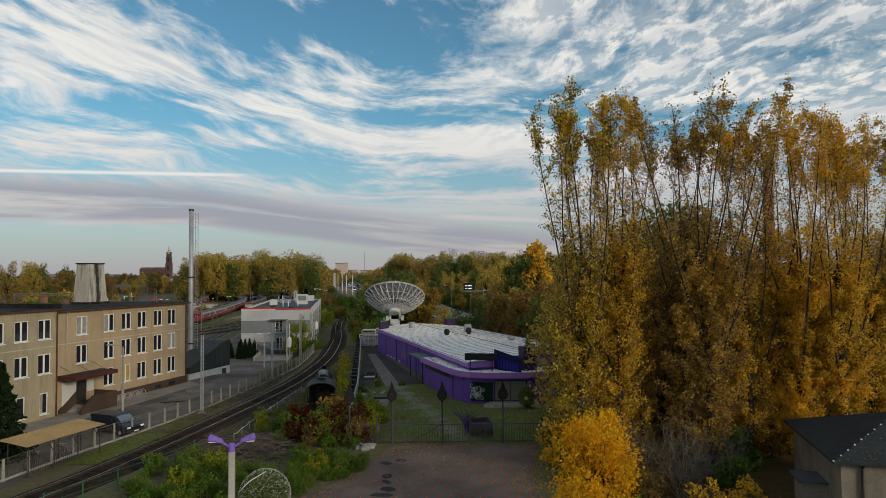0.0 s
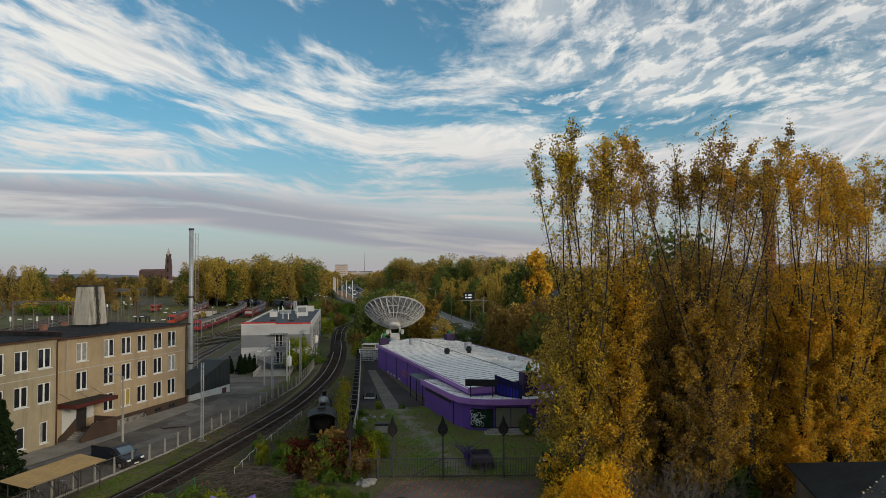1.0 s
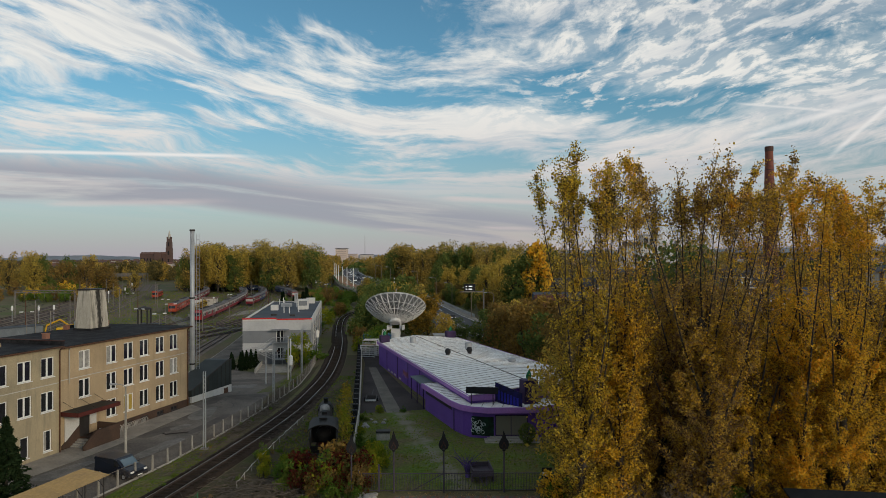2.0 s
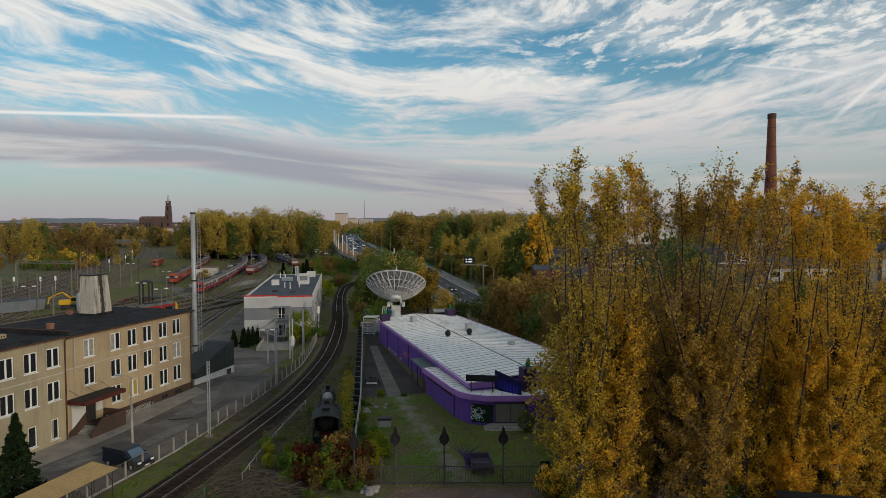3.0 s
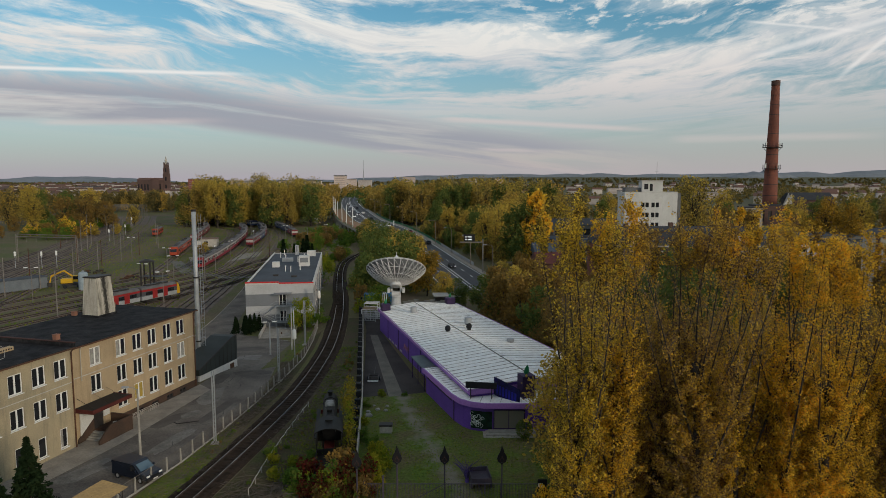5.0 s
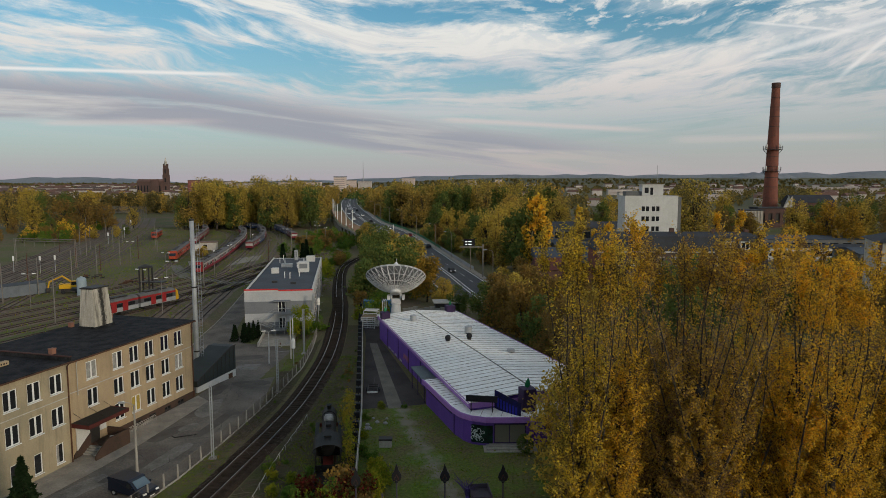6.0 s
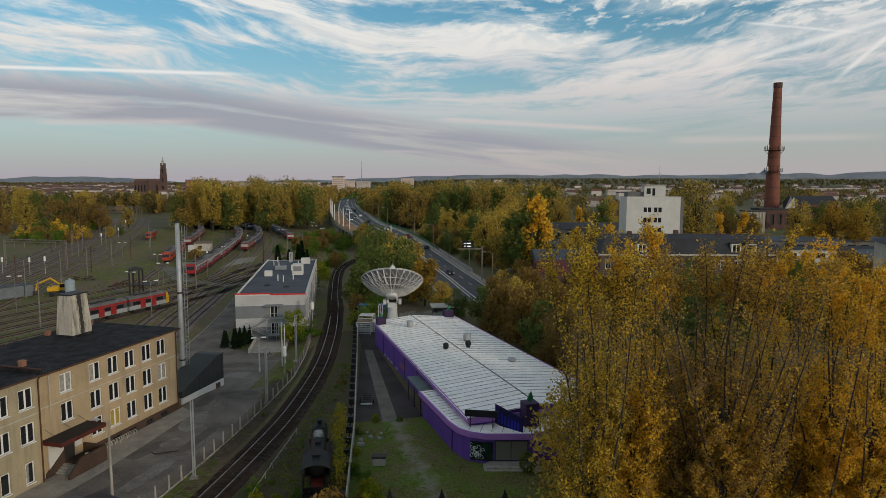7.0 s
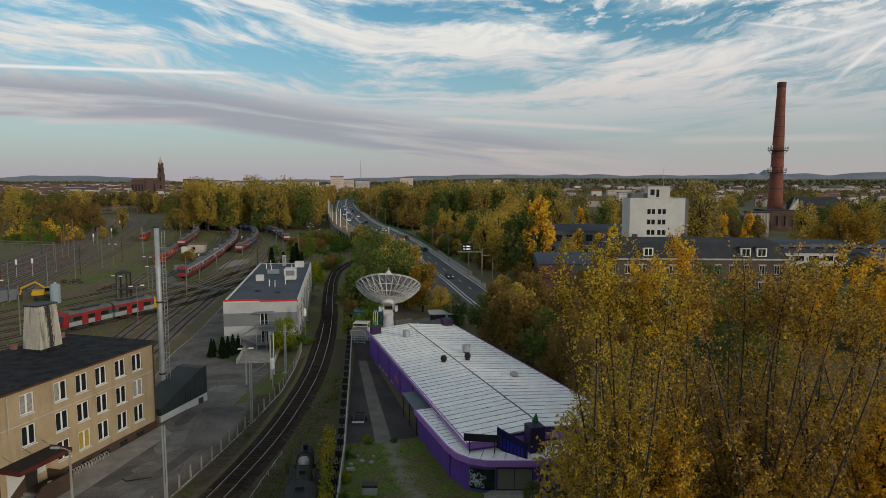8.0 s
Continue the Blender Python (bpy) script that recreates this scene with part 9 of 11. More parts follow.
def block(x, y, w, d, h, mm, label):
    t = thing("apartment_block", label, "apartment block", Matrix.Translation((x, y, -1.2)), "far apartment blocks")
    nx, nz = max(3, int(w / 5)), max(2, int(h / 3.2))
    w, h = (w, h * 0.88) if y < 1110 and x > -410 else (w * 0.7, h * 0.72)
    part("wall_shell", Build().box(0, 0, -0.5, w, d, h), mm, t)
    part("roof", Build().box(-0.3, -0.3, h, w + 0.3, d + 0.3, h + 0.8), felt, t)
    for j in range(nz):
        part("window_band", Build().box(1, -0.08, 1.6 + j * h / nz, w - 1, -0.02, 2.2 + j * h / nz), far_glass, t)
    return t


for x, y, w, h, k in ((-405, 1050, 22, 30, 2), (-380, 1060, 40, 28, 1), (-335, 1070, 60, 26, 0), (-270, 1080, 70, 27, 1), (-190, 1100, 30, 22, 0), (-162, 980, 17, 36, 1),
                      (-180, 1400, 40, 33, 0), (-230, 1500, 46, 35, 1), (-92, 1500, 40, 42, 1), (60, 1600, 30, 36, 0), (118, 1500, 24, 38, 1), (-820, 980, 110, 30, 1), (-640, 1150, 60, 18, 0),
                      (-500, 880, 40, 14, 0), (-470, 860, 26, 12, 0), (420, 1500, 90, 16, 0), (560, 1400, 120, 12, 0), (300, 1200, 70, 14, 0), (820, 1500, 180, 14, 0), (980, 1450, 120, 13, 0), (240, 900, 50, 12, 0), (330, 860, 40, 11, 0)):
    block(x, y, w, 14, h, (pale_far, far_pink, far_red)[k], "far pale apartment block with rows of windows" if h > 20 else "far low pale building")
mast_f = thing("far_radio_mast", "thin far lattice radio mast", "mast", Matrix.Translation((-205, 1700, -1.2)))
part("shaft", Build().tube([(0, 0, 0), (0, 0, 74)], [1.4, 0.4], 5), steel, mast_f)
part("base", Build().box(-4, -4, -0.5, 4, 4, 4), pale_far, mast_f)
rngf = random.Random(31)
walls_b, roofs_b = Build(), Build()
for i in range(690):
    if i < 560:
        x, y = rngf.uniform(-1150, -260), rngf.uniform(720, 1900)
    else:
        x, y = rngf.uniform(80, 1400), rngf.uniform(700, 2200)
    if abs(x + 430) < 45 and y < 1060:
        continue
    w, d, h = rngf.uniform(9, 24), rngf.uniform(8, 12), rngf.uniform(6, 13)
    m = Matrix.Translation((x, y, -1.2)) @ Matrix.Rotation(rngf.uniform(-0.5, 0.5), 4, "Z")
    walls_b.box(-w / 2, -d / 2, -0.5, w / 2, d / 2, h, m)
    r = rngf.uniform(1.5, 4.0)
    vs = [m @ Vector(p) for p in ((-w / 2 - 0.4, -d / 2 - 0.4, h), (w / 2 + 0.4, -d / 2 - 0.4, h), (w / 2 + 0.4, 0, h + r), (-w / 2 - 0.4, 0, h + r), (w / 2 + 0.4, d / 2 + 0.4, h), (-w / 2 - 0.4, d / 2 + 0.4, h))]
    roofs_b.add(vs, [(0, 1, 2, 3), (3, 2, 4, 5), (0, 3, 5), (1, 4, 2)])
town = thing("far_town", "far town of small pale houses with red-brown roofs", "town", kind="stuff")
tagged(part("house_walls", walls_b, pale_far, town), kind="stuff")
tagged(part("house_roofs", roofs_b, roof_far, town), kind="stuff")
# blue-grey distance haze is put straight into the hills' colour
hill_mat = mat("haze_tinted_far_hill", (0.20, 0.215, 0.235), (0.17, 0.19, 0.21), scale=0.004, fine=0.03, bump=0, grain=0.15)
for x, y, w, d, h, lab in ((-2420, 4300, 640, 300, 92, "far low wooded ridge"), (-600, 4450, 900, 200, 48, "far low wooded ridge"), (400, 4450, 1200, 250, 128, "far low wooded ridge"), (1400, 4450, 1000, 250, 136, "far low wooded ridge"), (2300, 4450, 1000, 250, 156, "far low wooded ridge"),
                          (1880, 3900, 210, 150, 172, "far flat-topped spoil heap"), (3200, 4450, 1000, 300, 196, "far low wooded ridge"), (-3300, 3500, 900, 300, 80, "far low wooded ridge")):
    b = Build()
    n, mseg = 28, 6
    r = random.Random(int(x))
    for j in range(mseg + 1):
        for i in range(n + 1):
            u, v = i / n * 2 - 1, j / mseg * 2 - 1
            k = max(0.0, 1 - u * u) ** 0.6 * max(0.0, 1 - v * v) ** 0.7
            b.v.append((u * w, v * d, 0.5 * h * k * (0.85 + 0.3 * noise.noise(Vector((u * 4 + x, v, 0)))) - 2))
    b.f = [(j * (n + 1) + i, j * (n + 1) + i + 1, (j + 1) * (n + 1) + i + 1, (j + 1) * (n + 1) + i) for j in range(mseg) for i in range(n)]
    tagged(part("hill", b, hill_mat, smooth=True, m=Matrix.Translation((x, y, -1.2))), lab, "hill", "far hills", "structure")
# ---- trees ----
def leaf_mesh(name, pts, size, seed, squash=0.0, long=1.25):
    """One four-cornered leaf or spray of leaves at each point, turned at random."""
    rng = np.random.default_rng(seed)
    pts = np.asarray(pts, float)
    n = len(pts)
    a = rng.normal(size=(n, 3))
    a[:, 2] *= 1.0 - squash
    a /= np.linalg.norm(a, axis=1)[:, None]
    b = np.cross(a, rng.normal(size=(n, 3)))
    b /= np.linalg.norm(b, axis=1)[:, None]
    s = (size * rng.uniform(0.6, 1.3, n))[:, None]
    v = np.empty((n, 4, 3))
    v[:, 0], v[:, 1], v[:, 2], v[:, 3] = pts - a * s * 0.5 * long, pts + b * s * 0.38, pts + a * s * 0.5 * long, pts - b * s * 0.38
    me = bpy.data.meshes.new(name)
    me.vertices.add(4 * n)
    me.vertices.foreach_set("co", v.ravel())
    me.loops.add(4 * n)
    me.loops.foreach_set("vertex_index", np.arange(4 * n, dtype=np.int32))
    me.polygons.add(n)
    me.polygons.foreach_set("loop_start", np.arange(0, 4 * n, 4, dtype=np.int32))
    me.polygons.foreach_set("loop_total", np.full(n, 4, dtype=np.int32))
    me.update(calc_edges=True)
    return me


def bend(p, d, length, steps, rise, wob, rng):
    """A limb that sets off along d and turns upwards."""
    pts = [p.copy()]
    for _ in range(steps):
        d = (d + Vector((rng.gauss(0, wob), rng.gauss(0, wob), rise + rng.gauss(0, wob * 0.5)))).normalized()
        p = p + d * (length / steps)
        pts.append(p)
    return pts


def poplar_meshes(seed, H, leaves, size, spread=1.0, knot=0.53, leaders=8, upper=0.3, lean=None):
    """Old pollarded poplar: a dark trunk clothed in short leafy shoots up to a swollen knot, and above it steep thin leaders, bare but for tufts at their tips."""
    rng = random.Random(seed)
    wood, twigs, sites = Build(), Build(), []
    K = H * knot
    trunk = bend(Vector((0, 0, -0.2)), Vector((rng.gauss(0, 0.02), rng.gauss(0, 0.02), 1)).normalized(), K + 0.2, 9, 0.05, 0.028, rng)
    wood.tube(trunk, [0.33 - 0.014 * i for i in range(10)], 9)
    top = trunk[-1]
    wood.lathe([(0.16, -0.7), (0.34, -0.35), (0.44, 0.0), (0.36, 0.3), (0.12, 0.5)], 9, tuple(top))
    for z in (rng.uniform(0.6, 0.9), rng.uniform(0.75, 0.98)):
        i = int(z * 9)
        c = trunk[i] + Vector((rng.uniform(-0.2, 0.2), rng.uniform(-0.2, 0.2), 0))
        wood.lathe([(0.1, -0.5), (0.3, -0.2), (0.36, 0.05), (0.2, 0.35)], 8, tuple(c))

    def twig(s, d, tl, r0, subs, wob=0.10):
        tw = bend(s, d, tl, 4, 0.10, wob, rng)
        twigs.tube(tw, [r0, r0 * 0.8, r0 * 0.6, r0 * 0.4, 0.004], 3, False)
        sites.append((tw, tl))
        for _ in range(subs):
            g = rng.uniform(0.6, 3.95)
            j = int(g)
            c = tw[j].lerp(tw[j + 1], g - j)
            t2 = bend(c, (d + Vector((rng.gauss(0, 0.55), rng.gauss(0, 0.55), rng.gauss(0.25, 0.35)))).normalized(), rng.uniform(0.35, 1.0), 2, 0.08, 0.1, rng)
            twigs.tube(t2, [0.008, 0.006, 0.003], 3, False)
            sites.append((t2, 0.65))
    stems = [(bend(top, Vector((0, 0, 1)), H - K, 10, 0.05, 0.03, rng), H - K)]
    for k in range(leaders):
        az = k * 2.4 + rng.uniform(-0.4, 0.4)
        f = 0.30 + 0.68 * k / leaders
        i = min(8, int(f * 9))
        p = trunk[i].lerp(trunk[i + 1], f * 9 - i)
        out = rng.uniform(0.28, 0.62) * spread * (1.15 - 0.35 * f)
        d = Vector((math.cos(az) * out, math.sin(az) * out, 1.0))
        if lean and k % 3 == 1:
            d = Vector((lean * rng.uniform(0.7, 1.3), rng.uniform(-0.15, 0.15), 1.0))
        d.normalize()
        ln = (H * (1.0 - 0.07 * (d.x * d.x + d.y * d.y) ** 0.5 - 0.09 * rng.random()) - p.z)
        stems.append((bend(p, d, ln, 10, 0.10, 0.04, rng), ln))
    for limb, ln in stems:
        wood.tube(limb, [(0.020 + 0.0034 * ln) * (1 - j / 10.5) + 0.010 for j in range(11)], 5, False)
    for stem, ln in stems:
        for q in range(int(ln * 4.0)):
            f = (0.06 + 0.93 * rng.random() ** 0.85) * 10
            i = min(9, int(f))
            s = stem[i].lerp(stem[i + 1], f - i)
            ax = rng.uniform(0, 6.283)
            side = rng.uniform(0.35, 1.0)
            left = 1.0 - f / 10
            twig(s, Vector((math.cos(ax) * side, math.sin(ax) * side, rng.uniform(0.7, 1.1))).normalized(), rng.uniform(0.6, 1.5) + 1.2 * left * rng.random(), 0.010, rng.randint(1, 3), 0.07)
        sites.append((stem[-4:], 1.2))
    for q in range(int(K * 13)):
        z = 1.6 + (K - 1.6) * rng.random()
        f = z / (K + 0.2) * 9
        i = min(8, int(f))
        s = trunk[i].lerp(trunk[i + 1], f - i)
        ax = rng.uniform(0, 6.283)
        side = rng.uniform(0.45, 1.5)
        tl = rng.uniform(0.8, 3.3) * (0.72 + 0.28 * math.sin(math.pi * z / K))
        twig(s, Vector((math.cos(ax) * side, math.sin(ax) * side, rng.uniform(0.4, 1.0))).normalized(), tl, 0.010 + 0.005 * tl, int(tl * 2.2), 0.12)
    nr = np.random.default_rng(seed + 50)
    pts, weights = [], []
    for tw, tl in sites:
        e = tw[-1]
        z = e.z / H
        w = 1.0 + (upper - 1.0) * min(1.0, max(0.0, (e.z / K - 0.82) / 0.45))
        if z > 0.80:
            w = max(w, min(0.95, upper + (z - 0.80) * 6.0)) * (0.8 if z > 0.97 else 1.0)
        clump = noise.noise(Vector((e.x * 0.75 + seed * 3.1, e.y * 0.75, e.z * 0.42)))
        weights.append(tl * w * max(0.10, 1.0 + 1.9 * clump) * rng.choice((0.2, 0.6, 1.0, 2.0)))
    tot = sum(weights)
    for (tw, tl), w in zip(sites, weights):
        n = nr.poisson(leaves * w / tot)
        if not n:
            continue
        f = nr.uniform(0.15, 1.05, n) * (len(tw) - 1)
        i = np.clip(f.astype(int), 0, len(tw) - 2)
        P = np.array([tuple(v) for v in tw])
        pts.append(P[i] + (P[i + 1] - P[i]) * (f - i)[:, None] + nr.normal(0, 0.13, (n, 3)))
    return wood, twigs, leaf_mesh("crown", np.concatenate(pts), size, seed)


def poplar(m, meshes, label, group):
    t = thing("poplar_tree", label, "tree", m, group)
    for name, me in zip(("trunk", "branchwork", "crown"), meshes):
        part(name, me, None, t)
    return t


POP = []
for k, (H, n, spread, knot, lm, upper, lean, leaf) in enumerate(((25.3, 46000, 0.80, 0.54, 8, 0.15, -0.18, leaf_lemon), (25.3, 43000, 0.72, 0.58, 7, 0.16, None, leaf_gold), (25.7, 43000, 0.85, 0.56, 8, 0.07, None, leaf_tan),
                                                              (25.3, 44000, 0.75, 0.56, 7, 0.16, None, leaf_gold), (17.5, 30000, 1.3, 0.5, 9, 0.9, None, leaf_tan))):
    w, tw, lf = poplar_meshes(100 + k, H, n, 0.137, spread, knot, lm, upper, lean)
    w, tw = w.mesh("trunk", smooth=True), tw.mesh("twigs")
    w.materials.append(bark)
    tw.materials.append(pale_bark)
    lf.materials.append(leaf)
    POP.append((w, tw, lf))
PLAB = ("tall pollarded poplar with lemon-yellow leaves below bare leaders", "tall pollarded poplar with yellow leaf tufts on its leaders", "tall thin poplar with mostly bare brown twigs",
        "tall golden poplar with bright leaf tufts at the tips", "lower poplar full of dull tan leaves")
spots = ((9.0, 44.2, 0, 1.0, 0.0), (11.4, 44.4, 1, 1.0, 0.6), (16.2, 44.6, 2, 0.97, 0.3), (17.7, 44.0, 2, 1.0, 2.5), (20.9, 46.2, 3, 0.97, 0.2), (23.8, 44.8, 3, 0.96, 2.2), (26.6, 44.2, 1, 0.91, 3.6), (29.6, 46.0, 3, 0.92, 4.4),
         (33.0, 45.6, 2, 0.93, 1.1), (36.6, 46.4, 3, 0.92, 5.2), (13.8, 50.0, 4, 0.96, 0.4), (20.2, 51.0, 4, 1.02, 1.9), (25.4, 50.5, 4, 0.92, 3.3), (30.8, 51.5, 4, 0.95, 4.6), (9.8, 50.8, 4, 0.72, 5.6), (13.9, 46.2, 4, 0.62, 2.0), (35.5, 50.5, 4, 0.95, 0.9))
for x, y, k, s, turn in spots:
    poplar(Matrix.Translation((x, y, -0.1)) @ Matrix.Rotation(turn, 4, "Z") @ Matrix.Scale(s, 4), POP[k], PLAB[k], "row of poplars")


def broad_meshes(seed, H, R, n, size, clumps=16, low=0.18, flat=0.8, round_top=1.0, limbs=True):
    """Broad-leaved tree: trunk, forked limbs and a crown of leaf sprays gathered in uneven clumps."""
    rng, nr = random.Random(seed), np.random.default_rng(seed)
    wood = Build()
    trunk = bend(Vector((0, 0, -0.3)), Vector((0, 0, 1)), H * 0.6, 6, 0.1, 0.06, rng)
    wood.tube(trunk, [0.022 * H * (1 - i / 7.5) + 0.02 for i in range(7)], 7, False)
    pts = []
    for c in range(clumps):
        f = rng.random()
        az = c * 2.4 + rng.uniform(-0.4, 0.4)
        zc = H * (low + 0.12 + (0.80 - low) * f)
        rr = R * (1.0 - 0.75 * max(0.0, f - 0.35) ** 1.3 * round_top) * rng.uniform(0.35, 0.80)
        c0 = Vector((math.cos(az) * rr, math.sin(az) * rr, zc))
        cr = R * rng.uniform(0.30, 0.50) * (1.0 - 0.25 * f)
        i = min(5, 1 + int(f * 4))
        if limbs:
            wood.tube(bend(trunk[i], (c0 - trunk[i]).normalized(), (c0 - trunk[i]).length, 3, 0.02, 0.05, rng), [0.008 * H, 0.006 * H, 0.004 * H, 0.002 * H], 4, False)
        k = int(n / clumps * (cr / (R * 0.4)) ** 2)
        d = nr.normal(size=(k, 3))
        d /= np.linalg.norm(d, axis=1)[:, None]
        rad = cr * nr.uniform(0.25, 1.0, k) ** 0.45 * (1 + 0.18 * nr.normal(size=k))
        q = d * rad[:, None]
        q[:, 2] *= flat * 1.15
        pts.append(q + np.array(tuple(c0)))
    P = np.concatenate(pts)
    P = P[P[:, 2] > H * low * 0.35]
    return wood.mesh("trunk", smooth=True), leaf_mesh("crown", P, size, seed)


def tree_kind(seed, H, R, n, size, leaf, **kw):
    w, c = broad_meshes(seed, H, R, n, size, **kw)
    w.materials.append(bark)
    c.materials.append(leaf)
    return w, c


def plant(kind, x, y, s, label, group="", name="tree", category="tree", turn=None, z=None):
    t = thing(name, label, category, Matrix.Translation((x, y, land(x, y) if z is None else z)) @ Matrix.Rotation(turn if turn is not None else x * 3.7 + y, 4, "Z") @ Matrix.Scale(s, 4), group)
    part("trunk", kind[0], None, t)
    part("crown", kind[1], None, t)
    return t


FOREST = [tree_kind(200 + i, 25, 6.8, 4700, 0.66, lf, clumps=34, low=0.05, flat=0.95, round_top=0.8) for i, lf in enumerate((leaf_autumn, leaf_wood, leaf_autumn, leaf_wood, leaf_autumn))]
FARTREE = [tree_kind(210 + i, 24, 6.4, 1000, 1.35, leaf_wood, clumps=26, low=0.05, flat=0.95, round_top=0.8, limbs=False) for i in range(3)]
FDARK = [tree_kind(220 + i, 23, 6.0, 3500, 0.74, leaf_green, clumps=28, low=0.05, flat=1.0) for i in range(2)]


def joined_crowns(places, material, label, thin=1):
    """The crowns of the back rows of a wood, too far in to be told apart, as one mesh."""
    vs = []
    for me, m in places:
        co = np.empty(len(me.vertices) * 3)
        me.vertices.foreach_get("co", co)
        M = np.array(m)
        co = co.reshape(-1, 12)[::thin].reshape(-1, 3)
        vs.append(co @ M[:3, :3].T + M[:3, 3])
    v = np.concatenate(vs)
    n = len(v) // 4
    me = bpy.data.meshes.new("wood_interior")
    me.vertices.add(4 * n)
    me.vertices.foreach_set("co", v.ravel())
    me.loops.add(4 * n)
    me.loops.foreach_set("vertex_index", np.arange(4 * n, dtype=np.int32))
    me.polygons.add(n)
    me.polygons.foreach_set("loop_start", np.arange(0, 4 * n, 4, dtype=np.int32))
    me.polygons.foreach_set("loop_total", np.full(n, 4, dtype=np.int32))
    me.update(calc_edges=True)
    me.materials.append(material)
    tagged(new("wood_interior", me), label, "wood", kind="stuff")


rng = random.Random(7)
inner = {0: [], 1: []}
for i in range(190):
    if i < 104:
        x = rng.uniform(-158, -50)
        y = rng.uniform(378, 446)
        edge = y < 400
        y -= 0.25 * (x + 100) * (1 if x > -100 else 0.2)
        s = rng.uniform(0.92, 1.12) * (1.02 if y < 400 else 1.14)
    else:
        x = rng.uniform(-36, 66)
        y = rng.uniform(378, 450)
        edge = y < 402
        y += max(0.0, -x) * 0.8
        s = rng.uniform(0.98, 1.2)
    dark = rng.random() < 0.32
    mid = np.interp(y, [q[1] for q in ROAD], [q[0] for q in ROAD])
    if mid - 24 < x < mid + 16:
        continue
    k = FDARK[i % 2] if dark else FOREST[i % 5]
    if edge:
        plant(k, x, y, s, "dark green tree at the wood edge" if dark else "broad-leaved tree turning yellow-green at the wood edge", "yellowing wood")
    else:
        inner[int(dark)].append((k[1], Matrix.Translation((x, y, land(x, y))) @ Matrix.Rotation(x * 3.7 + y, 4, "Z") @ Matrix.Scale(s, 4)))
joined_crowns(inner[0], leaf_autumn, "yellowing crowns of the wood behind its edge", 2)
joined_crowns(inner[1], leaf_green, "dark green crowns of the wood behind its edge", 2)
MID = [tree_kind(240 + i, 11, 4.6, 4000, 0.48, lf, clumps=18, low=0.05, flat=1.0) for i, lf in enumerate((leaf_brown, leaf_green, leaf_autumn, leaf_orange, leaf_rust))]
# the same trees with finer leaves for the spots closer by
FINE = [tree_kind(250 + i, 11, 4.6, 11000, 0.25, lf, clumps=20, low=0.05, flat=1.0) for i, lf in enumerate((leaf_brown, leaf_green, leaf_autumn))]
for i, (x, y, k, s, lab) in enumerate((
        (-16.5, 158, 1, 1.25, "dense green tree behind the dish"), (-11.5, 164, 1, 1.4, "dense green tree behind the dish"), (-7.5, 160, 1, 1.15, "green tree with yellowing top"),
        (-4.0, 153, 4, 0.95, "small tree with rust-orange autumn leaves"), (-20.0, 172, 1, 1.0, "dense green tree behind the dish"), (-13.0, 180, 2, 1.2, "green tree with yellowing top"), (-8.0, 185, 2, 1.1, "green tree with yellowing top"),
        (0.0, 147, 2, 0.6, "small green shrub tree"), (3.0, 138, 1, 0.55, "small green shrub tree"),
        (21.6, 63.5, 1, 1.8, "tall dark green tree among the poplars"), (8.5, 126, 1, 0.8, "dense olive hedge tree"), (11.0, 119, 0, 0.85, "dense russet-brown hedge tree"), (13.5, 112, 0, 0.95, "dense russet-brown hedge tree"), (10.2, 131, 0, 0.85, "dense russet-brown hedge tree"), (15.5, 104, 1, 0.9, "dense olive hedge tree"),
        (17.0, 97, 0, 1.0, "dense russet-brown hedge tree"), (19.0, 90, 0, 1.0, "dense russet-brown hedge tree"), (20.5, 82, 2, 0.95, "dense yellowing hedge tree"), (18.5, 112, 0, 1.05, "dense russet-brown hedge tree"), (22.0, 100, 2, 1.05, "dense yellowing hedge tree"),
        (14.5, 124, 2, 0.95, "dense yellowing hedge tree"), (24.0, 88, 0, 1.0, "dense russet-brown hedge tree"), (23.0, 74, 0, 0.9, "dense russet-brown hedge tree"), (17.5, 75, 2, 0.8, "dense yellowing hedge tree"),
        (13, 150, 2, 0.8, "dense yellowing hedge tree"), (18, 146, 0, 0.85, "dense russet-brown hedge tree"), (22, 155, 2, 0.9, "dense yellowing hedge tree"))):
    plant(FINE[k] if y < 100 else MID[k], x, y, s, lab, "hedge trees beside the hall")
for i, (x, y, k, s) in enumerate(((11.5, 56.5, 2, 1.15), (15.0, 58.5, 2, 1.25), (18.8, 57.0, 0, 1.2), (22.6, 58.5, 2, 1.25), (26.6, 57.0, 2, 1.15), (30.6, 58.5, 0, 1.25), (34.6, 57.5, 2, 1.2), (38.5, 59.0, 0, 1.1))):
    plant(FINE[k], x, y, s, ("russet-brown tree behind the poplars", "", "olive-yellow tree behind the poplars")[k], "trees behind the poplars")
maple = tree_kind(260, 6.4, 2.5, 15000, 0.125, leaf_orange, clumps=24, low=0.12, flat=1.1)
plant(maple, 7.6, 34.0, 1.0, "small maple with glowing orange leaves", name="maple_tree")
# ---- bushes, hedges, weeds ----
BUSH = {k: [tree_kind(300 + 7 * i + j, 2.0, 1.35, 1250, 0.18, lf, clumps=12, low=0.02, flat=0.9) for j in range(2)]
        for i, (k, lf) in enumerate((("green", leaf_lush), ("red", leaf_red), ("fresh", leaf_fresh), ("brown", leaf_brown), ("gold", leaf_gold)))}
BLAB = {"green": "dense low green bush with small leaves", "red": "deep red creeper bush over the bank", "fresh": "yellow-green bush with fresh leaves", "brown": "dry brown leafy autumn bush", "gold": "dense golden-leaved autumn bush"}


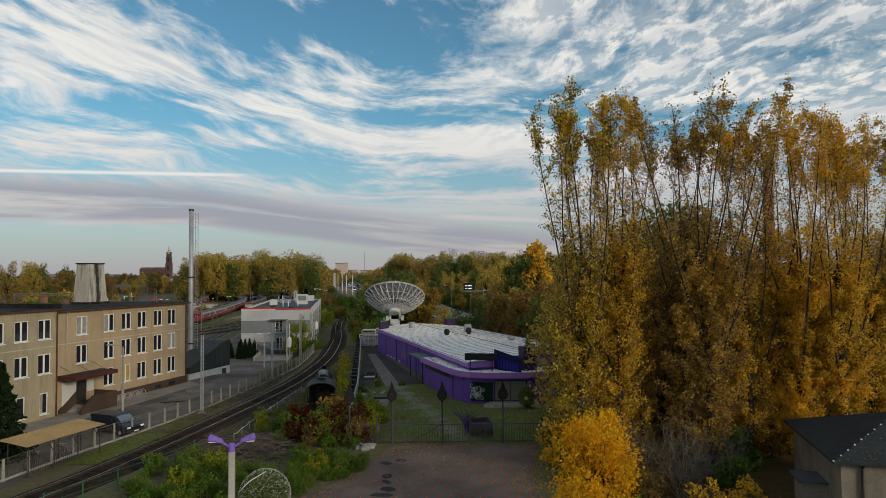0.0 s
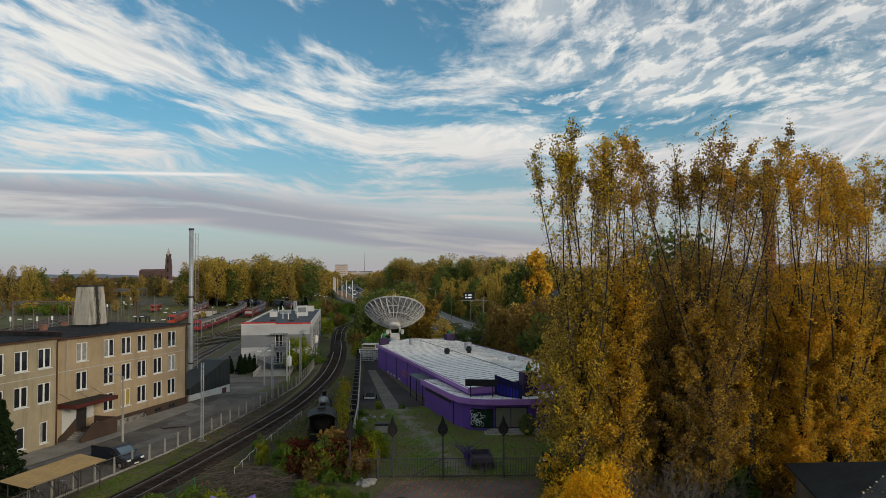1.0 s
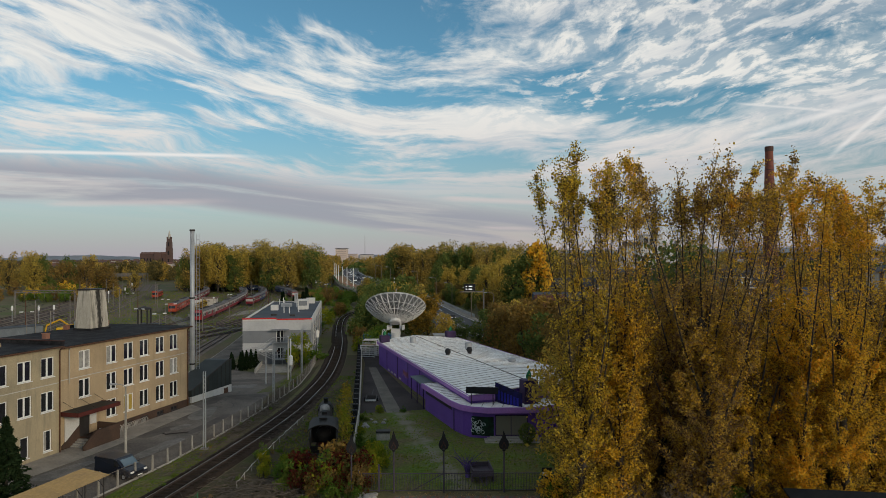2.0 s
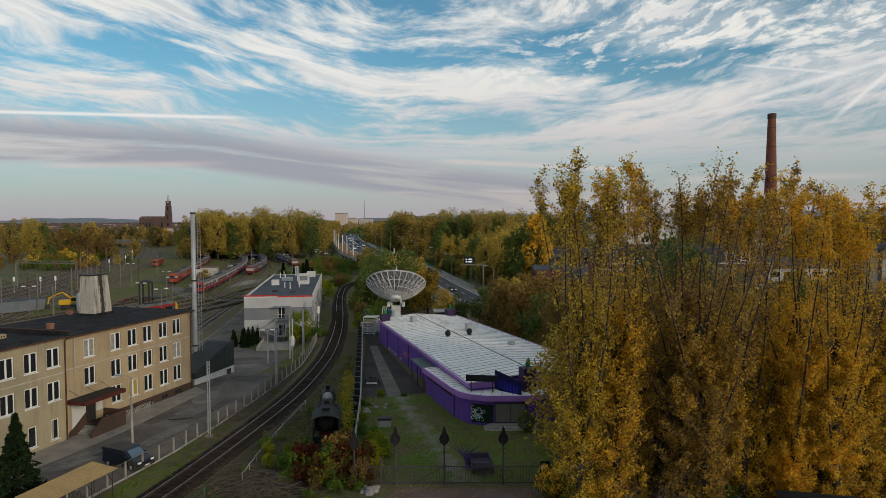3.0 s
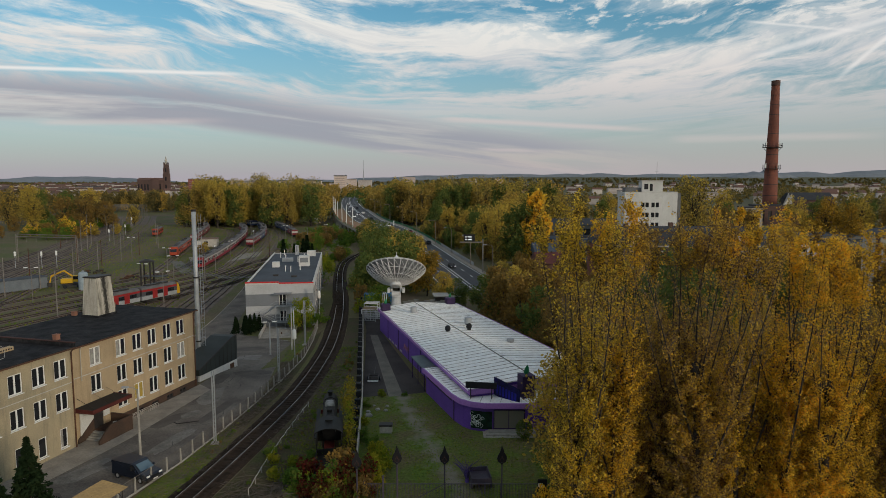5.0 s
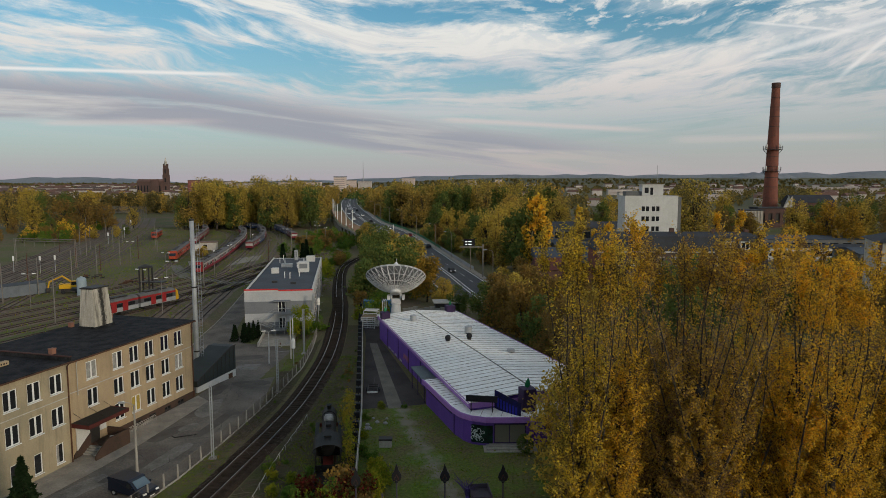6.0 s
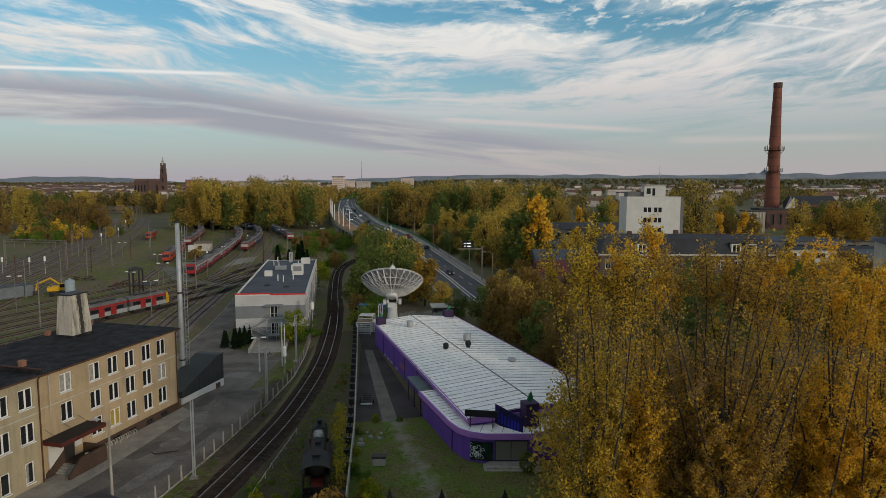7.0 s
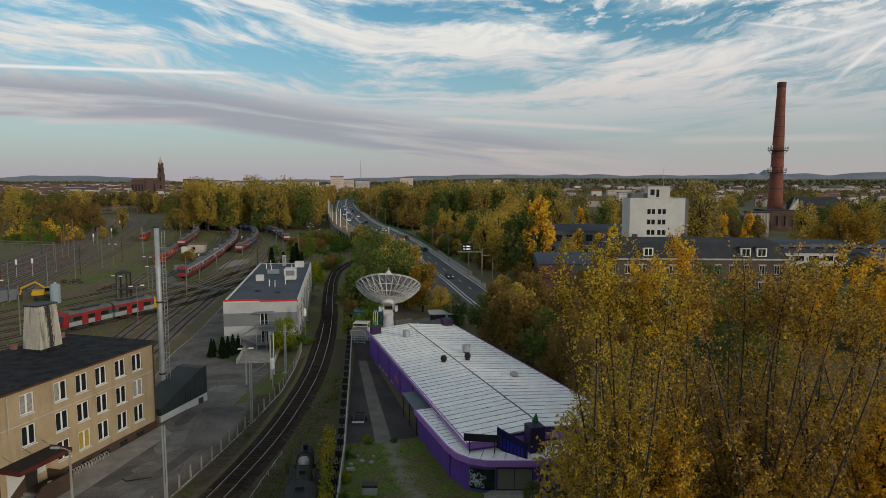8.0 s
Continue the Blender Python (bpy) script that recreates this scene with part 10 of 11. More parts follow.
def bush(kind, x, y, s, i=0):
    plant(BUSH[kind][i % 2], x, y, s, BLAB[kind], "bushes", "bush", "bush")


rb2 = random.Random(11)
for x, y, s in ((-17.5, 39.5, 0.8), (-16.0, 41.3, 0.9), (-14.2, 40.2, 0.8), (-12.6, 41.5, 0.8), (-13.6, 43.4, 0.7), (-16.8, 43.6, 0.9), (-11.4, 43.0, 0.6), (-9.6, 43.6, 0.75), (-8.4, 45.2, 0.7), (-7.0, 46.4, 0.65), (-5.7, 46.9, 0.55),
                (-9.9, 46.5, 0.8), (-8.2, 47.8, 0.6), (-18.9, 41.5, 0.7), (-19.6, 45.5, 0.7), (-17.6, 46.4, 0.8), (-10.8, 40.2, 0.6), (-8.9, 41.4, 0.5), (-15.3, 45.2, 0.8), (-11.9, 38.2, 0.8), (-14.8, 37.8, 0.8)):
    bush("green" if rb2.random() < 0.92 else "fresh", x, y, s * rb2.uniform(0.85, 1.1), int(x * 7))
for x, y, s, k in ((-12.0, 55.2, 1.0, "red"), (-11.6, 53.2, 0.9, "red"), (-10.3, 52.3, 0.8, "brown"), (-9.0, 52.2, 0.8, "green"), (-8.0, 54.0, 0.9, "red"), (-7.1, 52.5, 0.8, "brown"), (-11.0, 54.6, 1.1, "fresh"), (-9.4, 53.2, 0.85, "brown"), (-9.9, 54.9, 1.0, "brown"), (-10.1, 53.6, 1.15, "fresh"), (-6.9, 54.2, 0.95, "brown"), (-12.6, 53.6, 0.7, "green"), (-6.6, 53.0, 0.7, "red"), (-8.5, 52.9, 0.7, "red"),
                   (-11.9, 55.6, 1.35, "red"), (-8.0, 54.9, 1.45, "red"), (-10.4, 54.4, 1.35, "green"), (-9.2, 55.6, 1.5, "brown"), (-9.9, 53.4, 1.2, "red"), (-7.4, 56.4, 1.2, "red"), (-12.6, 54.4, 1.1, "green"), (-8.6, 57.8, 0.85, "red"), (-12.4, 59.3, 0.9, "green"), (-13.6, 55.8, 0.9, "green"), (-7.7, 56.8, 0.9, "fresh"), (-7.2, 52.2, 0.6, "green"), (-14.3, 59.5, 0.6, "fresh"),
                   (-6.3, 57.6, 1.0, "fresh"), (-6.0, 59.6, 1.0, "fresh"), (-6.8, 61.4, 0.9, "fresh"), (-5.9, 55.4, 0.7, "fresh"), (-7.2, 63.6, 0.7, "green"), (-16.6, 60.6, 0.55, "fresh"), (-15.6, 57.0, 0.6, "fresh"), (-17.2, 62.6, 0.6, "green"),
                   (-8.6, 66.0, 0.7, "green"), (-9.2, 70.5, 0.6, "fresh"), (-9.4, 76.0, 0.5, "green"), (-7.9, 79.6, 0.5, "fresh"), (-5.0, 80.0, 0.35, "green")):
    bush(k, x, y, s, int(y))
for k in range(46):
    f, g = rb2.random(), rb2.random()
    x = (-10.9 + 5.9 * f) * (1 - g) + (-9.4 + 2.8 * f) * g
    y = (50.4 - 3.2 * f) * (1 - g) + (42.2 + 2.2 * f) * g
    bush("fresh" if k % 9 == 0 else "green", x, y, rb2.uniform(0.26, 0.46), k)
for k in range(34):
    bush("green", rb2.uniform(-20.2, -12.5), rb2.uniform(37.5, 46.5), rb2.uniform(0.3, 0.6), k)


def bare_shrub(seed):
    """Leafless shrub: many thin pale stems from one stool, each with side twigs."""
    r = random.Random(seed)
    b = Build()
    for _ in range(16):
        a, out = r.uniform(0, 6.283), r.uniform(0.15, 0.75)
        L = r.uniform(2.4, 4.3)
        st = bend(Vector((0.25 * math.cos(a), 0.25 * math.sin(a), -0.1)), Vector((math.cos(a) * out, math.sin(a) * out, 1)).normalized(), L, 6, 0.05, 0.13, r)
        b.tube(st, [0.026, 0.022, 0.018, 0.014, 0.010, 0.007, 0.004], 4, False)
        for q in range(9):
            f = r.uniform(1.0, 5.9)
            i = int(f)
            s = st[i].lerp(st[i + 1], f - i)
            c = r.uniform(0, 6.283)
            b.tube(bend(s, Vector((math.cos(c), math.sin(c), r.uniform(0.2, 1.2))).normalized(), r.uniform(0.4, 1.1), 3, 0.06, 0.15, r), [0.010, 0.008, 0.005, 0.003], 3, False)
    me = b.mesh("branchwork")
    me.materials.append(shrub_bark)
    return me


shrub_bark = mat("pale_shrub_bark", (0.21, 0.175, 0.14), (0.13, 0.108, 0.088), scale=2.0, fine=10, bump=0.1)
BARE = [bare_shrub(520 + i) for i in range(3)]
for i, (x, y, s) in enumerate(((11.6, 42.0, 0.9), (12.8, 41.0, 1.05), (14.0, 40.2, 1.1), (15.2, 41.2, 1.0), (16.4, 42.2, 1.05), (17.4, 41.4, 0.95), (13.4, 42.8, 1.1), (10.6, 43.2, 0.9), (15.6, 43.6, 1.1), (18.6, 43.4, 0.9))):
    t = thing("bare_shrub", "leafless shrub of thin pale twigs", "shrub", Matrix.Translation((x, y, 0)) @ Matrix.Rotation(i * 1.9, 4, "Z") @ Matrix.Scale(s, 4), "bare shrubs")
    part("branchwork", BARE[i % 3], None, t)
SAP = [tree_kind(340 + i, 5.4, 1.1, 620, 0.16, leaf_fresh if i else leaf_sap, clumps=14, low=0.1, flat=1.6, limbs=False) for i in range(2)]
for x, y, s, k in ((-9.1, 60.5, 0.75, 0), (-9.7, 65.0, 0.85, 1), (-10.2, 68.5, 1.0, 0), (-10.8, 71.5, 1.0, 0), (-11.0, 74.0, 0.8, 1), (-9.6, 63.0, 0.7, 1), (-9.5, 52.7, 0.42, 1), (-10.8, 53.6, 0.45, 1), (-8.4, 53.5, 0.4, 1)):
    plant(SAP[k], x, y, s, "slender sapling with sparse yellow leaves", "saplings", "sapling")
# shrub layer under the poplars and along the lines
for i in range(90):
    x, y = rb2.uniform(7, 40), rb2.uniform(40, 60)
    if x < 11 and y > 52 or (18 < x < 34 and y < 45):
        continue
    bush(rb2.choice(("brown", "brown", "brown", "green", "gold")), x, y, rb2.uniform(0.6, 1.2), i)
for x, y, s, k in ((12.0, 39.0, 0.8, "brown"), (14.5, 37.5, 0.9, "gold"), (17.0, 38.0, 0.8, "gold"), (16.4, 35.2, 0.7, "fresh"), (18.2, 33.0, 0.7, "fresh"), (10.0, 36.5, 0.7, "fresh"), (10.4, 40.5, 0.9, "brown"), (13.0, 41.8, 1.1, "brown"), (17.6, 41.2, 1.0, "green"), (19.6, 46.0, 1.4, "green"), (8.8, 38.4, 0.5, "green")):
    bush(k, x, y, s, int(x))
for i in range(70):
    y = rb2.uniform(118, 260)
    x = np.interp(y, (118, 150, 180, 208, 260), (-19.4, -24, -28.8, -32.6, -29)) + rb2.choice((-1, 1)) * rb2.uniform(3.5, 9)
    if x < -26 and y < 182:
        continue
    bush(rb2.choice(("green", "brown", "green", "fresh")), x, y, rb2.uniform(0.8, 2.2), i)
FBROWN = [tree_kind(230 + i, 20, 7.5, 2600, 0.9, leaf_brown, clumps=20, low=0.04, flat=1.0) for i in range(2)]
for i in range(46):
    x, y = rb2.uniform(-68, -38), rb2.uniform(255, 330)
    bush(rb2.choice(("brown", "brown", "green", "green")), x, y, rb2.uniform(1.2, 3.0), i)
for i in range(60):
    x, y = rb2.uniform(-215, -150), rb2.uniform(300, 420)
    if x > -178 - 0.35 * (y - 330):
        continue
    bush(rb2.choice(("brown", "green", "gold")), x, y, rb2.uniform(1.8, 4.0), i)
for x, y in ((-93, 250), (-66, 300)):
    bush("brown", x, y, 1.6, int(x))
for i, (x, y, s) in enumerate(((-246, 372, 1.02), (-238, 388, 1.06), (-231, 370, 0.98), (-225, 392, 1.0), (-252, 400, 1.0), (-212, 366, 0.92), (-205, 380, 0.95), (-199, 364, 0.84), (-193, 378, 0.8), (-218, 405, 0.9), (-240, 345, 0.5), (-230, 352, 0.42),
                                (-186, 395, 0.6), (-208, 350, 0.45), (-264, 425, 0.9), (-275, 440, 0.85))):
    kind, lab = ((FDARK[i % 2], "tall dark green tree beside the yard") if i in (1, 3, 10, 13) else (FBROWN[i % 2], "russet-brown tree beside the yard") if 5 <= i <= 8 or i == 11 else (FOREST[(2 * i + 1) % 5], "tree turning yellow-green beside the yard"))
    plant(kind, x, y, s, lab, "yard-side trees")
for x, y, s, k in ((-184, 318, 0.62, 4), (-173, 326, 0.5, 2), (-166, 334, 0.55, 2), (-196, 306, 0.45, 1), (-170, 352, 0.5, 1), (-92, 252, 0.38, 2)):
    plant(MID[k], x, y, s, "low round tree with dull orange leaves" if k == 4 else "low round tree with olive leaves", "yard-side trees")
flank = random.Random(78)
rows = []
for i in range(70):
    y = flank.uniform(455, 800)
    mid = np.interp(y, [q[1] for q in ROAD], [q[0] for q in ROAD])
    x = mid + (flank.uniform(13, 42) if i % 2 else -flank.uniform(16 if y > 490 else 20, 48))
    rows.append((FARTREE[i % 3][1], Matrix.Translation((x, y, -1.3)) @ Matrix.Rotation(i * 1.7, 4, "Z") @ Matrix.Scale(flank.uniform(0.6, 0.95), 4)))
for i in range(40):
    rows.append((FARTREE[i % 3][1], Matrix.Translation((flank.uniform(-230, -70), flank.uniform(820, 930), -1.3)) @ Matrix.Rotation(i * 1.7, 4, "Z") @ Matrix.Scale(flank.uniform(0.6, 0.9), 4)))
joined_crowns(rows, leaf_wood, "olive and yellow trees lining the far road")
belt = random.Random(77)
places = {0: [], 1: []}
for i in range(190):
    y = belt.uniform(545, 690)
    x = belt.uniform(-0.72 * y, -0.22 * y)
    places[int(belt.random() < 0.6)].append((FARTREE[i % 3][1], Matrix.Translation((x, y, -1.3)) @ Matrix.Rotation(i * 1.3, 4, "Z") @ Matrix.Scale(belt.uniform(0.5, 0.8), 4)))
joined_crowns(places[0], leaf_wood, "olive tree belt behind the yard")
joined_crowns(places[1], leaf_far, "dark tree belt behind the yard")
# scattered trees to the right and behind
FRUST = tree_kind(368, 20, 6.0, 3200, 0.75, leaf_rust, clumps=20, low=0.08, flat=1.2)
FGOLD = [tree_kind(360 + i, 20, 3.6, 2600, 0.75, leaf_gold, clumps=18, low=0.08, flat=1.6, round_top=1.1) for i in range(3)]
for x, y, k, s in ((25.5, 205, "g", 1.05), (23.0, 212, "g", 0.9), (28.5, 203, "y", 1.3), (31.0, 208, "y", 0.85), (26.5, 198, "y", 0.6), (40, 215, "b", 0.55), (46, 230, "y", 0.7), (52, 226, "y", 0.65), (58, 232, "y", 0.75), (57, 210, "b", 0.6),
                   (72, 205, "y", 0.6), (99.5, 262, "f", 1.17), (88, 268, "g", 1.05), (94, 272, "f", 1.0), (98, 300, "f", 0.9), (104, 310, "y", 0.7), (112, 300, "y", 0.65), (120, 290, "y", 0.8), (128, 285, "y", 0.85), (156, 268, "o", 1.02), (163, 264, "o", 0.9), (149, 270, "o", 0.62),
                   (160, 300, "f", 0.9), (175, 310, "g", 0.9), (190, 300, "f", 0.95), (205, 290, "f", 0.9), (60, 345, "f", 0.9), (72, 350, "y", 0.8), (85, 355, "g", 0.85), (66, 370, "f", 0.9), (95, 380, "f", 0.9), (110, 390, "f", 0.9), (125, 385, "g", 0.9), (140, 395, "f", 0.9), (170, 400, "f", 1.0),
                   (235, 420, "f", 1.0), (250, 400, "g", 0.95), (268, 395, "f", 1.0), (20, 230, "b", 0.9), (16, 250, "b", 0.8), (14, 270, "g", 0.7), (22, 275, "b", 0.8), (10, 300, "b", 0.7), (18, 310, "g", 0.75), (30, 290, "b", 0.9), (33, 320, "f", 0.9), (40, 335, "f", 0.95), (18, 225, "b", 0.6), (24, 240, "g", 0.7), (13, 285, "g", 0.7), (2, 320, "b", 0.7), (-4, 345, "g", 0.8)):
    kind = {"g": FDARK[int(x) % 2], "y": FGOLD[int(x) % 3], "f": FOREST[int(x) % 5], "b": FOREST[int(y) % 5], "o": FRUST}[k]
    plant(kind, x, y, s, {"g": "tall dark green broad-leaved tree", "y": "slender golden poplar among the works", "f": "broad tree turning yellow-green", "b": "olive and brown autumn tree", "o": "large rust-orange tree beside the boiler house"}[k], "scattered trees")
for x, y, k, s in ((48.0, 128, 1, 1.25), (64, 124, 1, 0.95), (56, 131, 1, 0.9), (46, 124, 0, 0.9), (70, 120, 2, 1.0), (36, 128, 2, 0.9), (30, 122, 0, 1.0), (28, 112, 0, 1.0), (34, 104, 2, 1.0), (42, 110, 0, 0.95), (50, 106, 2, 0.9), (78, 112, 0, 1.0), (86, 108, 2, 1.0), (27, 138, 0, 0.8), (31, 150, 2, 0.7)):
    plant(MID[k], x, y, s, ("dense russet-brown garden tree", "dense dark green garden tree", "dense yellowing garden tree")[k], "garden trees")
for i, (x, y) in enumerate(((78, 128), (84, 134), (80, 146), (88, 128), (93, 121), (74, 138), (97, 130), (86, 118), (70, 146), (68, 132), (92, 112), (102, 122), (100, 190), (108, 200), (96, 178), (115, 188), (104, 170), (121, 202), (112, 176), (91, 197), (84, 184), (126, 190))):
    k = (0, 2, 1)[i % 3]
    plant(MID[k], x, y, 0.62 + 0.07 * (i % 4), ("dense russet-brown garden tree", "dense dark green garden tree", "dense yellowing garden tree")[k], "garden trees")
rb4 = random.Random(88)
for i in range(64):
    x, y = rb4.uniform(55, 330), rb4.uniform(278, 430)
    if 150 < x < 185 and y < 375 or x / y < 0.16:
        continue
    k = i % 4
    plant((FBROWN[i % 2], FDARK[i % 2], FBROWN[(i + 1) % 2], FOREST[i % 5])[k], x, y, rb4.uniform(0.4, 0.75), ("russet-brown autumn tree among the sheds", "dark green broad-leaved tree among the sheds", "russet-brown autumn tree among the sheds", "broad tree turning yellow-green")[k], "trees among the works")
for i in range(44):
    f = rb4.random()
    y = 50 + 60 * f
    x = np.interp(y, (50, 68, 80, 92, 104, 115), (-19.6, -16.6, -15.4, -15.2, -15.4, -16.4)) + rb4.uniform(0.2, 2.6) if i % 3 else np.interp(y, (50, 70, 80, 92, 104, 115), (-23.4, -22.6, -21.8, -22.0, -22.4, -22.6)) + rb4.uniform(-0.6, 0.6)
    if y < 58 and x > -16:
        continue
    bush(rb4.choice(("green", "brown", "green")), x, y, rb4.uniform(0.14, 0.30), i)
rb5 = random.Random(55)
for i in range(34):
    y = rb5.uniform(165, 330)
    x = float(np.interp(y, [q[1] for q in ROAD], [q[0] for q in ROAD])) + rb5.uniform(13.5, 34)
    k = i % 3
    plant(MID[k], x, y, rb5.uniform(0.42, 0.85), ("russet-brown scrub tree beside the road", "olive green scrub tree beside the road", "yellowing scrub tree beside the road")[k], "roadside scrub")
for x, y, k, s in ((-27.1, 262, 1, 1.1), (-18.2, 245, 2, 0.95), (-31.5, 276, 2, 1.05), (-35.0, 290, 1, 1.0), (-23.0, 250, 1, 1.1), (-17.0, 214, 1, 1.15), (-22.0, 206, 1, 1.05), (-10.5, 204, 2, 1.1), (-26.0, 228, 1, 0.9)):
    plant(MID[k], x, y, s, "dense green tree in front of the viaduct", "viaduct trees")
# conifers
def conifer_meshes(seed, H, R, n, size):
    nr = np.random.default_rng(seed)
    h = nr.uniform(0.04, 1.0, n) ** 1.1
    a = nr.uniform(0, 6.283, n)
    r = R * (1 - h) * (0.35 + 0.65 * nr.uniform(0, 1, n) ** 0.4) * (0.85 + 0.2 * np.sin(h * 60) + 0.15 * np.sin(a * 5))
    P = np.stack([r * np.cos(a), r * np.sin(a), h * H - 0.12 * r], 1)
    w = Build().tube([(0, 0, -0.3), (0, 0, H * 0.96)], [0.02 * H, 0.004 * H], 6).mesh("trunk")
    c = leaf_mesh("crown", P, size, seed, 0.5, 1.9)
    w.materials.append(bark)
    c.materials.append(leaf_dark)
    return w, c


CON = [conifer_meshes(380, 7.0, 2.3, 5200, 0.22), conifer_meshes(381, 10.0, 2.4, 2600, 0.5), conifer_meshes(382, 2.6, 0.75, 1500, 0.14)]
plant(CON[0], -32.7, 49.6, 1.0, "dark evergreen tree beside the road", name="conifer_tree")
plant(CON[0], -33.2, 46.2, 0.95, "dark evergreen tree beside the road", name="conifer_tree")
for x, y, s in ((-50, 204, 0.95), (-47, 206, 0.8), (-43.5, 208, 1.05), (-41.5, 206, 0.8), (-45.5, 212, 0.9)):
    plant(CON[1], x, y, s, "dark spruce behind the grey building", "spruces", "conifer_tree")
for x, y, s in ((-38.6, 119.6, 1.2), (-37.6, 121.8, 1.1), (-36.4, 119.0, 1.35), (-36.1, 120.4, 1.3), (-35.7, 121.8, 1.3), (-35.2, 123.2, 1.2), (-37.3, 123.6, 0.8), (-39.2, 122.4, 0.9)):
    plant(CON[2], x, y, s, "dark clipped columnar thuja", "thujas", "thuja")
plant(tree_kind(390, 6.2, 2.7, 4200, 0.26, leaf_fresh, clumps=14, low=0.1, flat=1.0), -26.6, 121.0, 1.0, "leafy light-green tree by the grey building", name="lime_tree")
for x, y in ((8.5, 71.2), (8.2, 66.4)):
    t = thing("ball_topiary", "grey-green clipped ball bush by the hall corner", "topiary", at(x, y), "ball topiaries")
    part("stem", Build().tube([(0, 0, -0.1), (0, 0, 0.7)], 0.06, 6), bark, t)
    nr = np.random.default_rng(int(x * 10))
    d = nr.normal(size=(1500, 3))
    d = d / np.linalg.norm(d, axis=1)[:, None] * nr.uniform(0.75, 1.0, 1500)[:, None] * 0.9 * np.array((1, 1, 1.15)) + np.array((0, 0, 1.1))
    me = leaf_mesh("crown", d, 0.13, 5)
    me.materials.append(leaf_green)
    part("crown", me, None, t)
# round bush under a white net
ball = thing("netted_round_bush", "round grey-green bush under a white net", "bush", at(-10.15, 38.3))
nr = np.random.default_rng(9)
d = nr.normal(size=(7400, 3))
d /= np.linalg.norm(d, axis=1)[:, None]
inner = d[:2400] * nr.uniform(0.8, 0.98, 2400)[:, None] * 1.42 + np.array((0, 0, 0.95))
me = leaf_mesh("crown", inner[inner[:, 2] > 0], 0.14, 6)
me.materials.append(leaf_green)
part("crown", me, None, ball)
fl = d[2400:] * 1.45 + np.array((0, 0, 0.95))
me = leaf_mesh("white_net_flecks", fl[fl[:, 2] > 0], 0.038, 8)
me.materials.append(mat("net_white", (0.60, 0.62, 0.56), bump=0))
tagged(part("net", me, None, ball), kind="stuff")
part("string", Build().tube([(-1.3, -0.6, 1.3), (-0.6, -0.9, 2.0), (0.2, -0.5, 2.42)], 0.02, 4), white_frame, ball)
# heap of cut brushwood
brush = Build()
for k in range(760):
    r = rb2
    x, y = r.gauss(0, 2.6), r.gauss(0, 2.6)
    hgt = max(0.05, 0.9 * math.exp(-(x * x + y * y) / 9))
    a, L = r.uniform(0, 6.283), r.uniform(0.8, 2.6)
    z = r.uniform(0.05, hgt)
    brush.tube([(x - math.cos(a) * L / 2, y - math.sin(a) * L / 2, z), (x, y, z + r.uniform(0, 0.25)), (x + math.cos(a) * L / 2, y + math.sin(a) * L / 2, max(0.03, z - r.uniform(0, 0.3)))], [0.025, 0.02, 0.008], 3, False)
heap = thing("brushwood_heap", "wide heap of cut grey-brown brushwood", "brushwood", at(-14.2, 52.2), kind="stuff")
tagged(part("twigs", brush, brush_bark, heap), kind="stuff")
brush2 = Build()
for k in range(170):
    x, y = rb2.gauss(0, 0.7), rb2.gauss(0, 4.5)
    a, L = rb2.uniform(0, 6.283), rb2.uniform(0.6, 1.8)
    z = rb2.uniform(0.05, 0.45)
    brush2.tube([(x - math.cos(a) * L / 2, y - math.sin(a) * L / 2, z), (x + math.cos(a) * L / 2, y + math.sin(a) * L / 2, max(0.03, z - 0.15))], [0.02, 0.008], 3, False)
b2 = brush2.mesh("twigs")
b2.materials.append(brush_bark)
for x, y, turn in ((-22.9, 70.5, -0.15), (-22.4, 66.0, -0.1), (-22.2, 75.5, -0.05), (-21.9, 82.7, 0.0), (-22.3, 90.0, 0.12), (-23.4, 60.5, -0.2), (-16.2, 72.0, -0.1), (-15.4, 86.0, 0.0)):
    heap2 = thing("brushwood_heap", "cut branches strewn along the track side", "brushwood", at(x, y, turn), kind="stuff")
    tagged(part("twigs", b2, None, heap2), kind="stuff")


# grass tufts and fallen leaves
def inside(poly, x, y):
    hit = False
    for (x0, y0), (x1, y1) in zip(poly, poly[1:] + poly[:1]):
        if (y0 > y) != (y1 > y) and x < (x1 - x0) * (y - y0) / (y1 - y0) + x0:
            hit = not hit
    return hit


def scatter(name, polys, n, size, material, label, category, seed, z=0.06, long=1.6):
    r = random.Random(seed)
    pts = []
    for poly, share in polys:
        xs, ys = [p[0] for p in poly], [p[1] for p in poly]
        k = 0
        while k < n * share:
            x, y = r.uniform(min(xs), max(xs)), r.uniform(min(ys), max(ys))
            if inside(poly, x, y) and noise.noise(Vector((x * 0.35, y * 0.35, seed))) + r.uniform(-0.35, 0.35) > -0.15:
                pts.append((x, y, land(x, y) + z + r.uniform(0, size * 0.3)))
            k += 1
    me = leaf_mesh(name, pts, size, seed, 0.0, long)
    me.materials.append(material)
    return tagged(new(name, me), label, category, kind="stuff")


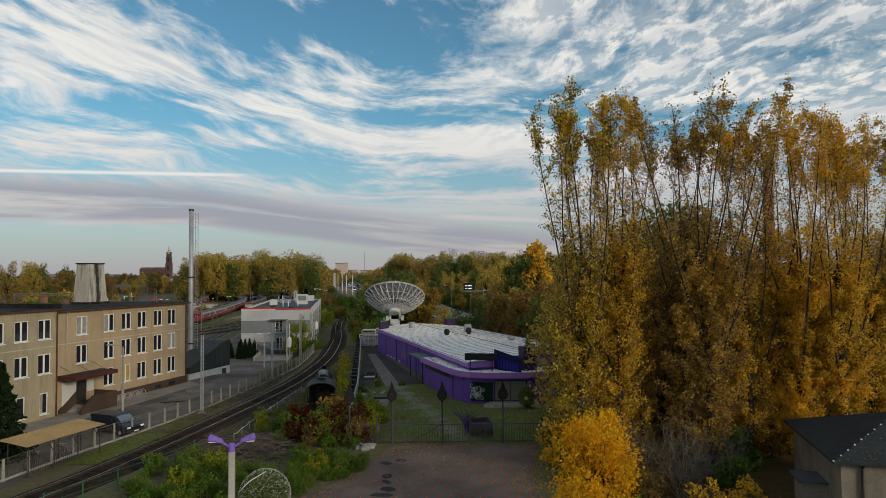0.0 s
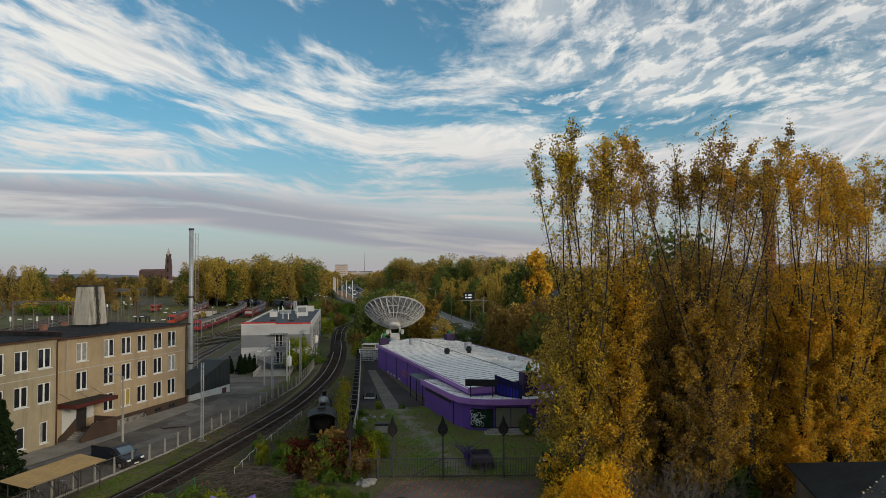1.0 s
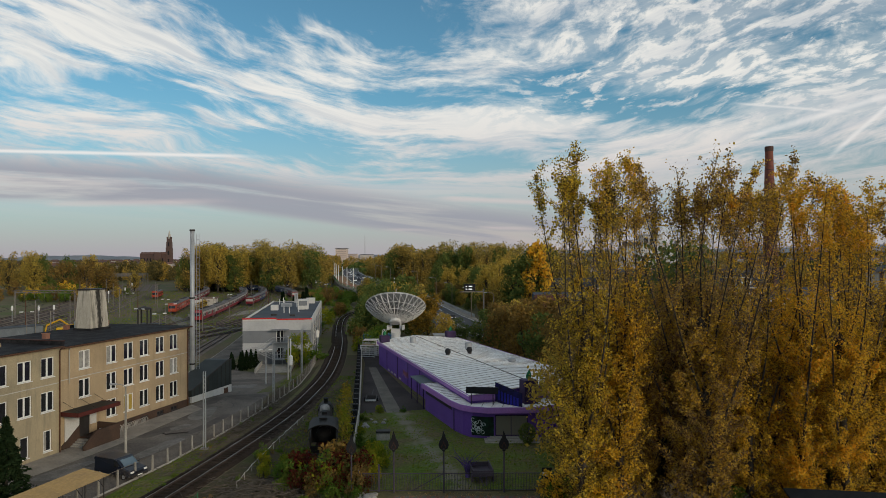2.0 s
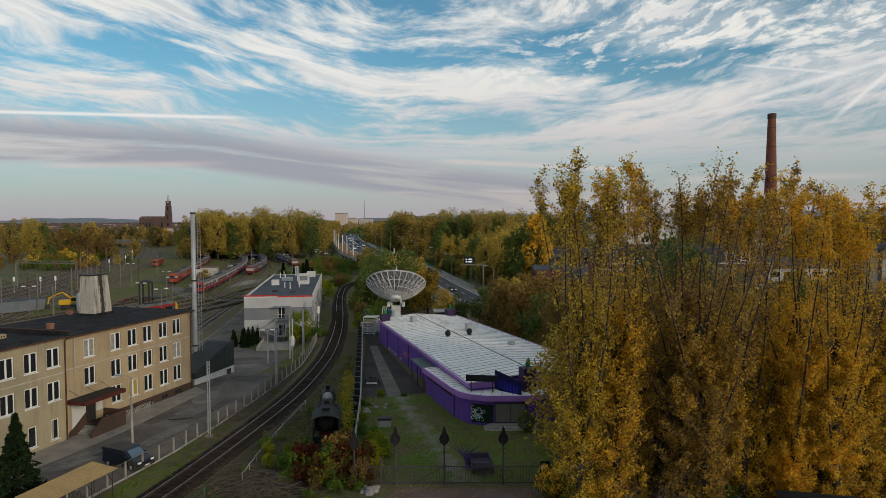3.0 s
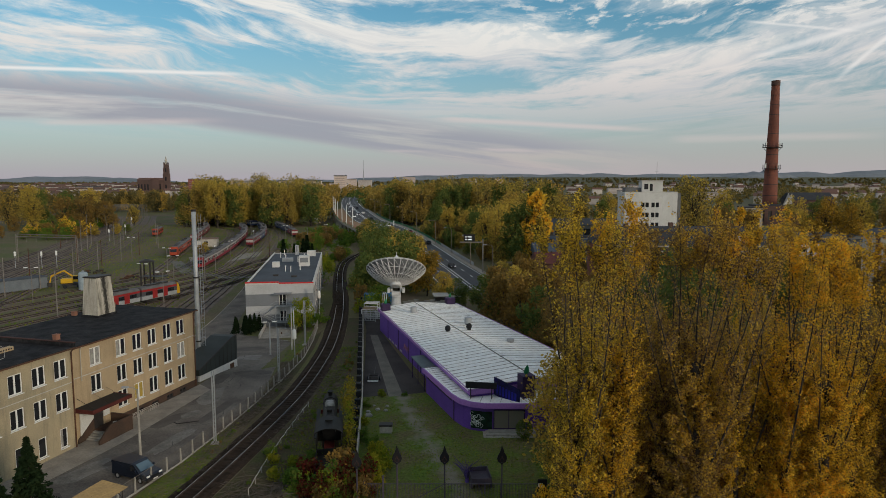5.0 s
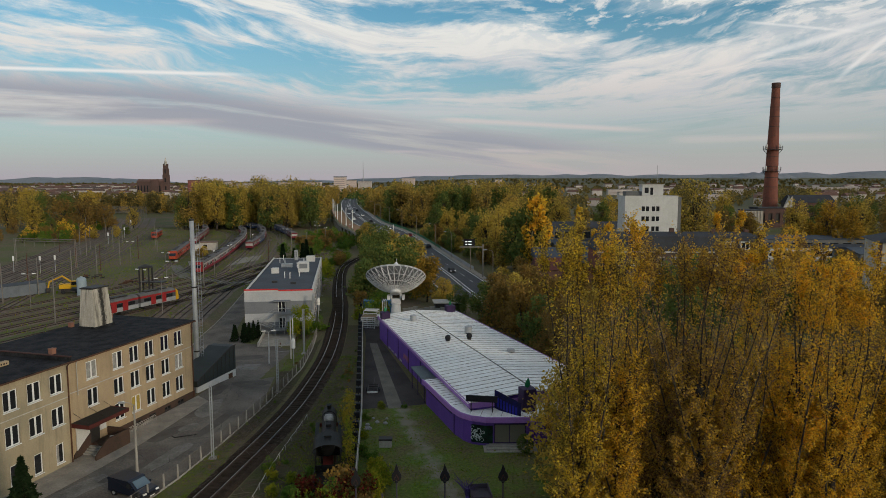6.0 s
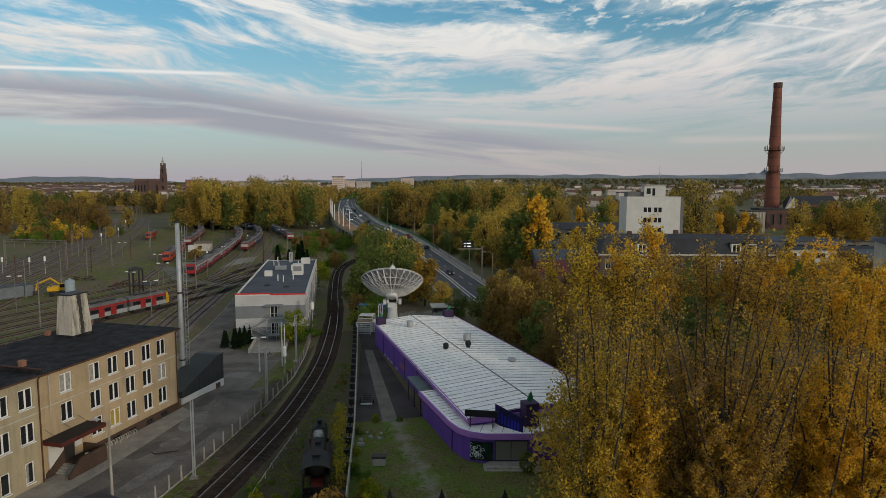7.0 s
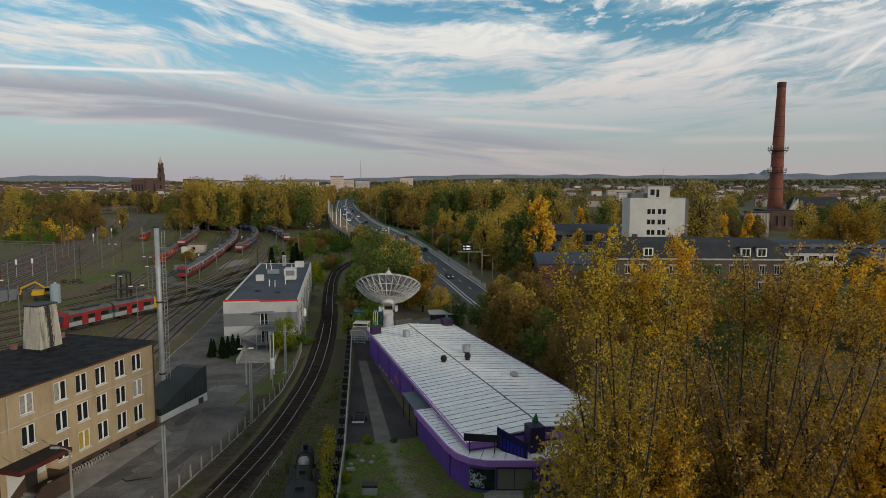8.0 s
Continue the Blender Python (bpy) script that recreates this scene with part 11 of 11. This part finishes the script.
scatter("grass_tufts", [([(-9.4, 53.6), (9.5, 53.6), (11, 66), (2.0, 68.3), (-2.6, 80.8), (-10.0, 79.4)], 0.25), ([(-27.2, 48), (-22.9, 48), (-21.4, 62), (-23.0, 72), (-25.0, 62), (-26.3, 54)], 0.08),
                        ([(-17.5, 60), (-10.5, 56), (-14, 104), (-16.6, 104), (-16.2, 76)], 0.3), ([(-24.4, 96), (-22.6, 96), (-22.8, 112), (-25.4, 130), (-28.0, 129), (-26.4, 112)], 0.1)],
        42000, 0.11, grass_leaf, "scattered tufts of green and straw grass", "grass", 21)
scatter("yard_weeds", [([(-100, 100), (-60, 120), (-50, 210), (-60, 300), (-110, 400), (-190, 400), (-120, 180)], 0.8), ([(-40, 130), (-30, 180), (-34, 235), (-60, 300), (-62, 230), (-52, 180)], 0.2)],
        36000, 0.36, grass_leaf, "dry weeds between the yard tracks", "weeds", 22, 0.1)
scatter("fallen_leaves", [([(-9, 39), (-4, 50), (-4, 53), (9, 53), (7.4, 51.6), (-3.6, 51.6), (-7, 42.5), (-8.6, 39)], 0.35), ([(2.5, 38), (20, 38), (20, 52), (7.5, 52), (5.5, 47)], 0.45), ([(-9, 38), (6, 38), (7, 52), (-4, 52)], 0.2)],
        20000, 0.095, leaf_fallen, "fallen tan leaves on paving and soil", "fallen leaves", 23, 0.035, 1.2)


# far woods
def woods(name, n, xs, ys, size, height, material, seed, keep):
    nr = np.random.default_rng(seed)
    P = []
    cells = [(nr.uniform(*xs), nr.uniform(*ys)) for _ in range(n // 40)]
    for cx, cy in cells:
        if not keep(cx, cy):
            continue
        h = height * nr.uniform(0.55, 1.2)
        r = h * nr.uniform(0.32, 0.55)
        d = nr.normal(size=(40, 3))
        d = d / np.linalg.norm(d, axis=1)[:, None] * nr.uniform(0.65, 1.0, 40)[:, None]
        P.append(d * np.array((r, r, h * 0.5)) + np.array((cx, cy, h * 0.5 - 1.5 + max(0.0, land(cx, cy) + 1.2))))
    me = leaf_mesh(name, np.concatenate(P), size, seed, 0.0, 1.1)
    me.materials.append(material)
    return tagged(new(name, me), "far patchy autumn woods and gardens", "woods", kind="stuff")


woods("far_woods", 150000, (-1100, -150), (560, 1500), 2.1, 9.5, leaf_far, 61, lambda x, y: -0.72 * y < x < -150 - 0.1 * (y - 450) and noise.noise(Vector((x * 0.006, y * 0.004, 1))) > -0.35)
woods("far_woods", 60000, (-1900, -300), (1400, 2600), 4.2, 13, leaf_far, 65, lambda x, y: x > -0.72 * y and noise.noise(Vector((x * 0.004, y * 0.003, 2))) > -0.2)
woods("far_woods", 130000, (60, 1500), (440, 1700), 2.4, 10.5, leaf_far, 62, lambda x, y: 60 + 0.02 * y < x < 0.72 * y and noise.noise(Vector((x * 0.006, y * 0.004, 5))) > -0.25)
woods("far_woods", 24000, (-140, 80), (480, 1500), 2.4, 14, leaf_green, 63, lambda x, y: abs(x + 78 + 0.26 * (y - 520)) > 22)
woods("far_woods", 90000, (-2400, 2400), (1600, 3300), 5.5, 10, leaf_far, 64, lambda x, y: abs(x) < 0.72 * y and noise.noise(Vector((x * 0.003, y * 0.003, 9))) > -0.3)
